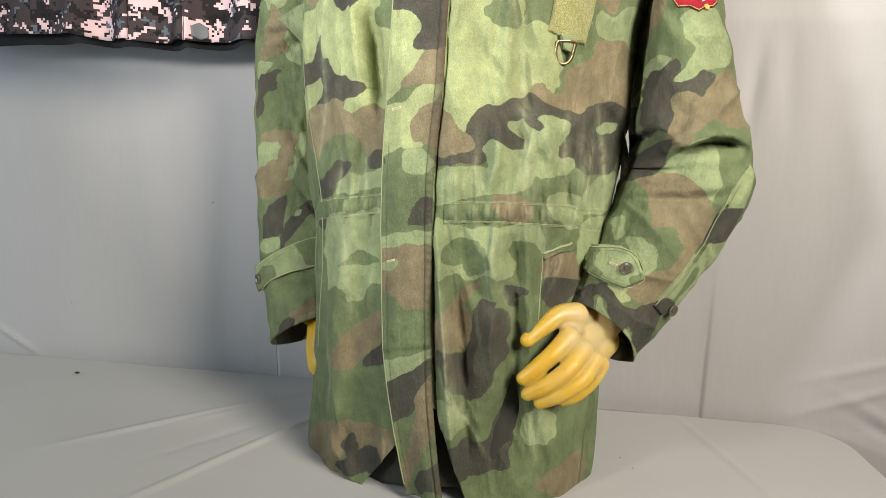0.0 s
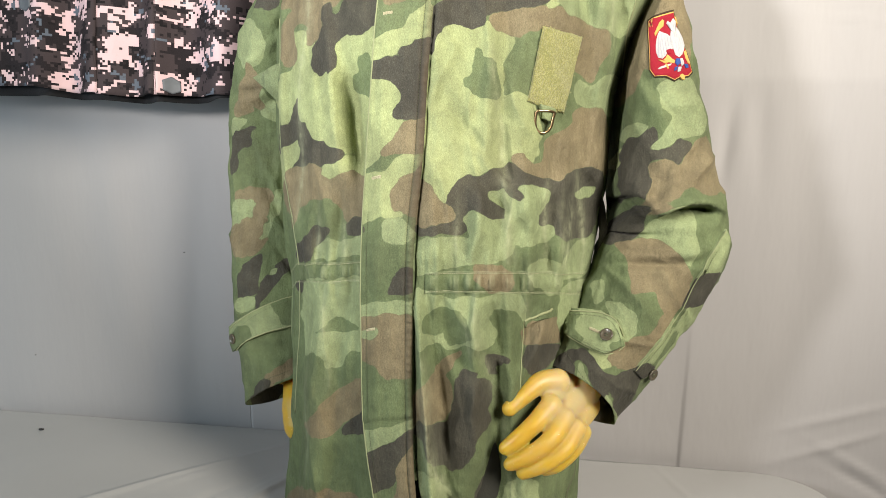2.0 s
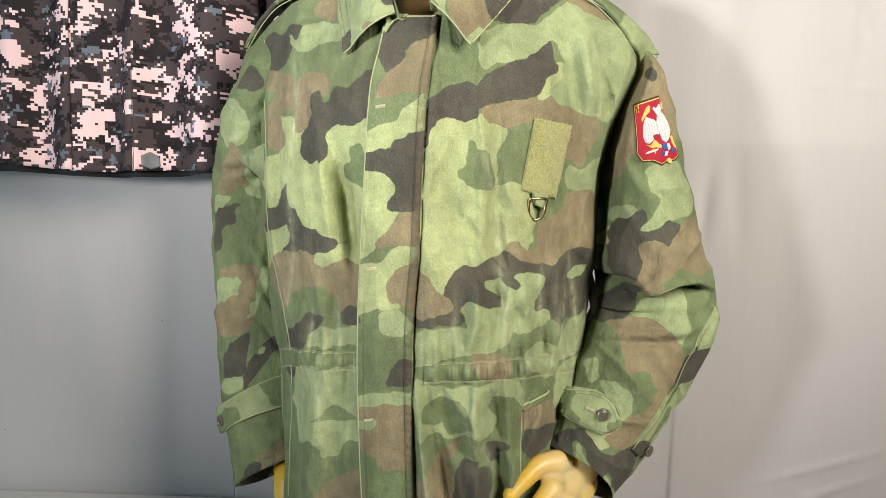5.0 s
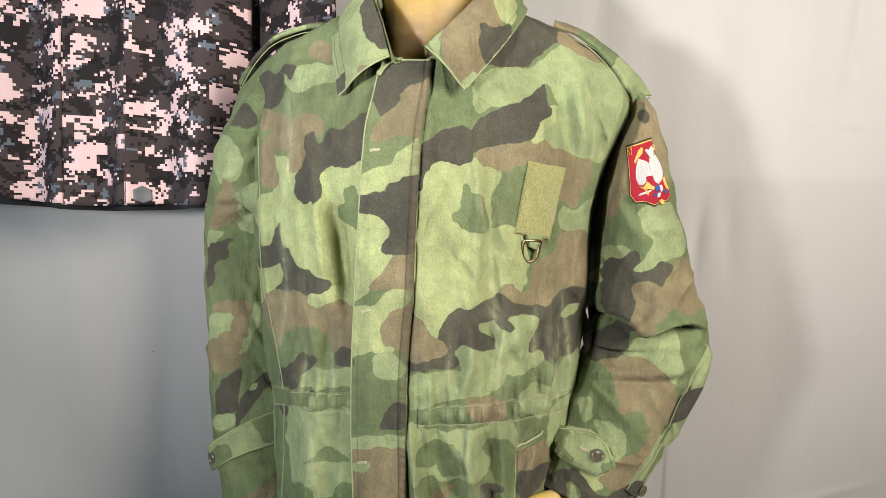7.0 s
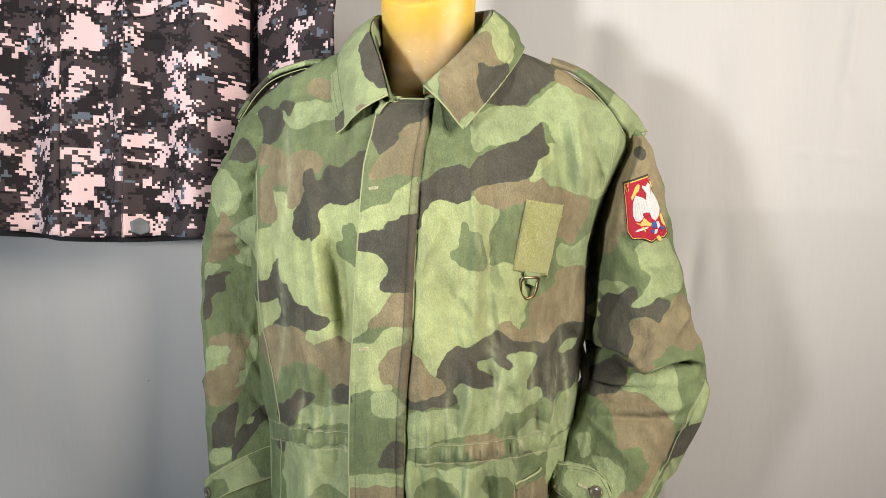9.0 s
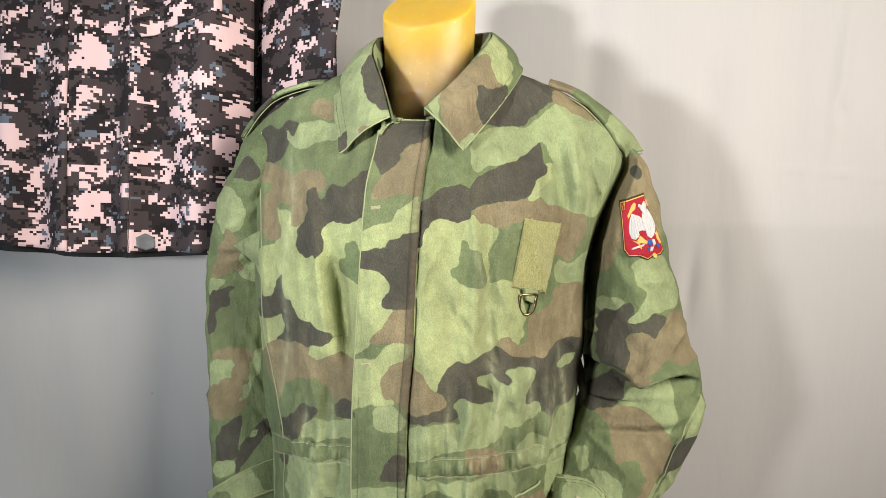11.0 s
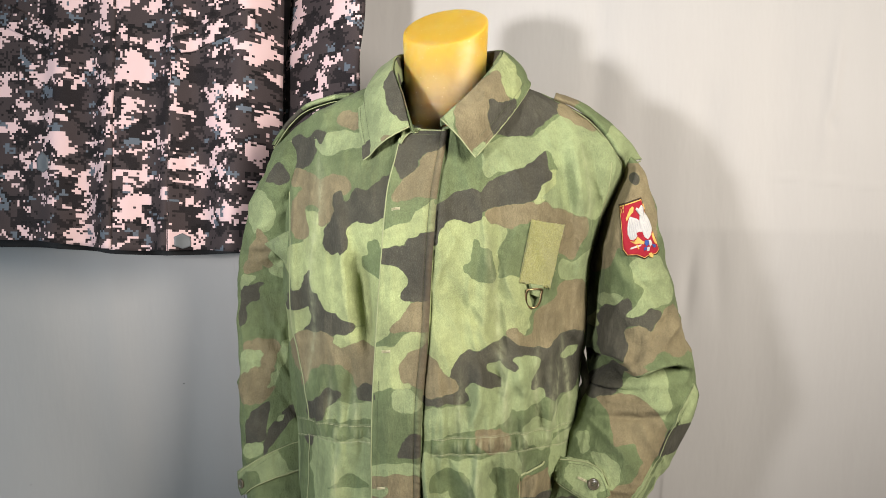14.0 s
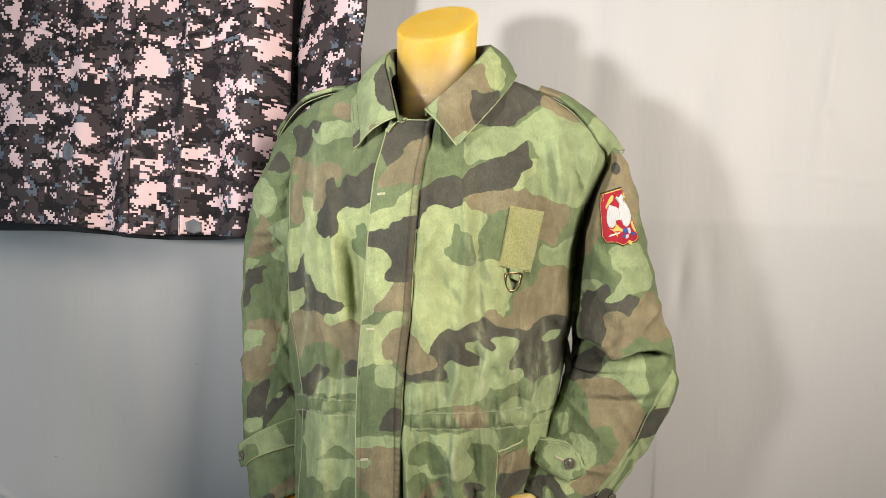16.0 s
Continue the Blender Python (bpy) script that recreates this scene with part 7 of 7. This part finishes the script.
        capsule_chain(bm, [(x, y, 0.885), (x + 0.008, y - 0.006, 0.842), (x + 0.023, y + 0.002, 0.806)], [0.0132, 0.0122, 0.0096])
    bmesh.ops.recalc_face_normals(bm, faces=bm.faces)
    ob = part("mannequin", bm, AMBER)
    mod = ob.modifiers.new("fuse", "REMESH")
    mod.mode, mod.voxel_size, mod.use_smooth_shade = "VOXEL", 0.0018, True
    soft = ob.modifiers.new("soften", "SMOOTH")
    soft.factor, soft.iterations = 0.5, 11
    return tagged(ob, "headless amber plastic mannequin standing on the table", "mannequin")


mannequin()


# ---- the dark coat that hangs on the backdrop ----
def coat_y(x, z):
    """Depth of the hanging coat's front with its soft vertical folds."""
    low = 0.6 + 1.1 * np.clip((2.05 - z) / 0.5, 0, 1)
    y = 1.285 - 0.012 * np.cos((x + 0.62) * 6.0)
    y = y + 0.007 * np.sin(x * 26 + 1.4 + z * 1.2) * low + 0.003 * np.sin(x * 61 + 2.0 * z)
    # ridges and hollows: across, lean, width, depth
    for x0, lean, wd, dp in ((-0.566, 0.03, 0.022, -0.016), (-0.615, 0.02, 0.030, 0.012), (-0.505, -0.04, 0.030, 0.013), (-0.435, 0.05, 0.028, -0.010), (-0.74, 0.06, 0.035, 0.012), (-0.80, 0.03, 0.03, -0.012), (-0.90, -0.05, 0.04, 0.012)):
        y = y + dp * np.exp(-(((x - x0 - lean * (z - 1.6)) / wd) ** 2)) * low
    y = y + 0.07 * np.clip((x + 0.43) / 0.08, 0, 1) ** 2
    return y


coat = thing("hanging_coat", "dark digital camouflage coat hung against the grey backdrop", "coat")


def coat_panel(name, x0, x1, low, high, lift, label, seed, edge=0.004):
    xs, us = np.arange(x0, x1 + 1e-6, 0.005), np.linspace(0, 1, 90)
    verts = []
    for u in us:
        for x in xs:
            zl = np.interp(x, (x0, x1), low) + 0.003 * math.sin(x * 24 + seed)
            z = zl + (high - zl) * u
            rim = min(1.0, (x - x0) / 0.012, (x1 - x) / 0.012)
            y = float(coat_y(x, z)) - lift * max(0.0, rim) - 0.003 * noise.noise(Vector((x * 16, seed, z * 12)))
            y -= 0.0025 * math.exp(-(((z - zl - 0.022) / 0.003) ** 2)) * -0.6
            verts.append((x, y, z))
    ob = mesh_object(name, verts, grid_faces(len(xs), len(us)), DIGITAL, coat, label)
    mod = ob.modifiers.new("cloth", "SOLIDIFY")
    mod.thickness, mod.offset = 0.002, 1.0
    return ob


coat_panel("front_panel", -1.25, -0.676, (1.478, 1.447), 2.35, 0.006, "broad front panel with stitched hem", 3.0)
coat_panel("front_panel", -0.684, -0.564, (1.446, 1.440), 2.35, 0.000, "narrow button panel with a worn fold edge", 8.0)
coat_panel("front_panel", -0.566, -0.357, (1.440, 1.447), 2.35, -0.001, "side front panel with a flap pocket", 8.0)


def coat_sleeve():
    c = curve_through([(-0.235, 1.338, 2.20), (-0.268, 1.338, 2.0), (-0.278, 1.336, 1.80), (-0.280, 1.334, 1.62), (-0.275, 1.332, 1.50)], 90)
    around = 60
    verts = []
    for k, p in enumerate(c):
        for j in range(around):
            a = 2 * math.pi * j / around
            q = Vector((p[0] + 0.094 * math.cos(a), p[1] + 0.030 * math.sin(a) - 0.068 * math.cos(a), p[2]))
            bump = 0.006 * noise.noise(Vector((q.x * 14, q.y * 10, q.z * 9)))
            verts.append((q.x + bump * math.cos(a), q.y + bump * math.sin(a), q.z))
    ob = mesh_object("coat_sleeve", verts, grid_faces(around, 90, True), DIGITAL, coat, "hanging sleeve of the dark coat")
    ob.modifiers.new("cloth", "SOLIDIFY").thickness = 0.002
    return ob


coat_sleeve()


def coat_lining():
    xs = np.arange(-1.25, -0.345, 0.006)
    verts = []
    for z in np.linspace(1.436, 1.70, 20):
        verts += [(x, float(coat_y(x, z)) + 0.022 + 0.006 * math.sin(x * 19), z + 0.030 * max(0.0, (-0.7 - x)) + 0.004 * math.sin(x * 13)) for x in xs]
    ob = mesh_object("coat_back", verts, grid_faces(len(xs), 20), BLACK_CLOTH, coat, "black inside of the coat's back showing under the hem")
    ob.modifiers.new("cloth", "SOLIDIFY").thickness = 0.002


coat_lining()
COAT_SKIN = skin(*[o for o in coat.children if o.name.startswith("front_panel")])
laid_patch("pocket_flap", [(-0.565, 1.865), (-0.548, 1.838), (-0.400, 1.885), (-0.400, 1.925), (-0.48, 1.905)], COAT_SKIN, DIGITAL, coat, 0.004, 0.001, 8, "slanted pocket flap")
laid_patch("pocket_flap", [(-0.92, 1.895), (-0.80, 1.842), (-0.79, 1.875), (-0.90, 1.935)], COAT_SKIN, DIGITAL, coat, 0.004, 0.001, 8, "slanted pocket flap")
laid_cord("front_seam", [(-0.697, 2.2), (-0.697, 1.834), (-0.690, 1.65), (-0.681, 1.449)], COAT_SKIN, 0.0022, BLACK_CLOTH, coat, -0.001, 90, "dark front edge")
laid_cord("hem_seam", [(-0.67, 1.470), (-0.60, 1.466), (-0.50, 1.468), (-0.39, 1.473)], COAT_SKIN, 0.0007, BLACK_CLOTH, coat, 0.0, 60, "hem stitch line")
snap = laid_patch("snap_cover", [(-0.849, 1.628), (-0.835, 1.640), (-0.818, 1.628), (-0.815, 1.604), (-0.832, 1.597), (-0.848, 1.604)], COAT_SKIN, plain("grey_rubber", (0.10, 0.11, 0.12, 1), 0.6), coat, 0.003, 0.001, 5, "small grey rounded tab")

laid_patch("snap_cover", [(-0.557, 1.470), (-0.546, 1.478), (-0.534, 1.470), (-0.532, 1.452), (-0.545, 1.446), (-0.556, 1.452)], COAT_SKIN, snap.data.materials[0], coat, 0.003, 0.001, 5, "small grey rounded tab")

# each piece is cut from another stretch of the printed cloth
for o, (dx, dz) in zip([o for o in coat.children if o.data.materials[0] is DIGITAL], ((0.0, 0.0), (0.413, 0.127), (0.871, -0.306), (0.35, 0.62), (0.15, 0.33), (0.55, 0.21))):
    o.data.transform(Matrix.Translation((-dx, 0, -dz)))
    o.location = (dx, 0, dz)

lint(-0.936, 1.423, 0.7265, 0.0065, 10)
lint(-0.643, float(backdrop_y(-0.643, 1.126)) - 0.002, 1.126, 0.0022, 30, True)
lint(-1.038, float(backdrop_y(-1.038, 0.862)) - 0.002, 0.862, 0.0022, 70, True)
lint(0.27, 1.23, 0.7240, 0.0016, 40)
lint(0.287, 1.19, 0.7240, 0.0016, 80)
